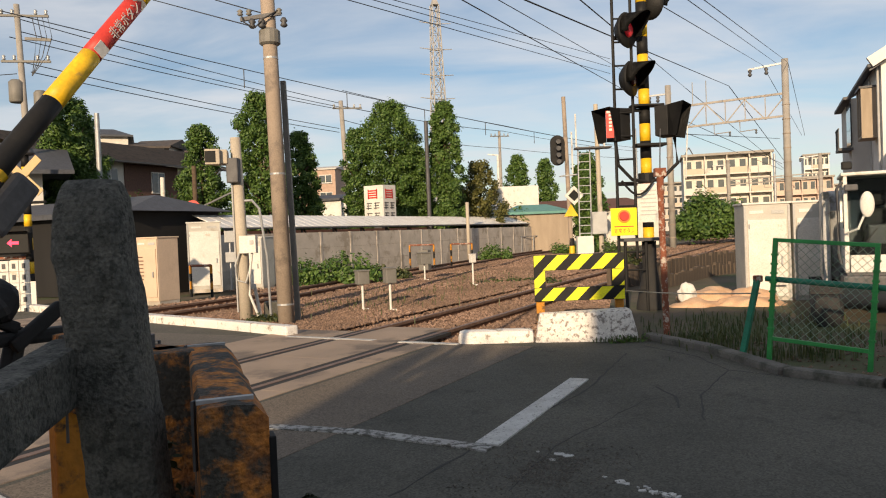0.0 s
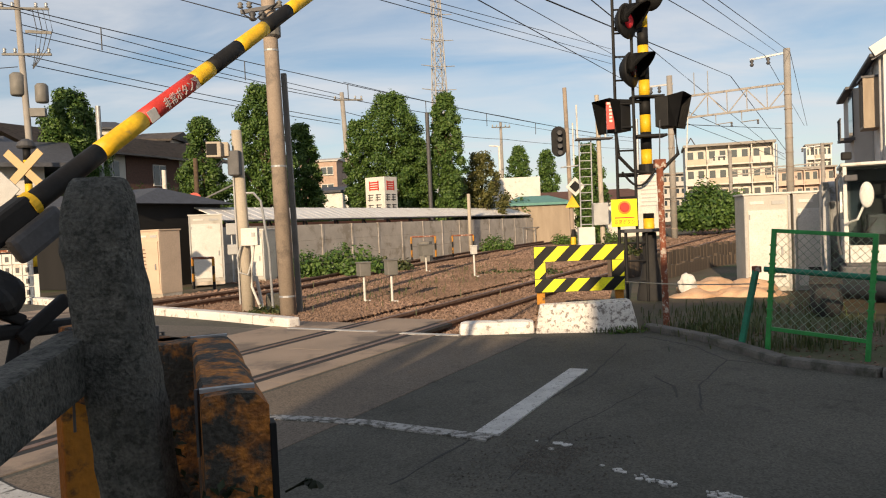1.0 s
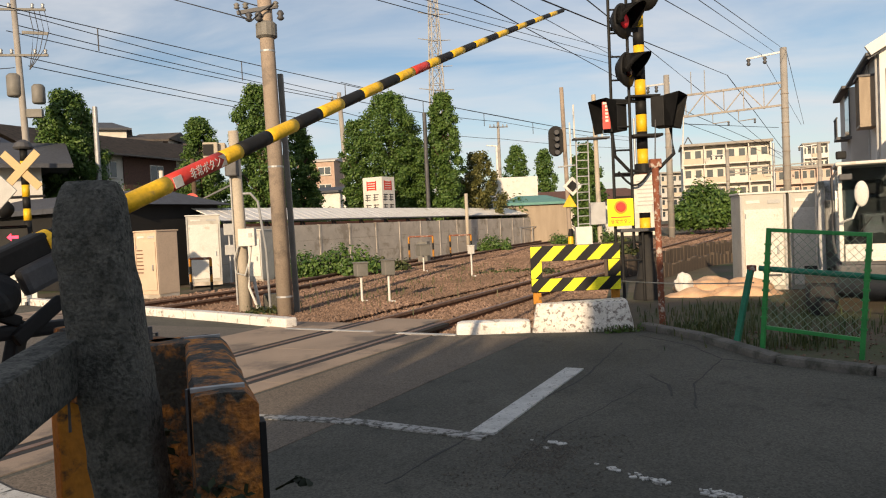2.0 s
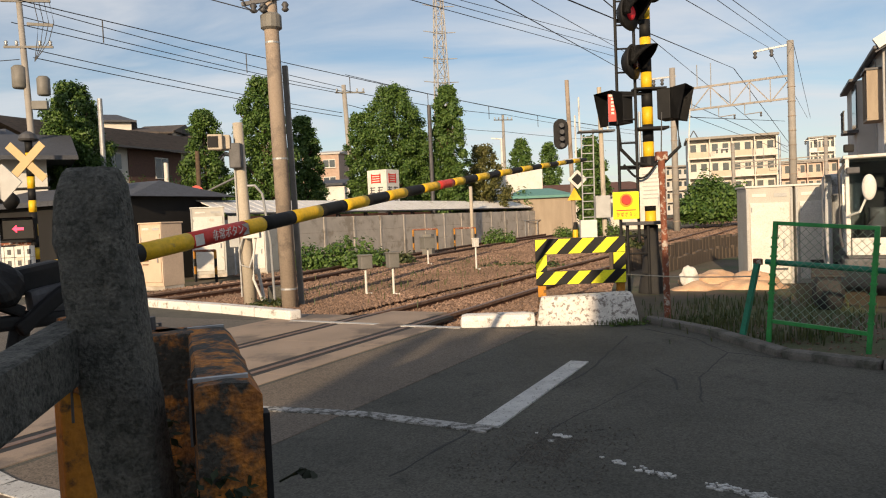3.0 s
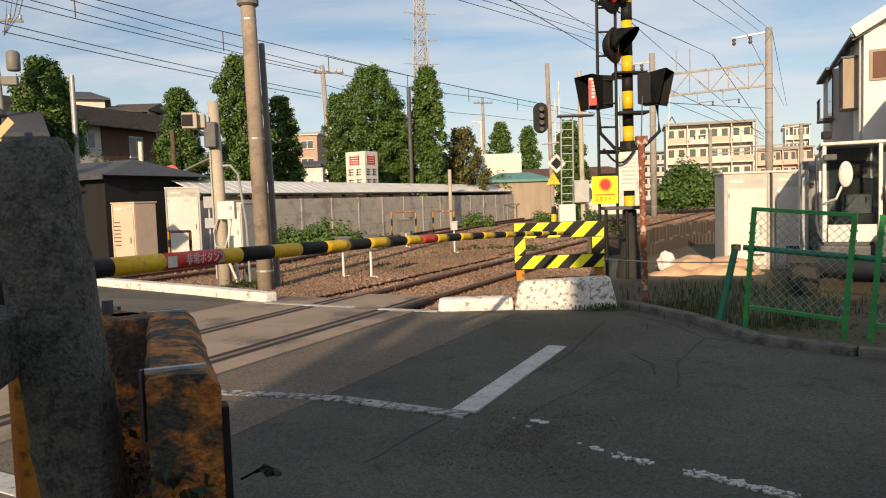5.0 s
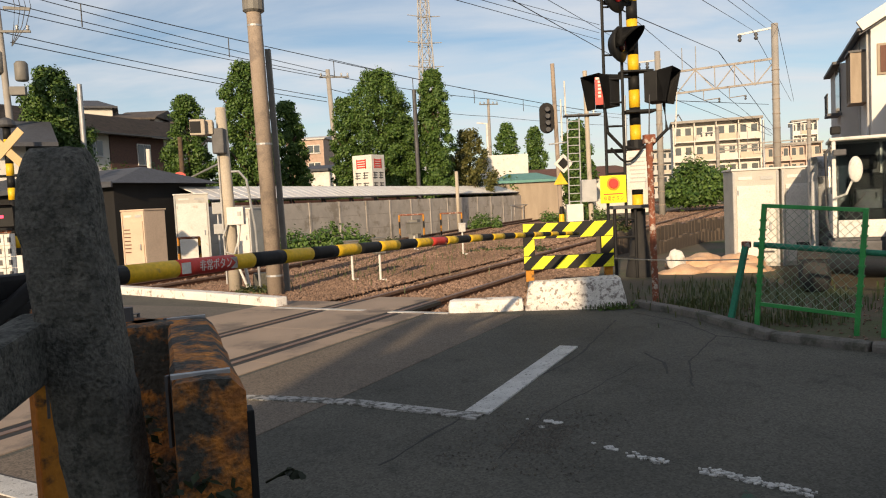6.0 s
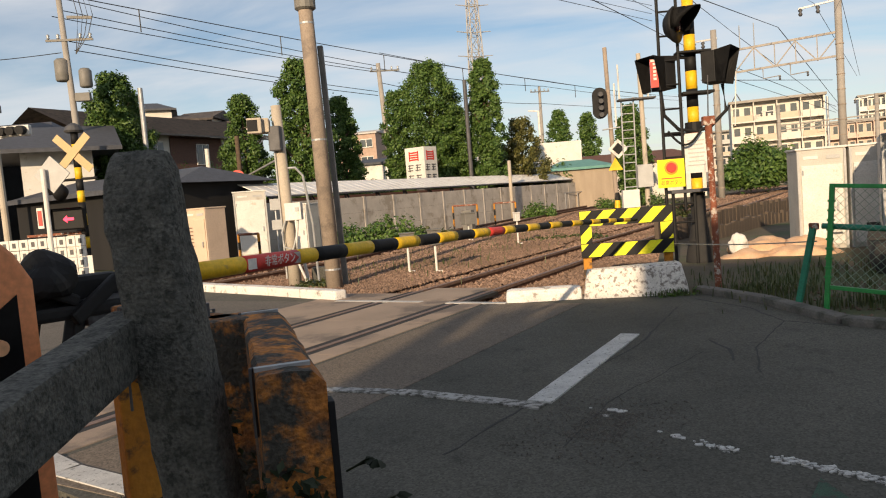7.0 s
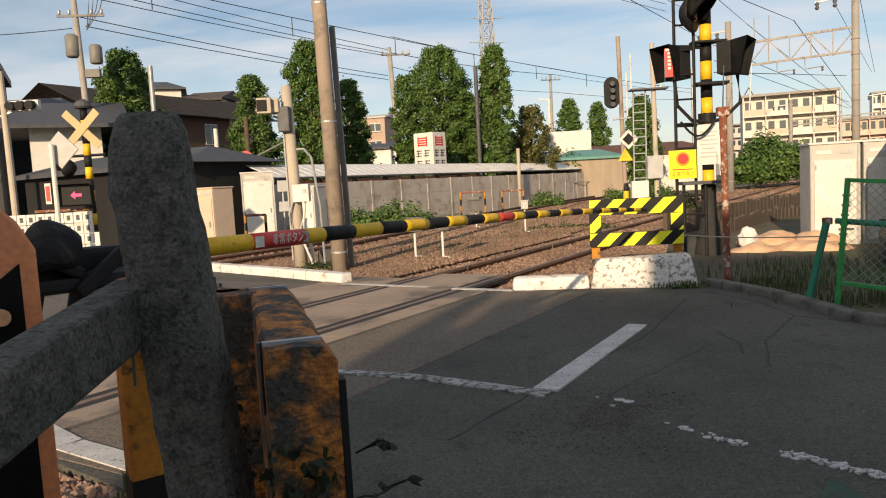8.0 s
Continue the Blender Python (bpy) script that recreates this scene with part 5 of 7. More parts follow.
# dark shed, cabinets and posts at the far kerb
simple_house("shed", -12.1, 25.0, -28, 8.6, 3.6, 2.55, 0.55, M_shed_dark, M_roof_dark, "black timber shed with a low slate-blue roof", eave=0.35)
t = cabinet(-7.02, 18.0, -28, 0.78, 0.62, 1.62, M_beige, "beige steel cabinet with lined notices")
for k in range(7):
    part("text_bar", box(B(), -0.2, -0.342, 0.62 + 0.09 * k, 0.2 + 0.02 * (k % 3), 0.006, 0.025), M_brownwall, t)
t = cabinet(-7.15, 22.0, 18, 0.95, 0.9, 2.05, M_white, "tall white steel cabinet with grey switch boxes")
part("split_line", box(B(), 0, -0.455, 0.78, 0.96, 0.012, 0.03), M_grey, t)
part("switch_box", box(B(), 0.72, -0.5, 1.45, 0.3, 0.2, 0.34, 0, 0.02), M_grey, t)
part("switch_box", box(B(), 0.72, -0.5, 0.86, 0.28, 0.2, 0.3, 0, 0.02), M_grey, t)
part("switch_pipe", rod(B(), (0.72, -0.5, 0), (0.72, -0.5, 1.45), 0.03, 0.03, 8), M_steel, t)
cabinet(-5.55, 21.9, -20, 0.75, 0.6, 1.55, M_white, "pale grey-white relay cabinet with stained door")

# green-roofed shed and white hall at the wall's end
simple_house("shed", 6.2, 50.5, 4, 4.1, 4.2, 2.7, 0.55, M_wood, M_roof_green, "tan timber shed with a green sheet roof", eave=0.25, ridge="x")
bm = B()
for k in range(9):
    box(bm, 8.32, 48.6 + 0.45 * k, -0.2, 0.04, 0.06, 2.6)
mesh_thing("shed_battens", bm, M_wood, "row of dark battens on a shed's side", "battens")
simple_house("hall", 10.5, 62, -10, 14, 8, 3.0, 0.9, M_plaster, M_brownwall, "long white hall with a low brown roof", ((-3, 1.2, 1.2, 1.0), (2, 1.2, 1.2, 1.0)), eave=0.3)
mesh_thing("name_board", box(B(), 3.3, 51.0, 0.5, 0.6, 0.12, 2.6), M_white, "upright white sign board with dark bars", "sign board")
bm = B()
for k in range(6):
    box(bm, 3.3, 50.9, 1.0 + 0.32 * k, 0.3, 0.05, 0.2)
mesh_thing("name_board_bars", bm, M_dark_steel, "dark unreadable bars on a white board", "sign bars")
mesh_thing("parapet_wall", box(B(), 5.6, 56.0, -0.2, 3.6, 0.2, 4.9, 0, 0.02), M_white, "bright white plastered parapet wall", "wall")

# sign cube above the parking roof
t = thing("sign_cube", *(-3.22, 38.60, 2.20), -33, "white illuminated sign cube with red squares and dark bars", "sign")
part("cube", box(B(), 0, 0, -0.3, 1.25, 1.1, 2.05, 0, 0.02), M_white, t)
for side in (0, 1):
    m = pose(0, 0, 0, 0, 0, 90 * side)
    dd = -0.56 if side == 0 else -0.635
    for j in range(4):
        part("emblem", box(B(), -0.05, dd, 1.08 + 0.12 * j, 0.62, 0.02, 0.07, 0, 0, m), M_red, t)
    for j in range(2):
        part("emblem", box(B(), -0.33 + 0.56 * j, dd, 1.05, 0.06, 0.02, 0.5, 0, 0, m), M_red, t)
    for cx in (-0.3, 0.2):
        for cz in (0.55, 0.02):
            for j in range(3):
                part("sign_bar", box(B(), cx + 0.02 * (j - 1), dd, cz + 0.13 * j, 0.34 - 0.06 * (j % 2), 0.02, 0.045, 0, 0, m), M_dark_steel, t)
            part("sign_bar", box(B(), cx - 0.06, dd - 0.004, cz - 0.04, 0.045, 0.02, 0.36, 0, 0, m), M_dark_steel, t)
part("stand", box(B(), 0, 0, -3.0, 0.5, 0.5, 2.7), M_dark_steel, t)

# railway signal, its thin pole and the ladder mast
t = thing("colour_light_signal", *(4.72, 27.00, 0.78), 0, "black railway colour-light signal on a grey pole", "railway signal")
zb = -0.45
part("pole", rod(B(), (0, 0, zb - 0.6), (-0.12, 0, 5.35), 0.085, 0.075, 14), M_pole, t)
bm = B()
for z in (0.0, 0.58):
    rod(bm, (-0.42, -0.18, 3.1 + z), (-0.42, -0.06, 3.1 + z), 0.26, 0.26, 20)
box(bm, -0.42, -0.12, 3.1, 0.515, 0.112, 0.58)
hd = part("signal_head", bm, M_black, t, "black rounded signal head")
for k in range(4):
    part("hood", rod(B(), (-0.42, -0.42, 2.96 + 0.24 * k), (-0.42, -0.17, 2.98 + 0.24 * k), 0.085, 0.085, 12), M_dark_steel, hd)
part("platform", bar(B(), (-0.35, 0, 2.45), (0.3, 0, 2.5), 0.2, 0.04), M_steel, t)
part("diamond_plate", box(B(), 0, 0, 0, 0.5, 0.03, 0.5, 0, 0.0, pose(-0.05, -0.12, 1.55) @ pose(0, 0, 0, 0, 45)), M_white, t, "white diamond plate with a black centre")
part("diamond_inner", box(B(), 0, 0, 0.09, 0.30, 0.03, 0.30, 0, 0.0, pose(-0.05, -0.15, 1.56) @ pose(0, 0, 0, 0, 45)), M_black, t)
bm = B()
bmesh.ops.create_cone(bm, cap_ends=True, segments=3, radius1=0.30, radius2=0.30, depth=0.03, matrix=pose(-0.01, -0.16, 1.12, 90, 0, 0) @ pose(0, 0, 0, 0, 0, 0))
part("warning_triangle", bm, M_yellow, t, "yellow warning triangle")
for k in range(4):
    part("band", rod(B(), (0.0, 0, zb - 0.5 + 0.28 * k), (0.0, 0, zb - 0.22 + 0.28 * k), 0.1, 0.1, 12), (M_yellow, M_black)[k % 2], t)

t = thing("ladder_mast", *(5.39, 25.00, 0.58), 0, "slim grey mast with a steel ladder and small boxes", "ladder mast")
part("pole", rod(B(), (0, 0, -0.6), (-0.05, 0, 4.9), 0.085, 0.075, 12), M_pole_light, t)
for x in (-0.75, -0.35):
    part("ladder_rail", rod(B(), (x, 0, -0.4), (x + 0.05, 0, 3.5), 0.025, 0.025, 6), M_steel, t)
for k in range(13):
    part("rung", rod(B(), (-0.73, 0, 0.0 + 0.27 * k), (-0.33, 0, 0.0 + 0.27 * k), 0.018, 0.018, 6), M_steel, t)
for x, z0, z1 in ((-0.75, 3.4, 4.6), (-0.9, 2.6, 4.0), (0.2, 3.4, 4.3)):
    part("rail_post", rod(B(), (x, 0, z0), (x, 0, z1), 0.03, 0.03, 6), M_white, t)
part("platform", box(B(), -0.2, 0, 3.4, 1.2, 0.5, 0.05), M_dark_steel, t)
part("box", box(B(), -0.1, -0.15, 0.5, 0.5, 0.3, 0.75, 0, 0.02), M_grey, t)
part("box", box(B(), -0.6, -0.15, -0.35, 0.55, 0.3, 0.8, 0, 0.02), M_white, t)

# railing and hedges by the far track
rl = thing("railing", *(3.14, 44.00, 0.02), 55, "low thin steel railing by the far track", "railing")
for k in range(6):
    part("railing_post", rod(B(), (k * 1.6, 0, -0.5), (k * 1.6, 0, 0.9), 0.03, 0.03, 6), M_steel, rl)
part("railing_top", rod(B(), (0, 0, 0.9), (8, 0, 0.9), 0.03, 0.03, 6), M_steel, rl)


# ---- overhead line gantry, poles, pylon ----
M_gantry = material("weathered_gantry_steel", (0.36, 0.33, 0.30), (0.27, 0.25, 0.23), 3, 0.7, 0.05, metal=0.2, stain=(0.20, 0.14, 0.10), stain_scale=5, stain_amount=0.2)


def gantry(a, b, za, ztop, zlow, ztruss):
    t = thing("line_gantry", a[0], a[1], -0.3, math.degrees(math.atan2(b[1] - a[1], b[0] - a[0])), "steel truss gantry on two concrete poles over the tracks", "line gantry")
    L = math.hypot(b[0] - a[0], b[1] - a[1])
    for x, h, r in ((0, za, 0.2), (L, ztop, 0.21)):
        p = smooth(part("pole", rod(B(), (x, 0, 0), (x, 0, h), r, r * 0.85, 16), M_pole_grey, t))
        for k in range(10):
            part("band", rod(B(), (x, 0, 0.8 + k * 0.8), (x, 0, 0.84 + k * 0.8), r + 0.01, r + 0.01, 14), M_pole, p)
    part("chord", bar(B(), (0, 0, zlow), (L, 0, zlow + 0.1), 0.09, 0.11), M_gantry, t)
    part("chord", bar(B(), (0, 0, ztruss), (L, 0, ztruss + 0.1), 0.09, 0.12), M_gantry, t)
    n = 6
    for k in range(n):
        x0, x1 = L * k / n, L * (k + 1) / n
        part("lattice", bar(B(), (x0, 0, zlow if k % 2 else ztruss), (x1, 0, ztruss if k % 2 else zlow), 0.05, 0.06), M_gantry, t)
        part("lattice", bar(B(), (x1, 0, zlow), (x1, 0, ztruss), 0.05, 0.05), M_gantry, t)
    for x in (L * 0.22, L * 0.34):
        part("drop_bracket", rod(B(), (x, 0, ztruss), (x, 0, ztruss + 1.35), 0.03, 0.03, 6), M_steel, t)
    for x in (L * 0.40, L * 0.62):
        part("hanger_bracket", tube(B(), [(x, 0, zlow), (x, 0, zlow - 0.55), (x + 0.9, 0, zlow - 0.5)], 0.03, 6), M_gantry, t)
        smooth(part("insulator", lathe(B(), [(0.03, 0), (0.07, 0.06), (0.03, 0.12), (0.07, 0.18), (0.03, 0.24)], 10, pose(x + 0.85, 0, zlow - 0.75)), M_dark_steel, t))
    part("crossarm", bar(B(), (L - 1.9, 0, ztop - 0.35), (L + 0.15, 0, ztop - 0.2), 0.08, 0.1), M_steel, t)
    for s in (1.8, 0.95, 0.0):
        smooth(part("insulator", lathe(B(), [(0.06, 0), (0.12, 0.1), (0.06, 0.2), (0.12, 0.3), (0.06, 0.4)], 10, pose(L - s, 0, ztop - 0.75)), M_dark_steel, t))
    part("crossarm", bar(B(), (-1.6, 0, za - 0.5), (0.2, 0, za - 0.5), 0.08, 0.1), M_steel, t)
    for s in (0.6, 1.1, 1.6):
        smooth(part("insulator", lathe(B(), [(0.06, 0), (0.12, 0.1), (0.06, 0.2), (0.12, 0.3), (0.06, 0.4)], 10, pose(-s, 0, za - 0.95)), M_dark_steel, t))
    return t


gantry((13.75, 44.0), (19.35, 41.0), 9.9, 10.55, 7.3, 8.55)
gantry((30.5, 78.0), (38.2, 74.0), 8.2, 8.2, 5.6, 6.1)


def lv_pole(p, h, r, label, arms=2, drum=True, lean=0.0):
    t = thing("utility_pole", p[0], p[1], -0.2, 12, label, "utility pole", "utility poles")
    smooth(part("shaft", rod(B(), (0, 0, 0), (lean, 0, h), r, r * 0.7, 14), M_pole_grey, t))
    for k in range(arms):
        z = h - 0.5 - k * 1.9
        part("crossarm", bar(B(), (-0.95, -0.1, z), (0.95, -0.1, z), 0.09, 0.09), M_sensor, t)
        for s in (-0.85, -0.45, 0.45, 0.85):
            smooth(part("insulator", lathe(B(), [(0.03, 0), (0.08, 0.05), (0.04, 0.1), (0.08, 0.16), (0.03, 0.22)], 10, pose(s, -0.1, z + 0.05)), M_steel, t))
    if drum:
        smooth(part("transformer", lathe(B(), [(0.26, 0), (0.3, 0.05), (0.3, 0.85), (0.2, 0.95)], 16, pose(-0.45, 0, h - 4.1)), M_sensor, t, "grey pole transformer"))
        smooth(part("transformer", lathe(B(), [(0.22, 0), (0.26, 0.05), (0.26, 0.7), (0.18, 0.8)], 16, pose(0.45, 0, h - 4.4)), M_sensor, t))
        for k in range(4):
            part("drop_lead", tube(B(), [(0.3 + 0.2 * k, -0.1, h - 0.5), (0.45 + 0.2 * k, -0.15, h - 1.4), (0.35 + 0.15 * k, -0.15, h - 2.2), (0.2, -0.1, h - 3.0)], 0.016, 5), M_wire, t)
        part("fuse_rack", bar(B(), (0.0, -0.12, h - 1.45), (1.0, -0.12, h - 1.5), 0.08, 0.12), M_sensor, t)
        part("band_box", box(B(), 0.3, -0.1, h - 5.0, 0.6, 0.3, 0.35, 0, 0.02), M_sensor, t)
    return t


lv_pole((-17.15, 31.0), 11.8, 0.16, "concrete utility pole with transformers and many insulators", 2, True, -0.3)
lv_pole((-5.9, 48.0), 10.4, 0.2, "thin concrete utility pole with a stubby crossarm", 1, False, -0.4)
t = lv_pole((5.9, 72.0), 11.3, 0.18, "distant concrete utility pole with a crossarm", 1, False)
t = thing("street_lamp", 5.2, 66.0, -0.2, 0, "white street lamp with a short bracket", "street lamp")
part("lamp_pole", rod(B(), (0, 0, 0), (0, 0, 8.4), 0.13, 0.1, 12), M_white, t)
part("lamp_arm", bar(B(), (0, 0, 8.35), (-0.9, 0, 8.45), 0.12, 0.1), M_white, t)
for x, y, h, mat, lab in ((-15.5, 33.5, 7.4, M_steel, "plain grey steel pole before a house"), (-13.6, 36.0, 4.6, M_white, "white double pole by a hedge"), (-11.7, 35.0, 5.0, M_bark, "brown timber pole with a round red sign"),
                          (-10.2, 43.0, 7.9, M_pole_light, "thin pale pole behind trees"), (-0.7, 41.0, 7.6, M_dark_steel, "dark pole before a tall tree"), (16.5, 62.0, 9.5, M_steel, "thin grey pole beyond the tracks"), (34.5, 76.0, 8.2, M_steel, "thin steel pole by the tracks")):
    mesh_thing("pole", rod(B(), (x, y, -0.2), (x, y, h), 0.13, 0.11, 12), mat, lab, "pole")
t = thing("round_sign", -11.75, 34.75, 3.0, 0, "round red and white road sign on a bracket", "road sign")
part("disc", rod(B(), (0, 0, 0), (0, -0.04, 0), 0.36, 0.36, 24), M_red, t)
part("disc_panel", box(B(), 0, -0.055, -0.12, 0.40, 0.02, 0.24, 0), M_white, t)
part("bracket", bar(B(), (0.2, 0.1, -0.05), (3.6, -6.0, 0.25), 0.07, 0.07), M_steel, t)


def pylon(x, y, h, w):
    t = thing("pylon", x, y, -0.3, 20, "tall pale steel lattice pylon with short arms", "pylon")
    def hw(z):
        return w / 2 * (1 - 0.62 * z / h)
    n = 16
    for sx, sy in ((-1, -1), (1, -1), (1, 1), (-1, 1)):
        part("leg", rod(B(), (sx * hw(0), sy * hw(0), 0), (sx * hw(h), sy * hw(h), h), 0.22, 0.14, 6), M_steel_pale, t)
    bm = B()
    for k in range(n):
        z0, z1 = h * k / n, h * (k + 1) / n
        a, b = hw(z0), hw(z1)
        c0 = [(-a, -a, z0), (a, -a, z0), (a, a, z0), (-a, a, z0)]
        c1 = [(-b, -b, z1), (b, -b, z1), (b, b, z1), (-b, b, z1)]
        for i in range(4):
            j = (i + 1) % 4
            rod(bm, c0[i], c1[j], 0.09, 0.09, 4, False)
            rod(bm, c0[j], c1[i], 0.09, 0.09, 4, False)
            rod(bm, c1[i], c1[j], 0.09, 0.09, 4, False)
    part("lattice", bm, M_steel_pale, t)
    for z in (0.60, 0.70, 0.81, 0.92):
        zz = h * z
        for sx in (-1, 1):
            part("arm", rod(B(), (0, 0, zz), (sx * (hw(zz) + 3.4), 0, zz + 0.4), 0.18, 0.1, 6), M_steel_pale, t)
    bm = B()
    bmesh.ops.create_cone(bm, cap_ends=True, segments=4, radius1=hw(h) * 1.4, radius2=0.1, depth=3, matrix=pose(0, 0, h + 1.5, 0, 0, 45))
    part("peak", bm, M_steel_pale, t)


M_steel_pale = material("weathered_pylon_steel", (0.40, 0.39, 0.375), (0.34, 0.33, 0.32), 0.5, 0.7, 0.02, metal=0.1)
pylon(0.2, 200.0, 63.5, 5.0)


# ---- houses ----
def dwelling(x, y, rz, w, d, h, rh, wm, rm, label, wins, z=-0.2, ridge="x", eave=0.6):
    return simple_house("house", x, y, rz, w, d, h, rh, wm, rm, label, wins, eave, z, ridge)


def long_house():
    """A long two-storey house under a broad brown roof, seen along its eaves."""
    t = thing("house", -22.35, 53.5, -0.2, 66.5, "long pale house under a broad weathered brown roof", "house")
    L, h = 17.0, 7.65
    part("wall", box(B(), 0, 2.6, 0, L, 5.0, h - 0.1), M_plaster, t)
    part("brick_wall", box(B(), 1.9, 0.08, 0, 5.2, 0.14, h - 0.15), M_brick_dark, t, "brown brick front")
    bm = B()
    for a, b in (((-0.9, h - 0.1), (3.3, h + 1.75)), ((7.2, h - 0.1), (3.3, h + 1.75))):
        v = [bm.verts.new((x, y, z)) for x, (y, z) in ((-L / 2 - 0.6, a), (L / 2 + 0.6, a), (L / 2 + 0.6, b), (-L / 2 - 0.6, b))]
        bm.faces.new(v)
    bmesh.ops.solidify(bm, geom=bm.faces[:], thickness=0.14)
    part("roof", bm, M_roof_brown, t)
    part("gutter", box(B(), 0, -0.95, h - 0.22, L + 1.2, 0.1, 0.12), M_dark_steel, t)
    for wx, ww, wz, wh in ((-6.6, 1.5, 5.9, 1.2), (-4.2, 1.3, 5.9, 1.2), (-2.0, 1.2, 5.9, 1.2), (2.4, 1.3, 5.4, 1.6), (5.6, 1.4, 5.8, 1.2)):
        w = part("window", box(B(), wx, -0.02, wz, ww, 0.08, wh), M_white, t, "white-framed window")
        for sx in (-0.25, 0.25):
            part("pane", box(B(), wx + sx * ww, -0.07, wz + 0.08, ww * 0.42, 0.03, wh - 0.16), M_glass, w)


def hill_house(x, y, rz, w, d, h, rh, wm, rm, label, wins):
    return simple_house("house", x, y, rz, w, d, h, rh, wm, rm, label, wins, 0.45)


M_brick_dark = material("dark_brick", (0.14, 0.075, 0.055), (0.10, 0.055, 0.042), 8, 0.85, 0.3)
M_roof_brown = material("brown_roof_sheet", (0.105, 0.085, 0.072), (0.075, 0.062, 0.054), 2.2, 0.8, 0.3, stain=(0.05, 0.043, 0.04), stain_scale=3)
long_house()
hill_house(-30.3, 66.0, 22, 4.6, 5, 11.2, 0.9, M_plaster, M_roof_dark, "cream house with a low dark roof on the rise", ((-1.2, 9.6, 1.0, 0.9), (0.8, 9.6, 1.2, 0.9)))
hill_house(-26.6, 66.5, 22, 3.2, 5, 10.1, 0.7, M_plaster_grey, M_roof_brown, "grey house with a stepped brown roof", ((-0.6, 8.6, 1.0, 0.9), (0.8, 8.6, 0.8, 0.9)))
hill_house(-28.6, 76.0, 0, 3.4, 6, 11.3, 1.0, M_plaster_grey, M_roof_brown, "distant grey house with a hipped brown roof", ((0, 9.8, 1.2, 1.0),))
hill_house(-25.6, 78.0, 0, 3.2, 5, 11.0, 0.6, M_plaster, M_roof_brown, "distant cream house with a low roof", ((-0.8, 9.6, 0.8, 0.9), (0.8, 9.6, 0.8, 0.9)))
dwelling(-7.6, 56.0, -10, 2.6, 4, 4.4, 0.4, M_white, M_roof_dark, "small white gabled house among trees", (), eave=0.25)

M_brick_pink = material("pink_tile_cladding", (0.46, 0.33, 0.26), (0.38, 0.27, 0.21), 3, 0.8, 0.1)
dwelling(-13.2, 84.0, -8, 4.2, 6, 9.2, 0.5, M_brick_pink, M_plaster_grey, "pinkish balconied apartment house among trees", ((-1.0, 7.6, 1.4, 0.9), (1.0, 7.6, 1.4, 0.9), (-1.0, 5.7, 1.4, 0.9), (1.0, 5.7, 1.4, 0.9)), eave=0.2)


def apartment(x, y, rz, w, d, floors, fh, bays, label, z=-0.2, mat=M_plaster):
    """A balconied block: slabs, party walls, railings, panes."""
    t = thing("apartment_building", x, y, z, rz, label, "apartment building", "apartment buildings")
    H = floors * fh
    part("wall", box(B(), 0, 0.6, 0, w, d - 1.2, H), mat, t)
    part("roof", box(B(), 0, 0, H, w + 0.5, d + 0.6, 0.35), M_pole_grey, t)
    part("end_wall", box(B(), -w / 2 + 0.1, -d / 2 + 0.5, 0, 0.2, 1.2, H), mat, t)
    part("end_wall", box(B(), w / 2 - 0.1, -d / 2 + 0.5, 0, 0.2, 1.2, H), mat, t)
    bw = w / bays
    for f in range(floors):
        part("balcony_slab", box(B(), 0, -d / 2 + 0.45, f * fh, w, 1.3, 0.18), mat, t)
        for b in range(bays):
            cx = -w / 2 + bw * (b + 0.5)
            part("balcony_rail", box(B(), cx, -d / 2 - 0.1, f * fh + 0.18, bw - 0.3, 0.08, 0.85), M_balcony if (b + f) % 2 else mat, t)
            for sx in (-0.24, 0.24):
                p = part("window", box(B(), cx + sx * bw, -d / 2 + 1.19, f * fh + 0.3, bw * 0.3, 0.06, fh - 0.9), M_white, t)
                part("pane", box(B(), cx + sx * bw, -d / 2 + 1.14, f * fh + 0.36, bw * 0.27, 0.04, fh - 1.0), M_glass, p)
            if b:
                part("party_wall", box(B(), -w / 2 + bw * b, -d / 2 + 0.5, f * fh + 0.18, 0.14, 1.2, fh - 0.18), mat, t)
    return t


M_dark_clad = material("dark_cladding", (0.055, 0.056, 0.06), (0.042, 0.043, 0.046), 2, 0.7, 0.05)
M_balcony = material("beige_balcony_panel", (0.55, 0.46, 0.36), (0.5, 0.41, 0.32), 2, 0.8, 0.05)
M_far_pink = material("far_pinkish_plaster", (0.60, 0.46, 0.38), (0.54, 0.41, 0.34), 1, 0.85, 0.05)
apartment(43.2, 112.0, -16, 12.2, 9, 4, 2.85, 4, "four-storey cream apartment block with balconies and a brown roof")
t = thing("roof_aerial", 37.9, 112, 11.3, 0, "small dark pyramid frame on a flat roof", "aerial")
part("frame_leg", bar(B(), (-0.9, 0, 0), (0, 0, 1.6), 0.12, 0.12), M_dark_steel, t)
part("frame_leg", bar(B(), (0.9, 0, 0), (0, 0, 1.6), 0.12, 0.12), M_dark_steel, t)
apartment(71.5, 150.0, -20, 14, 9, 3, 3.2, 5, "low pinkish apartment block far off", mat=M_far_pink)
apartment(84.0, 165.0, -22, 5, 7, 5, 3.1, 3, "white flat-roofed block in the distance", mat=M_white)
apartment(90.0, 172.0, -6, 12, 9, 3, 3.0, 4, "cream block behind the railway poles", mat=M_plaster)
apartment(58.5, 185.0, 0, 9, 9, 4, 2.9, 3, "pale block beyond the apartment house", mat=M_plaster_grey)


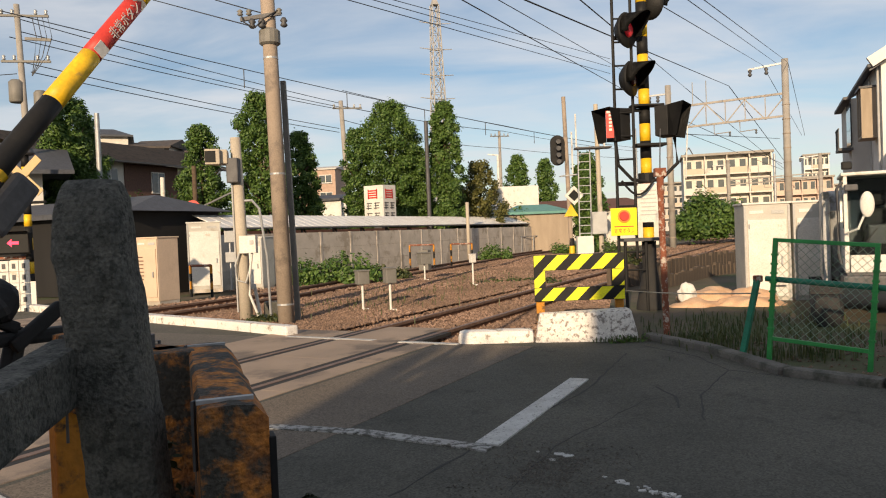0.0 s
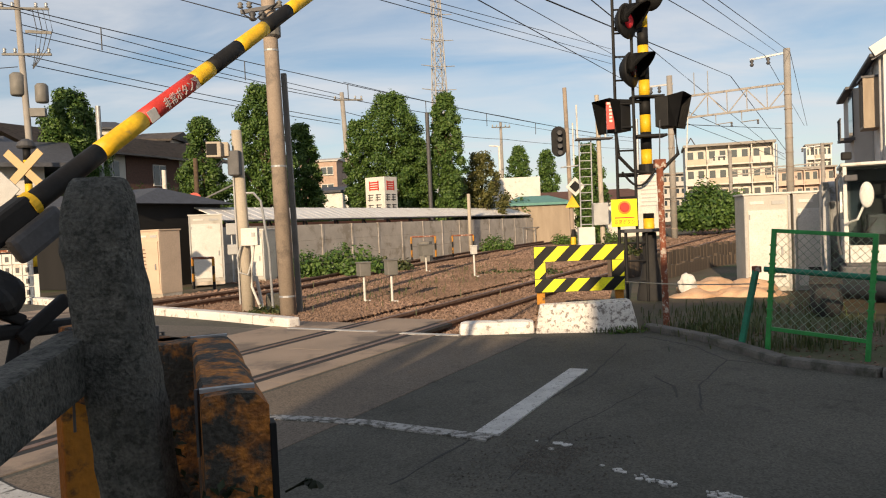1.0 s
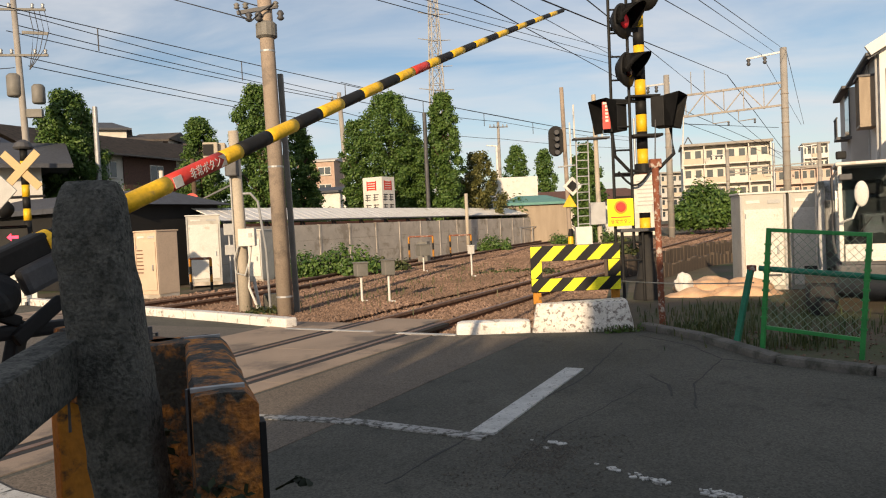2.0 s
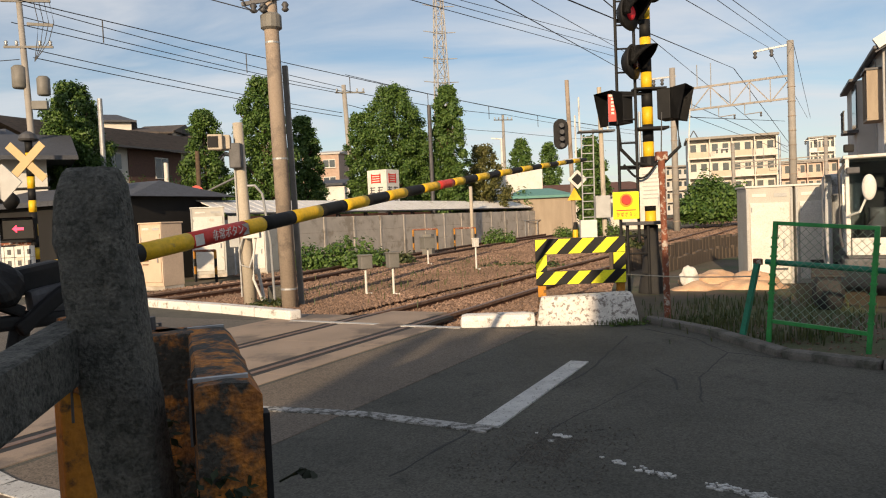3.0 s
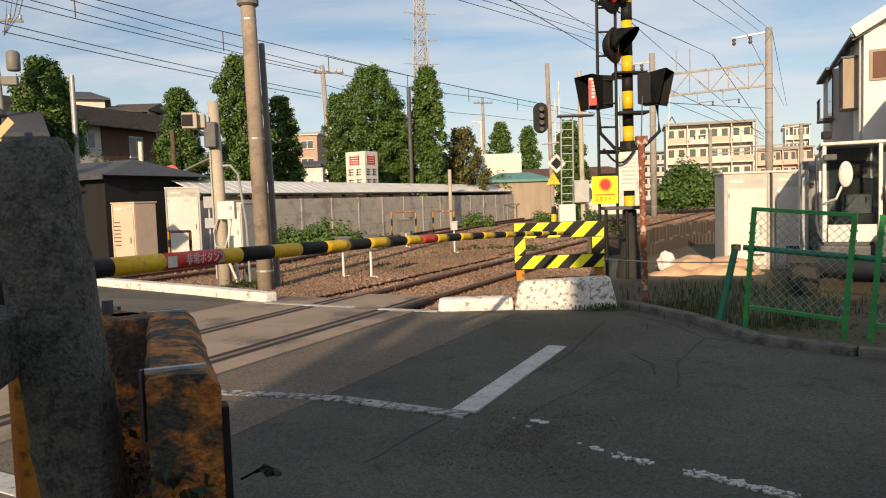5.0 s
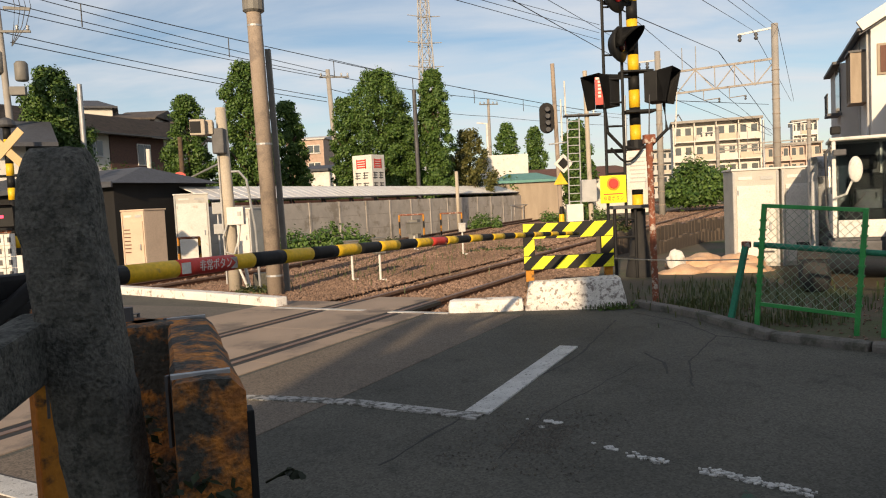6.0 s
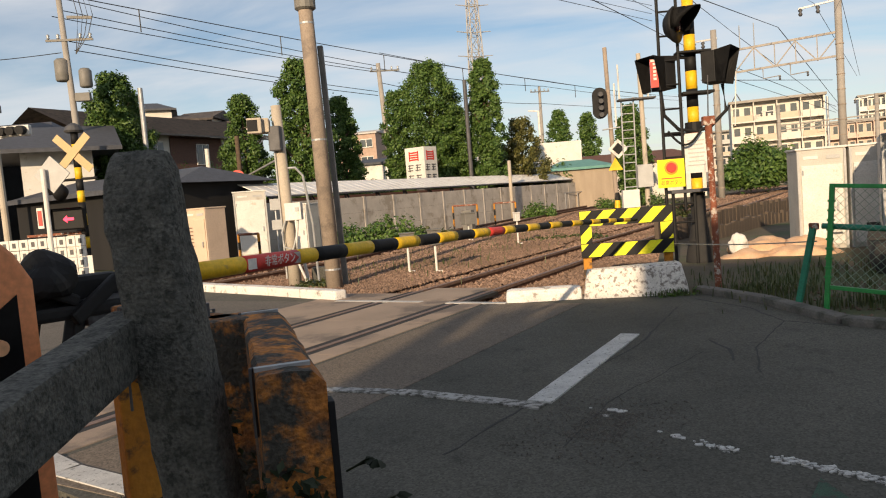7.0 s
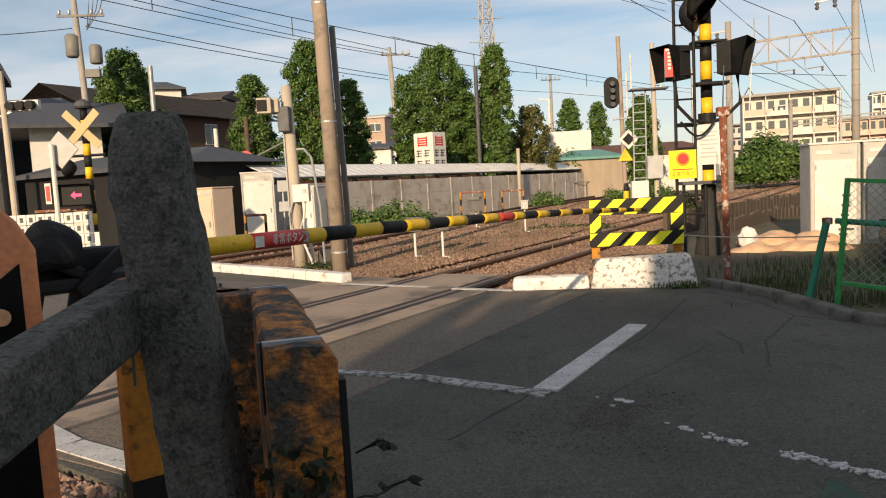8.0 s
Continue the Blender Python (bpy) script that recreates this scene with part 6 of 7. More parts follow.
def corner_house():
    """Three-storey house by the yard: lit gable side and shaded long side with bay windows."""
    t = thing("house", 17.4, 28.9, -0.2, -24, "three-storey white plastered house with brown bay windows", "house")
    w, d, h = 7.0, 9.0, 7.7
    bm = B()
    box(bm, w / 2, d / 2, 0, w, d, h)
    part("wall", bm, M_plaster_white, t)
    bm = B()
    pts = [(-0.3, h - 0.2), (w / 2, h + 1.9), (w + 0.3, h - 0.2), (w + 0.3, h - 0.05), (w / 2, h + 2.05), (-0.3, h - 0.05)]
    lo = [bm.verts.new((x, -0.2, z)) for x, z in pts]
    hi = [bm.verts.new((x, d + 0.5, z)) for x, z in pts]
    for i in range(6):
        bm.faces.new((lo[i], lo[(i + 1) % 6], hi[(i + 1) % 6], hi[i]))
    bm.faces.new((lo[0], lo[1], lo[4], lo[5])); bm.faces.new((lo[1], lo[2], lo[3], lo[4]))
    bmesh.ops.recalc_face_normals(bm, faces=bm.faces)
    part("roof", bm, M_roof_dark, t)
    bm = B()
    v = [bm.verts.new(p) for p in ((0, 0.001, h - 0.1), (w, 0.001, h - 0.1), (w / 2, 0.001, h + 1.9))]
    bm.faces.new(v)
    bmesh.ops.solidify(bm, geom=bm.faces[:], thickness=0.1)
    part("gable", bm, M_plaster_white, t)
    # thick white verges and dark gutters
    for a, b in (((-0.42, h - 0.32), (w / 2, h + 2.0)), ((w + 0.42, h - 0.32), (w / 2, h + 2.0))):
        part("verge_board", bar(B(), (a[0], -0.32, a[1] + 0.12), (b[0], -0.32, b[1] + 0.12), 0.22, 0.42, 0.01), M_plaster_white, t, "thick white verge board")
        part("verge_strip", bar(B(), (a[0], -0.21, a[1] - 0.16), (b[0], -0.21, b[1] - 0.16), 0.06, 0.06), M_dark_steel, t)
    part("gutter", box(B(), -0.42, d / 2, h - 0.38, 0.16, d + 0.6, 0.14, 0, 0.03), M_dark_steel, t)
    # shutters on the lit side
    p = part("shutter_frame", box(B(), 3.0, -0.03, 5.62, 5.6, 0.08, 1.2), M_wood, t, "timber shutter frame")
    for k in range(4):
        part("shutter", box(B(), 0.92 + 1.38 * k, -0.09, 5.72, 1.22, 0.05, 1.0), M_brownwall, p, "brown shutter")
    p = part("window", box(B(), 1.25, -0.03, 2.5, 0.74, 0.08, 1.1), M_grey, t)
    part("pane", box(B(), 1.25, -0.08, 2.56, 0.64, 0.03, 0.98), M_glass, p)
    # bays and balcony on the shaded side
    p = part("bay_window", box(B(), -0.32, 1.7, 4.7, 0.62, 1.5, 0.12, 0, 0.02), M_wood, t, "timber bay window")
    part("bay_top", box(B(), -0.34, 1.7, 6.72, 0.7, 1.62, 0.09, 0, 0.01), M_dark_steel, p)
    for yy in (0.98, 1.7, 2.42):
        part("mullion", box(B(), -0.58, yy, 4.8, 0.09, 0.10, 1.94), M_wood, p)
    part("bay_side", box(B(), -0.3, 0.99, 4.8, 0.58, 0.06, 1.94), M_wood, p)
    part("bay_side", box(B(), -0.3, 2.41, 4.8, 0.58, 0.06, 1.94), M_wood, p)
    part("pane", box(B(), -0.56, 1.7, 4.82, 0.03, 1.36, 1.9), M_glass, p)
    part("rear_wing", box(B(), -0.35, 6.4, 0, 0.7, 4.6, h - 0.9), M_plaster_grey, t, "stepped-out grey wing")
    part("wing_gutter", box(B(), -0.85, 6.4, h - 0.95, 0.3, 5.0, 0.12), M_dark_steel, t)
    b = part("balcony", box(B(), -0.95, 4.7, 4.5, 0.6, 1.5, 0.12), M_dark_steel, t)
    for k in range(8):
        part("baluster", box(B(), -1.22, 4.02 + 0.19 * k, 4.6, 0.035, 0.035, 0.85), M_dark_steel, b)
    part("balcony_rail", box(B(), -1.22, 4.7, 5.45, 0.06, 1.5, 0.06), M_dark_steel, b)
    part("balcony_window", box(B(), -0.72, 4.9, 4.7, 0.05, 1.8, 2.0), M_glass, t)
    part("meter_box", box(B(), -0.3, 3.4, 1.5, 0.6, 0.8, 1.3, 0, 0.02), M_dark_steel, t)
    part("drainpipe", rod(B(), (-0.08, 0.35, 0), (-0.08, 0.35, h - 0.2), 0.05, 0.05, 8), M_grey, t)
    part("drainpipe", rod(B(), (-0.08, 3.0, 0), (-0.08, 3.0, h - 0.2), 0.045, 0.045, 8), M_grey, t)


M_plaster_white = material("white_plaster", (0.74, 0.72, 0.68), (0.68, 0.66, 0.62), 0.8, 0.85, 0.05)
corner_house()
t = dwelling(20.4, 21.5, -27.3, 9, 8, 4.95, 1.5, M_plaster_grey, M_roof_dark, "two-storey grey plastered house with a dark roof", ((-3.0, 3.0, 1.2, 1.5), (-0.6, 3.0, 1.4, 1.7), (2.4, 3.0, 1.4, 1.7)), eave=0.75)
part("window_awning", box(B(), -3.0, -4.25, 4.62, 1.7, 0.5, 0.06), M_grey, t)
part("window_awning", box(B(), -0.6, -4.25, 4.82, 1.9, 0.5, 0.06), M_grey, t)

# the left end: buildings seen past the post
dwelling(-18.6, 31.5, 30, 2.6, 6.0, 4.6, 1.3, M_white, M_roof_dark, "white plastered house with a dark tiled roof", (), eave=1.1)
dwelling(-29.5, 41.0, 4, 13, 7, 5.6, 2.0, M_dark_clad, M_roof_dark, "long dark house under a wide tiled roof", ((-2, 2.8, 1.5, 1.2), (2, 2.8, 1.5, 1.2)), eave=0.9)
apartment(-27.6, 33.0, 30, 8.5, 8, 3, 2.65, 2, "dark grey apartment block with glazed balconies", mat=M_dark_clad)


# ---- trees and shrubs ----
def leaf_mesh(name, clumps, count, size, mat, seed, flat=0.55):
    """Many small leaves spread through clumps, each clump a centre, radii and weight."""
    rng = np.random.default_rng(seed)
    w = np.array([c[2] for c in clumps], float)
    pick = rng.choice(len(clumps), count, p=w / w.sum())
    cen = np.array([c[0] for c in clumps])[pick]
    rad = np.array([c[1] for c in clumps])[pick]
    d = rng.normal(size=(count, 3))
    d /= np.linalg.norm(d, axis=1)[:, None]
    r = rng.random(count) ** 0.28
    r *= 1 + 0.10 * rng.normal(size=count)
    pos = cen + d * rad * r[:, None] + rng.normal(size=(count, 3)) * size * 0.9
    nrm = d + rng.normal(size=(count, 3)) * flat + np.array([0, 0, 0.35])
    nrm /= np.linalg.norm(nrm, axis=1)[:, None]
    ref = rng.normal(size=(count, 3))
    u = np.cross(nrm, ref)
    u /= np.linalg.norm(u, axis=1)[:, None]
    v = np.cross(nrm, u)
    s = size * (0.6 + 0.8 * rng.random(count))[:, None]
    quad = np.stack([pos - u * s, pos - v * s * 0.55 + nrm * s * 0.1, pos + u * s, pos + v * s * 0.55 + nrm * s * 0.1], 1).reshape(-1, 3)
    me = bpy.data.meshes.new(name)
    me.from_pydata(quad.tolist(), [], np.arange(count * 4).reshape(-1, 4).tolist())
    me.materials.append(mat)
    return me


def tree(x, y, z, top, w, label, seed, mat=None, count=7000, size=0.13, bottom=0.2, taper=0.35):
    t = thing("tree", x, y, z, 0, label, "tree", "trees by the railway")
    rng = random.Random(seed)
    H = top - z
    bm = B()
    tube(bm, [(0, 0, 0), (0.05, 0.02, H * 0.3), (0.0, 0.05, H * 0.6), (0.03, 0, H * 0.88)], [H * 0.028, H * 0.022, H * 0.014, 0.02], 8)
    for k in range(8):
        a, zz = rng.uniform(0, 6.28), H * rng.uniform(0.22, 0.7)
        l = w * rng.uniform(0.25, 0.42)
        tube(bm, [(0, 0, zz), (math.cos(a) * l * 0.5, math.sin(a) * l * 0.5, zz + l * 0.45), (math.cos(a) * l, math.sin(a) * l, zz + l * 0.95)], [H * 0.011, H * 0.007, 0.015], 6)
    part("trunk", bm, M_bark, t)
    clumps = []
    n = 95
    for k in range(n):
        f = (k + 0.5) / n
        zz = H * (bottom + (1 - bottom) * f)
        env = w / 2 * (0.62 + 0.38 * min(1.0, f / 0.3) if f < 0.42 else 1 - (1 - taper * 0.6) * ((f - 0.42) / 0.58) ** 2.0)
        a = k * 2.399 + rng.uniform(-0.5, 0.5)
        rr = env * rng.uniform(0.45, 0.95)
        cr = w * rng.uniform(0.075, 0.15) * (1 - 0.25 * f)
        clumps.append(((math.cos(a) * rr, math.sin(a) * rr, min(zz, H - cr)), (cr, cr, cr * rng.uniform(0.7, 1.05)), cr * cr))
    clumps.append(((0, 0, H * 0.5), (w * 0.22, w * 0.22, H * 0.34), w * w * 0.10))
    o = new("crown", leaf_mesh("crown", clumps, count, size, mat or M_leaf, seed))
    o.parent = t
    return t


# x, y, base, top, crown width
for k, (tp, z, w, cnt, lab) in enumerate((
        ((-17.05, 34.00, 8.29), 2.2, 3.1, 8000, "round-headed broadleaf tree behind a fence"), ((-12.33, 38.00, 7.39), -0.2, 2.5, 6000, "slim leafy tree by the railway"),
        ((-8.77, 36.00, 8.57), -0.2, 3.0, 9000, "tall dense broadleaf tree by the railway"), ((-7.55, 40.00, 7.15), -0.2, 2.2, 6000, "slim broadleaf tree beside a pole"),
        ((-4.88, 43.00, 7.63), -0.2, 1.9, 4000, "slender broadleaf tree in shade"), ((-2.87, 43.50, 9.28), -0.2, 4.5, 12000, "large full broadleaf tree by the railway"),
        ((-1.42, 43.50, 6.50), -0.2, 2.3, 5000, "smaller tree grown into its neighbour"),
        ((0.28, 42.00, 8.82), -0.2, 2.2, 9000, "tall narrow broadleaf tree by a dark pole"), ((7.34, 70.00, 8.53), -0.2, 2.6, 3500, "distant oval tree beyond the roofs"),
        ((9.90, 70.00, 8.05), -0.2, 2.3, 3000, "distant pointed tree beyond the roofs"), ((10.36, 52.00, 6.55), -0.2, 2.3, 3500, "distant tree behind a mast"))):
    tree(tp[0], tp[1], z, tp[2], w * 1.08, lab, 20 + k, None, int(cnt * 4.2), 0.075 if tp[1] < 50 else 0.11, 0.12)
tp = (2.39, 45.00, 5.66)
tree(tp[0], tp[1], -0.2, tp[2], 3.0, "olive-toned rounded tree beside the hall", 41, M_leaf_olive, 15000, 0.08, 0.05, 0.6)
tp = (1.02, 45.00, 4.16)
tree(tp[0], tp[1], -0.2, tp[2], 2.4, "low olive tree in shade", 42, M_leaf_olive, 7000, 0.08, 0.05, 0.6)


def shrub(x, y, z, sx, sy, sz, label, seed, mat=None, count=2500, size=0.08, lumps=9):
    rng = random.Random(seed)
    cl = []
    for k in range(lumps):
        f = (k + 0.5) / lumps - 0.5
        hh = sz * rng.uniform(0.55, 1.0)
        cl.append(((f * sx, rng.uniform(-0.3, 0.3) * sy, hh * 0.45), (sx / lumps * 1.1, sy * 0.5, hh * 0.55), 1.0))
    o = new("shrub", leaf_mesh("shrub", cl, count, size, mat or M_leaf, seed))
    o.matrix_basis = pose(x, y, z)
    return tagged(o, label, "shrub", "shrubs")


for k, (px, mat, sx, sy, sz, cnt, rz, lab) in enumerate((
        ((-13.8, 38.5, -0.2), None, 5.5, 1.5, 3.4, 5000, 0, "dark leafy shrubs before a house"), ((-9.6, 39.0, -0.2), None, 6.0, 1.5, 3.0, 5500, 0, "dark undergrowth below the trees"),
        ((-3.6, 46.0, -0.2), None, 6.0, 1.5, 2.7, 4500, 0, "dark hedge behind the parking roof"), ((1.5, 46.0, -0.2), None, 5.0, 1.5, 2.6, 4000, 0, "dark hedge behind the parking roof"),
        ((-12.3, 36.5, -0.2), M_leaf_red, 1.7, 1.0, 3.1, 1200, 0, "reddish-leaved shrub by a timber pole"), ((-14.9, 34.6, 0.0), None, 2.0, 1.2, 2.7, 3000, 0, "clipped bright green hedge"),
        ((-18.3, 42.0, -0.2), None, 5.5, 2.0, 5.0, 7000, 0, "dark garden shrubs below a long house"), ((-14.6, 43.0, -0.2), None, 4.5, 2.0, 4.6, 6000, 0, "dark garden shrubs below a long house"),
        ((-6.8, 44.0, -0.2), None, 5.0, 1.5, 2.6, 4000, 0, "dark hedge below pole and trees"))):
    shrub(*px, sx, sy, sz, lab, 60 + k, mat, int(cnt * 1.6), 0.09)
for k, (x, y, sx, sz) in enumerate(((-15.0, 44.0, 5.5, 4.4), (-10.6, 45.0, 5.5, 4.6), (-6.2, 48.5, 4.5, 3.8), (-1.8, 48.5, 6.0, 4.4), (3.2, 48.5, 4.5, 3.4))):
    shrub(x, y, -0.2, sx, 2.2, sz, "dense dark understorey below the trees", 140 + k, None, 7000, 0.10, 7)
for k, (px, sx, sy, sz, cnt, lab) in enumerate((
        ((-3.4, 22.4, -0.2), 2.6, 0.8, 1.1, 2600, "weedy shrub growing before the wall"), ((-2.0, 23.9, -0.2), 1.6, 0.7, 0.6, 1500, "bright weeds before the wall"),
        ((2.6, 37.0, -0.2), 1.5, 0.7, 1.0, 1200, "small shrub against the wall"), ((8.3, 43.0, -0.2), 3.6, 1.0, 1.0, 2500, "clipped hedge by the far track"),
        ((-2.95, 12.2, -0.15), 0.7, 0.4, 0.25, 700, "weeds round a pole foot"), ((1.9, 19.5, -0.15), 2.0, 0.8, 0.22, 900, "low weeds between the tracks"),
        ((2.02, 8.2, -0.02), 0.40, 0.08, 0.10, 130, "weeds at a concrete block"), ((5.9, 24.5, -0.1), 1.4, 0.8, 0.8, 900, "dry weeds beside the rails"))):
    shrub(*px, sx, sy, sz, lab, 80 + k, M_grass if k in (1, 4, 5, 7) else M_leaf, cnt, (0.022 if px[1] < 10 else 0.045) if px[1] < 20 else 0.07)
for k, (px, sx, sz, cnt) in enumerate((((16.0, 47.5, 0.5), 1.6, 1.5, 3000), ((17.3, 48.0, 0.6), 2.2, 3.2, 7000), ((19.3, 48.6, 0.7), 3.0, 2.2, 6000), ((23.0, 52.0, 0.9), 4.0, 1.6, 4500))):
    shrub(*px, sx, 2.6, sz, "overgrown bank of green creepers by the track", 95 + k, None, cnt, 0.13, 7)

# weeds in the yard and the roadside
def blades(name, spots, count, h, seed, label):
    rng = np.random.default_rng(seed)
    vs, fs = [], []
    for k in range(count):
        x0, y0, sx, sy = spots[rng.integers(len(spots))]
        x, y = x0 + rng.normal() * sx, y0 + rng.normal() * sy
        a, hh = rng.random() * 6.28, h * (0.4 + rng.random())
        lx, ly = math.cos(a) * hh * 0.5, math.sin(a) * hh * 0.5
        wx, wy = -math.sin(a) * 0.006, math.cos(a) * 0.006
        b = len(vs)
        vs += [(x - wx, y - wy, -0.06), (x + wx, y + wy, -0.06), (x + lx * 0.4 + wx, y + ly * 0.4 + wy, hh * 0.7), (x + lx * 0.4 - wx, y + ly * 0.4 - wy, hh * 0.7), (x + lx, y + ly, hh)]
        fs += [(b, b + 1, b + 2, b + 3), (b + 3, b + 2, b + 4)]
    me = bpy.data.meshes.new(name)
    me.from_pydata(vs, [], fs)
    me.materials.append(M_grass)
    return tagged(new(name, me), label, "grass", kind="stuff")


blades("weeds", [(3.2, 8.6, 0.5, 0.5), (3.8, 9.4, 0.6, 0.5), (3.0, 7.9, 0.25, 0.35), (4.2, 7.6, 0.6, 0.5), (3.4, 7.0, 0.3, 0.15)], 1100, 0.10, 5, "sparse roadside weeds and dry grass")
blades("weeds", [(2.0, 8.25, 0.15, 0.03), (2.75, 8.3, 0.2, 0.1)], 220, 0.07, 6, "tufts of grass at the kerb")
blades("weeds", [sn(12, -8.0)[:2] + (0.8, 1.0), sn(15, -8.4)[:2] + (1.0, 1.2), sn(19, -8.6)[:2] + (1.0, 2.0)], 450, 0.08, 8, "thin dry grass between the tracks")
blades("weeds", [(-1.6, 2.7, 0.3, 0.3), (-1.0, 2.0, 0.3, 0.4), (-0.35, 1.5, 0.2, 0.2)], 260, 0.07, 9, "sparse grass by the fence foot")


# loose stones
def stones(name, regions, count, r0, r1, seed, label, mat):
    rng = np.random.default_rng(seed)
    base = np.array([(1, 0, 0), (-1, 0, 0), (0, 1, 0), (0, -1, 0), (0, 0, 1), (0, 0, -1)], float)
    tri = [(0, 2, 4), (2, 1, 4), (1, 3, 4), (3, 0, 4), (2, 0, 5), (1, 2, 5), (3, 1, 5), (0, 3, 5)]
    vs, fs = [], []
    for k in range(count):
        s0, s1, n0, n1, z = regions[rng.integers(len(regions))]
        p = np.array(sn(s0 + (s1 - s0) * rng.random(), n0 + (n1 - n0) * rng.random(), z))
        q = base * (0.6 + 0.7 * rng.random((6, 1))) * (r0 + (r1 - r0) * rng.random()) * np.array([1, 1, 0.7])
        a = rng.random() * 6.28
        q = q @ np.array([[math.cos(a), math.sin(a), 0.2], [-math.sin(a), math.cos(a), 0.1], [0, -0.2, 1]])
        b = len(vs)
        vs += (p + q).tolist()
        fs += [(i + b, j + b, l + b) for i, j, l in tri]
    me = bpy.data.meshes.new(name)
    me.from_pydata(vs, [], fs)
    me.materials.append(mat)
    return tagged(new(name, me), label, "stones", kind="stuff")


def stone_material():
    m = bpy.data.materials.new("ballast_stone")
    m.use_nodes = True
    N, Lk = m.node_tree.nodes, m.node_tree.links
    b = N["Principled BSDF"]
    b.inputs["Roughness"].default_value = 0.9
    geo = N.new("ShaderNodeNewGeometry")
    cr = N.new("ShaderNodeValToRGB")
    cr.color_ramp.elements[0].color = (0.09, 0.052, 0.036, 1)
    cr.color_ramp.elements[1].color = (0.36, 0.235, 0.17, 1)
    Lk.new(geo.outputs["Random Per Island"], cr.inputs[0])
    co = N.new("ShaderNodeTexCoord")
    ns = N.new("ShaderNodeTexNoise")
    ns.inputs["Scale"].default_value, ns.inputs["Detail"].default_value = 0.45, 6
    Lk.new(co.outputs["Object"], ns.inputs[0])
    rr = N.new("ShaderNodeMapRange")
    rr.inputs[1].default_value, rr.inputs[2].default_value, rr.inputs[3].default_value, rr.inputs[4].default_value = 0.36, 0.62, 0.0, 0.75
    Lk.new(ns.outputs[0], rr.inputs[0])
    mx = N.new("ShaderNodeMix"); mx.data_type = "RGBA"
    mx.inputs[7].default_value = (0.13, 0.085, 0.058, 1)
    Lk.new(rr.outputs[0], mx.inputs[0]); Lk.new(cr.outputs[0], mx.inputs[6])
    Lk.new(mx.outputs[2], b.inputs["Base Color"])
    return m


M_stone = stone_material()
stones("ballast_stones", [(8.4, 16, -10.6, -3.3, -0.10), (8.4, 16, -10.4, -6.3, -0.045)], 44000, 0.025, 0.05, 1, "loose rusty brown ballast stones", M_stone)
stones("ballast_stones", [(16, 34, -11.6, -3.4, -0.10), (16, 34, -11.2, -6.6, -0.05)], 42000, 0.03, 0.07, 2, "loose rusty brown ballast stones", M_stone)
stones("ballast_stones", [(9.2, 26, -13.9, -10.2, -0.11), (16, 40, -15.5, -12, -0.11)], 16000, 0.03, 0.06, 3, "loose ballast stones by the far track", M_stone)
stones("ballast_stones", [(34, 70, -9, -3.2, -0.1)], 9000, 0.05, 0.10, 7, "loose ballast stones down the line", M_stone)
stones("gravel", [(0.3, 2.0, -4.2, -1.2, -0.025)], 5500, 0.015, 0.05, 4, "pale gravel and stones by the fence", M_stone)
stones("gravel", [(6.9, 9.4, -1.4, 2.0, -0.01)], 500, 0.008, 0.02, 5, "scattered grit behind the kerb", M_stone)
stones("grit", [(3.2, 4.3, -1.75, -0.95, 0.002), (3.5, 4.0, -1.5, -1.2, 0.002)], 1500, 0.003, 0.008, 14, "loose dark grit on broken asphalt", M_asphalt_sun)
mesh_thing("verge", prism(B(), [(-2.95, 3.85), sn(1.4, -12)[:2], (-6, -6), (0.9, -4), (0.3, 0.4), (-0.5, 2.0), (-1.75, 3.05)], -0.24, -0.035), M_soil, "stony earth verge by the fence", "ground", kind="structure")



# twig with leaves by the guard slab
M_leaf_dark = leaf_material("dark_leaf", (0.012, 0.022, 0.009), (0.028, 0.042, 0.015))
t = thing("creeper", -0.30, 1.12, -0.15, 0, "dark leafy creeper round the guard slabs", "creeper")
rng = random.Random(3)
for k, (x0, y0, z0, dx, dz) in enumerate(((0.04, -0.02, 0.98, 0.016, 0.006), (0.045, -0.03, 0.90, 0.022, 0.008), (0.04, 0.0, 1.04, 0.012, 0.004), (0.05, -0.01, 0.84, 0.026, 0.002))):
    pts = [(x0, y0, z0)]
    for j in range(5):
        p = pts[-1]
        pts.append((p[0] + dx * rng.uniform(0.6, 1.3), p[1] + rng.uniform(-0.01, 0.015), p[2] + dz * rng.uniform(-0.6, 2.0)))
    st = part("stem", tube(B(), pts, 0.0018, 5), M_leaf_dark, t)
    for p in pts[2:]:
        for j in range(2):
            bm = B()
            a = rng.uniform(0, 6.28)
            m = pose(p[0], p[1], p[2], rng.uniform(-40, 40), rng.uniform(-40, 40), math.degrees(a))
            v = [bm.verts.new(m @ Vector(q)) for q in ((0, 0, 0), (0.006, 0.007, 0.002), (0.007, 0.015, 0.0), (0, 0.028, -0.003), (-0.007, 0.015, 0.0), (-0.006, 0.007, 0.002))]
            bm.faces.new(v)
            bmesh.ops.solidify(bm, geom=bm.faces[:], thickness=0.001)
            part("leaf", bm, M_leaf_dark, st)
cl = [((-0.27, 0.30, 0.85), (0.05, 0.12, 0.26), 3), ((-0.17, 0.10, 0.55), (0.10, 0.12, 0.28), 4), ((-0.02, -0.10, 1.05), (0.05, 0.012, 0.05), 0.9), ((0.02, -0.10, 0.86), (0.06, 0.015, 0.10), 0.5)]
o = new("foliage", leaf_mesh("foliage", cl, 800, 0.011, M_leaf_dark, 7))
o.parent = t
tagged(o, kind="stuff")

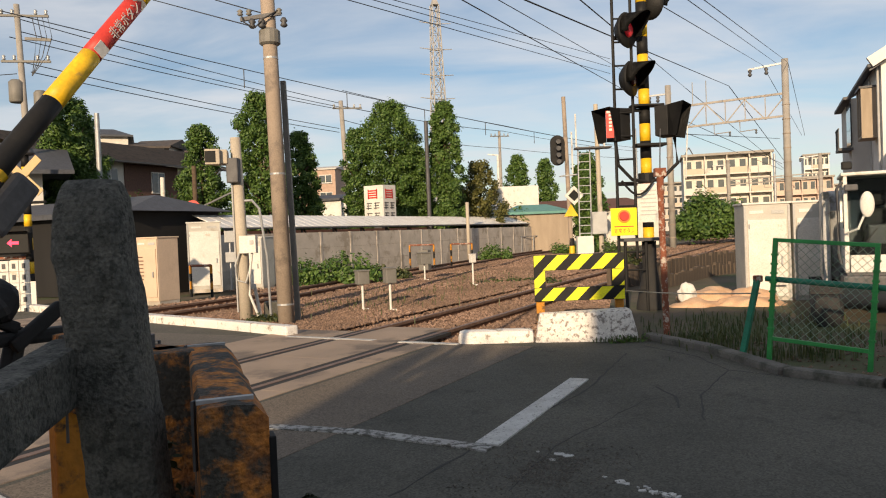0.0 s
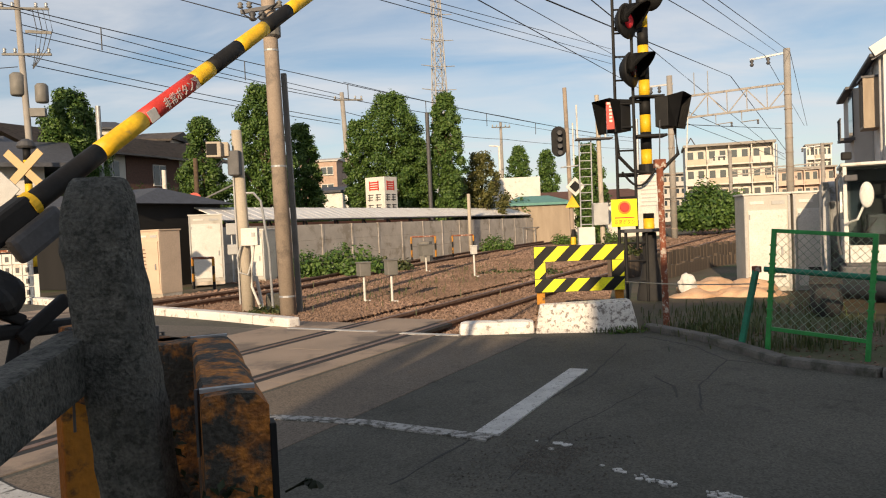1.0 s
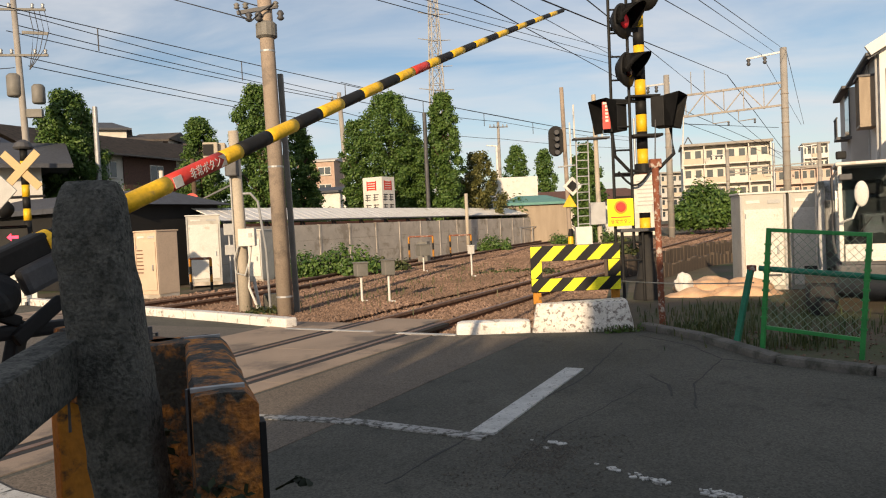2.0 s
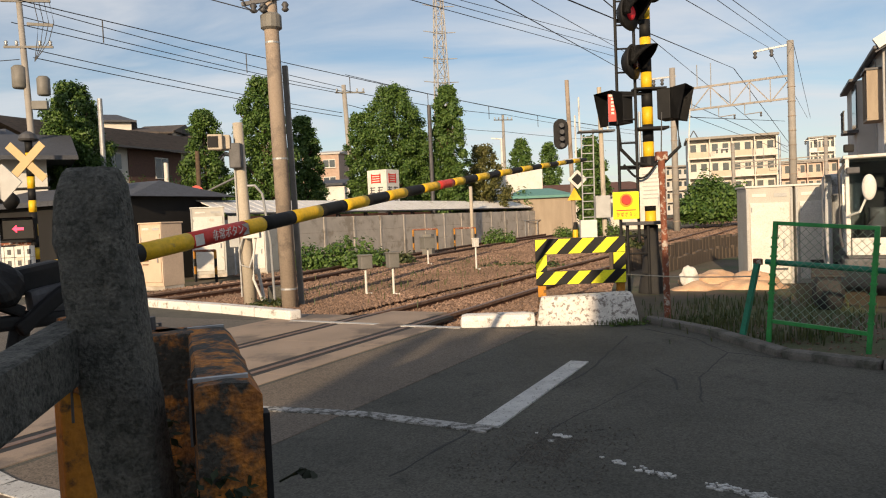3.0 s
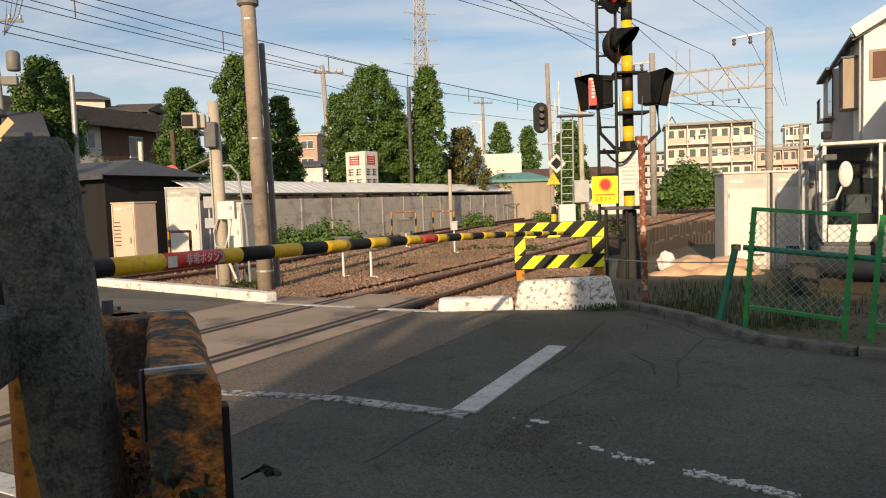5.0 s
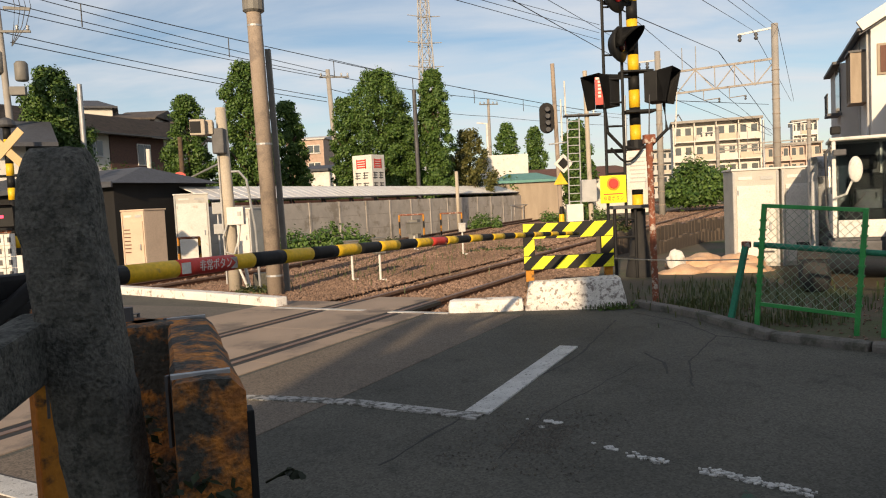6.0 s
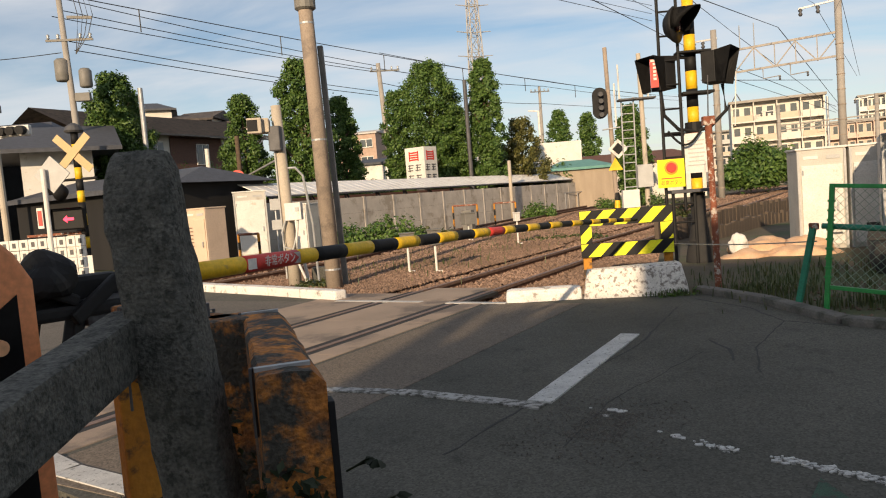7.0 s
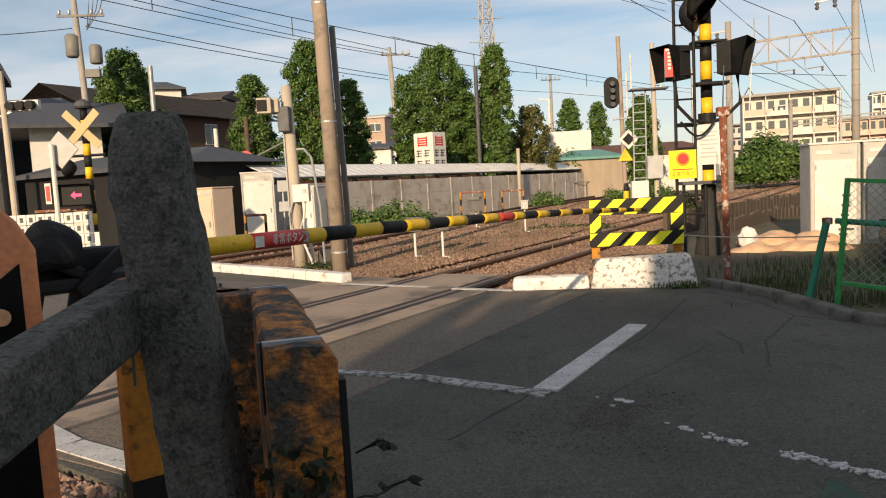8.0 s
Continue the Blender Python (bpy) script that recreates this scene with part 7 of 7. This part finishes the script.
# ---- far kerb at the left: crossing signal, lights, fences ----
def far_mast(x, y):
    t = thing("crossing_signal", x, y, -0.2, 0, "crossing signal with a yellow cross and a lit red arrow", "crossing signal")
    t.matrix_basis = pose(x, y, -0.58) @ Matrix.Scale(1.258, 4)
    mast_stripes(t, 0.075, 0.0, 3.55, 0.25, 0)
    for a in (45, -45):
        part("cross_board", box(B(), 0, -0.12 - 0.02 * (a > 0), -0.52, 0.17, 0.02, 1.04, 0, 0.004, pose(0, 0, 3.05) @ pose(0, 0, 0, 0, a)), M_cross, t, "faded yellow cross board")
    part("bell", lathe(B(), [(0.17, 0), (0.2, 0.04), (0.15, 0.14), (0.05, 0.2)], 14, pose(0, 0, 3.5)), M_dark_steel, t)
    lamp_head(t, -0.42, -0.1, 2.25, -100, 0.2, False)
    part("lamp_arm", rod(B(), (-0.4, 0, 2.5), (0.4, 0, 2.5), 0.03, 0.03, 8), M_black, t)
    arrow_box(t, -0.22, -0.2, 1.66, 5, 0.62, 0.42, 0.2, True)
    part("label_plate", box(B(), -0.78, -0.3, 1.5, 0.12, 0.015, 0.44, 10), M_white, t)
    part("label_plate", box(B(), -0.78, -0.31, 1.56, 0.08, 0.015, 0.32, 10), M_red, t)
    part("box", box(B(), -0.1, -0.2, 0.95, 0.3, 0.2, 0.36, 0, 0.02), M_beige, t)
    part("notice", box(B(), 0.12, -0.25, 0.35, 0.24, 0.02, 0.5), M_white, t)
    part("crossbar", bar(B(), (-1.3, 0, 1.35), (0, 0, 1.35), 0.05, 0.05), M_rust, t)
    part("panel", box(B(), -0.35, -0.1, 0.25, 0.4, 0.05, 0.8, 15), M_steel, t)


M_cross = material("faded_yellow_board", (0.52, 0.38, 0.19), (0.46, 0.33, 0.17), 3, 0.6, 0.03)
mx = (-10.98, 19.50, 2.79)
far_mast(mx[0], mx[1])
# white block fence with a diamond pattern
wf = thing("screen_fence", *(-10.58, 15.53), -0.1, 8, "white pierced block screen fence", "fence")
for i in range(9):
    for j in range(5):
        part("block", box(B(), i * 0.2, 0, 0.0 + j * 0.24, 0.19, 0.08, 0.23, 0, 0.01), M_white, wf)
        part("hole", box(B(), i * 0.2, -0.043, 0.06 + j * 0.24, 0.07, 0.01, 0.11), M_dark_steel, wf)
t = thing("diamond_sign", *(-9.00, 15.00, 2.13), 0, "grey back of a diamond road sign", "road sign")
part("plate", box(B(), 0, 0, -0.3, 0.55, 0.03, 0.55, 0, 0, pose(0, 0, 0.3) @ pose(0, 0, 0, 0, 45)), M_grey, t)
part("sign_post", rod(B(), (-0.15, -0.1, -2.3), (-0.15, -0.1, 0.4), 0.05, 0.05, 10), M_white, t)
t = thing("traffic_light", *(-15.54, 24.00, 4.63), 0, "horizontal road traffic light on a pole", "traffic light")
part("housing", box(B(), 0, 0, -0.18, 1.1, 0.2, 0.36, 0, 0.06), M_white, t)
for k in range(3):
    part("visor", rod(B(), (-0.34 + 0.34 * k, -0.32, -0.02), (-0.34 + 0.34 * k, -0.1, 0.0), 0.15, 0.15, 14), M_black, t)
part("arm", bar(B(), (-1.0, 0.1, -0.3), (0, 0.1, 0.0), 0.06, 0.06), M_steel, t)
part("light_pole", rod(B(), (-0.75, 0.1, -4.0), (-0.8, 0.1, 1.2), 0.12, 0.1, 12), M_pole_light, t)
guard_board(*(-10.15, 16.72), 10, 1.0, 0.0, 0.55, "yellow and black striped guard board on the far side")
t = thing("convex_mirror", *(-14.40, 20.00, 2.07), 0, "grey back of a round traffic mirror", "traffic mirror")
part("mirror_back", rod(B(), (0, 0, 0), (0, 0.06, 0), 0.38, 0.36, 20), M_grey, t)
part("mirror_post", rod(B(), (0.1, 0.1, -2.6), (0.1, 0.1, 0.9), 0.04, 0.04, 8), M_steel, t)

# writing on the arm's red panel
for sgn in (1,):
    m = pose(0.0385, 1.44, 0.0, 90, 0, 90)
    text("非常ボタン", 0.052, M_white, arm, m, 0.0008, 0.78)
    pb = part("pictogram", box(B(), 0.0378, 1.262, -0.024, 0.003, 0.05, 0.048), M_white, arm, "white pictogram panel")
    bm = B()
    v = [bm.verts.new(p) for p in ((0.0385, 1.575, -0.026), (0.0385, 1.575, 0.026), (0.0385, 1.53, 0.026), (0.0385, 1.565, 0.0), (0.0385, 1.53, -0.026))]
    bm.faces.new((v[0], v[3], v[1])); bm.faces.new((v[1], v[3], v[2])); bm.faces.new((v[0], v[4], v[3]))
    bmesh.ops.solidify(bm, geom=bm.faces[:], thickness=0.001)
    part("arrow_edge", bm, M_white, arm)

# ---- overhead wires ----
def wire(pts, r, label, sag=0.0, cat="wire"):
    bm = B()
    for a, b in zip(pts, pts[1:]):
        a, b = Vector(a), Vector(b)
        n = 10
        tube(bm, [tuple(a.lerp(b, k / n) - Vector((0, 0, sag * 4 * (k / n) * (1 - k / n)))) for k in range(n + 1)], r, 4)
    return mesh_thing("overhead_wire", bm, M_wire, label, cat, "overhead wires")


# street lines running past the left pole
for a, b, r, sg in (((-17.46, 31.00, 11.03), (-6.38, 48.00, 10.07), 0.028, 0.12),
                    ((-17.49, 31.00, 10.52), (-6.39, 48.00, 9.82), 0.028, 0.12),
                    ((-17.84, 31.00, 10.28), (-6.40, 48.00, 9.67), 0.028, 0.12),
                    ((-17.20, 31.00, 9.17), (-6.46, 48.00, 8.43), 0.028, 0.12),
                    ((-17.01, 31.00, 8.78), (-6.47, 48.00, 8.18), 0.028, 0.12),
                    ((-17.60, 31.00, 8.73), (-25.41, 31.00, 8.82), 0.025, 0.1),
                    ((-6.15, 48.00, 10.88), (6.29, 72.00, 11.65), 0.03, 0.1), ((-6.19, 48.00, 9.86), (6.26, 72.00, 11.10), 0.035, 0.2), ((-6.23, 48.00, 8.98), (6.20, 72.00, 9.45), 0.03, 0.4),
                    ((6.29, 72.00, 11.65), (27.00, 100.00, 11.88), 0.03, 0.2), ((6.26, 72.00, 11.10), (26.98, 100.00, 11.42), 0.03, 0.2), ((6.20, 72.00, 9.45), (26.95, 100.00, 10.51), 0.03, 0.2)):
    wire([a, b], r * 0.7, "black street power line between utility poles", sg)
# heavy feeder with hangers
feeder = wire([(-17.66, 24.00, 10.14), (15.96, 70.00, 9.14)], 0.02, "long feeder cable with hanger clips", 0.4)
# railway overhead lines overhead the near track
for a, b, r in (((1.44, 12.00, 5.05), (16.60, 42.00, 9.06), 0.02), ((2.16, 11.00, 4.70), (14.52, 43.00, 9.18), 0.018), ((0.51, 14.00, 5.72), (12.97, 44.00, 8.33), 0.018), ((1.20, 14.00, 5.69), (12.02, 44.00, 10.04), 0.014),
                ((-4.79, 40.00, 14.20), (21.18, 90.00, 20.02), 0.035), ((-3.84, 45.00, 15.75), (21.20, 90.00, 20.84), 0.035), ((-2.94, 50.00, 17.31), (21.24, 90.00, 21.80), 0.035),
                ((4.34, 14.00, 5.42), (18.12, 41.00, 9.95), 0.014), ((4.78, 14.00, 5.55), (18.90, 41.00, 10.01), 0.014), ((4.73, 13.00, 5.23), (19.53, 41.00, 10.05), 0.014),
                ((16.60, 42.00, 9.06), (36.17, 76.00, 6.50), 0.03), ((14.52, 43.00, 9.18), (36.06, 77.00, 6.59), 0.03), ((12.97, 44.00, 8.33), (35.78, 77.00, 7.19), 0.03), ((12.94, 44.00, 7.49), (35.76, 77.00, 6.60), 0.025),
                ((18.12, 41.00, 9.95), (37.44, 76.00, 9.94), 0.02), ((19.53, 41.00, 10.05), (37.73, 76.00, 9.93), 0.02), ((-4.13, 14.00, 5.89), (-2.71, 11.90, 4.94), 0.012), ((-6.06, 16.00, 6.60), (-2.99, 11.90, 4.77), 0.012), ((12.92, 44.00, 6.82), (35.57, 77.00, 9.85), 0.03)):
    wire([a, b], r * 0.8, "black railway overhead wire", 0.0)
for (x0, y0, z0), (x1, y1, z1), n in (((-17.66, 24.00, 10.14), (15.96, 70.00, 9.14), 8),):
    for k in range(1, n):
        f = k / n
        p = Vector((x0, y0, z0)).lerp(Vector((x1, y1, z1)), f) - Vector((0, 0, 1.6 * f * (1 - f)))
        part("hanger", rod(B(), p, p - Vector((0, 0, 0.9)), 0.025, 0.025, 5), M_wire, feeder)

# ---- unseen blocks and a pole, added behind the camera to shade the road ----
def shade_block(name, corners, h, label):
    """An unseen added block whose top edge throws its shadow on the given ground corners."""
    run = h / math.tan(radians(SUN_ELEV))
    ox, oy = run * math.sin(radians(SUN_AZ)), run * math.cos(radians(SUN_AZ))
    t = thing(name, 0, 0, -0.2, 0, label, name)
    bm = prism(B(), [(x - ox, y - oy) for x, y in corners], 0, h + 0.2)
    bmesh.ops.recalc_face_normals(bm, faces=bm.faces)
    part("wall", bm, M_plaster_grey, t)


# outline follows the wanted shadow edge, not the plan of a known house
shade_block("house", [(-1.8, 3.4), (-1.21, 4.9), (-1.18, 5.15), (-1.05, 5.53), (-0.91, 6.04), (-0.78, 6.55), (-0.57, 7.1), (-0.44, 6.8), (-0.44, 6.40), (-0.15, 6.30), (0.12, 6.85), (0.36, 7.30), (0.60, 7.98), (0.96, 8.38), (2.35, 8.3), (2.35, 0.0), (-3.4, -3.0)], 5.0, "unseen plain grey block added behind the viewpoint to shade the road")
# two slim shafts, added only for narrow fingers of shadow
shade_block("chimney", [(-0.57, 6.95), (-0.55, 7.57), (-0.12, 8.75), (0.0, 8.72), (-0.08, 8.27), (-0.42, 6.8)], 5.3, "unseen plain grey shaft added behind the viewpoint for a narrow shadow")
shade_block("chimney", [(0.14, 6.75), (0.17, 7.42), (0.42, 8.6), (0.50, 8.6), (0.30, 7.0)], 5.3, "unseen plain grey shaft added behind the viewpoint for a narrow shadow")
shade_block("house", [(2.4, 11.2), (4.7, 11.0), (4.7, 0), (2.4, 0)], 5.6, "taller unseen grey block added behind the viewpoint to shade the yard")
shade_block("house", [(4.75, 8.5), (16, 5.5), (16, -6), (4.75, 0)], 5.0, "long unseen grey block added behind the viewpoint to throw shade")
# unseen pole, added for the streak of shadow it throws
mesh_thing("utility_pole", rod(B(), (-4.95, -11.0, -0.2), (-4.95, -11.0, 5.6), 0.14, 0.11, 12), M_pole, "unseen concrete pole added behind the viewpoint for its shadow", "pole")


def motions():
    """The barrier arm comes down."""
    rows = []
    for t, a in ((0, 50.4), (0.5, 43.0), (1.0, 35.6), (1.2, 32.7), (1.75, 25.4), (2.3, 18.2), (2.5, 15.4), (3.0, 8.2), (3.3, 3.6), (3.5, 1.2), (3.8, 0.2), (4.2, 0.0), (8.0, 0.0)):
        rows.append((t, pose(-0.39, 0.34, 1.08, a - 0.6)))
    walk(arm, rows)


motions()
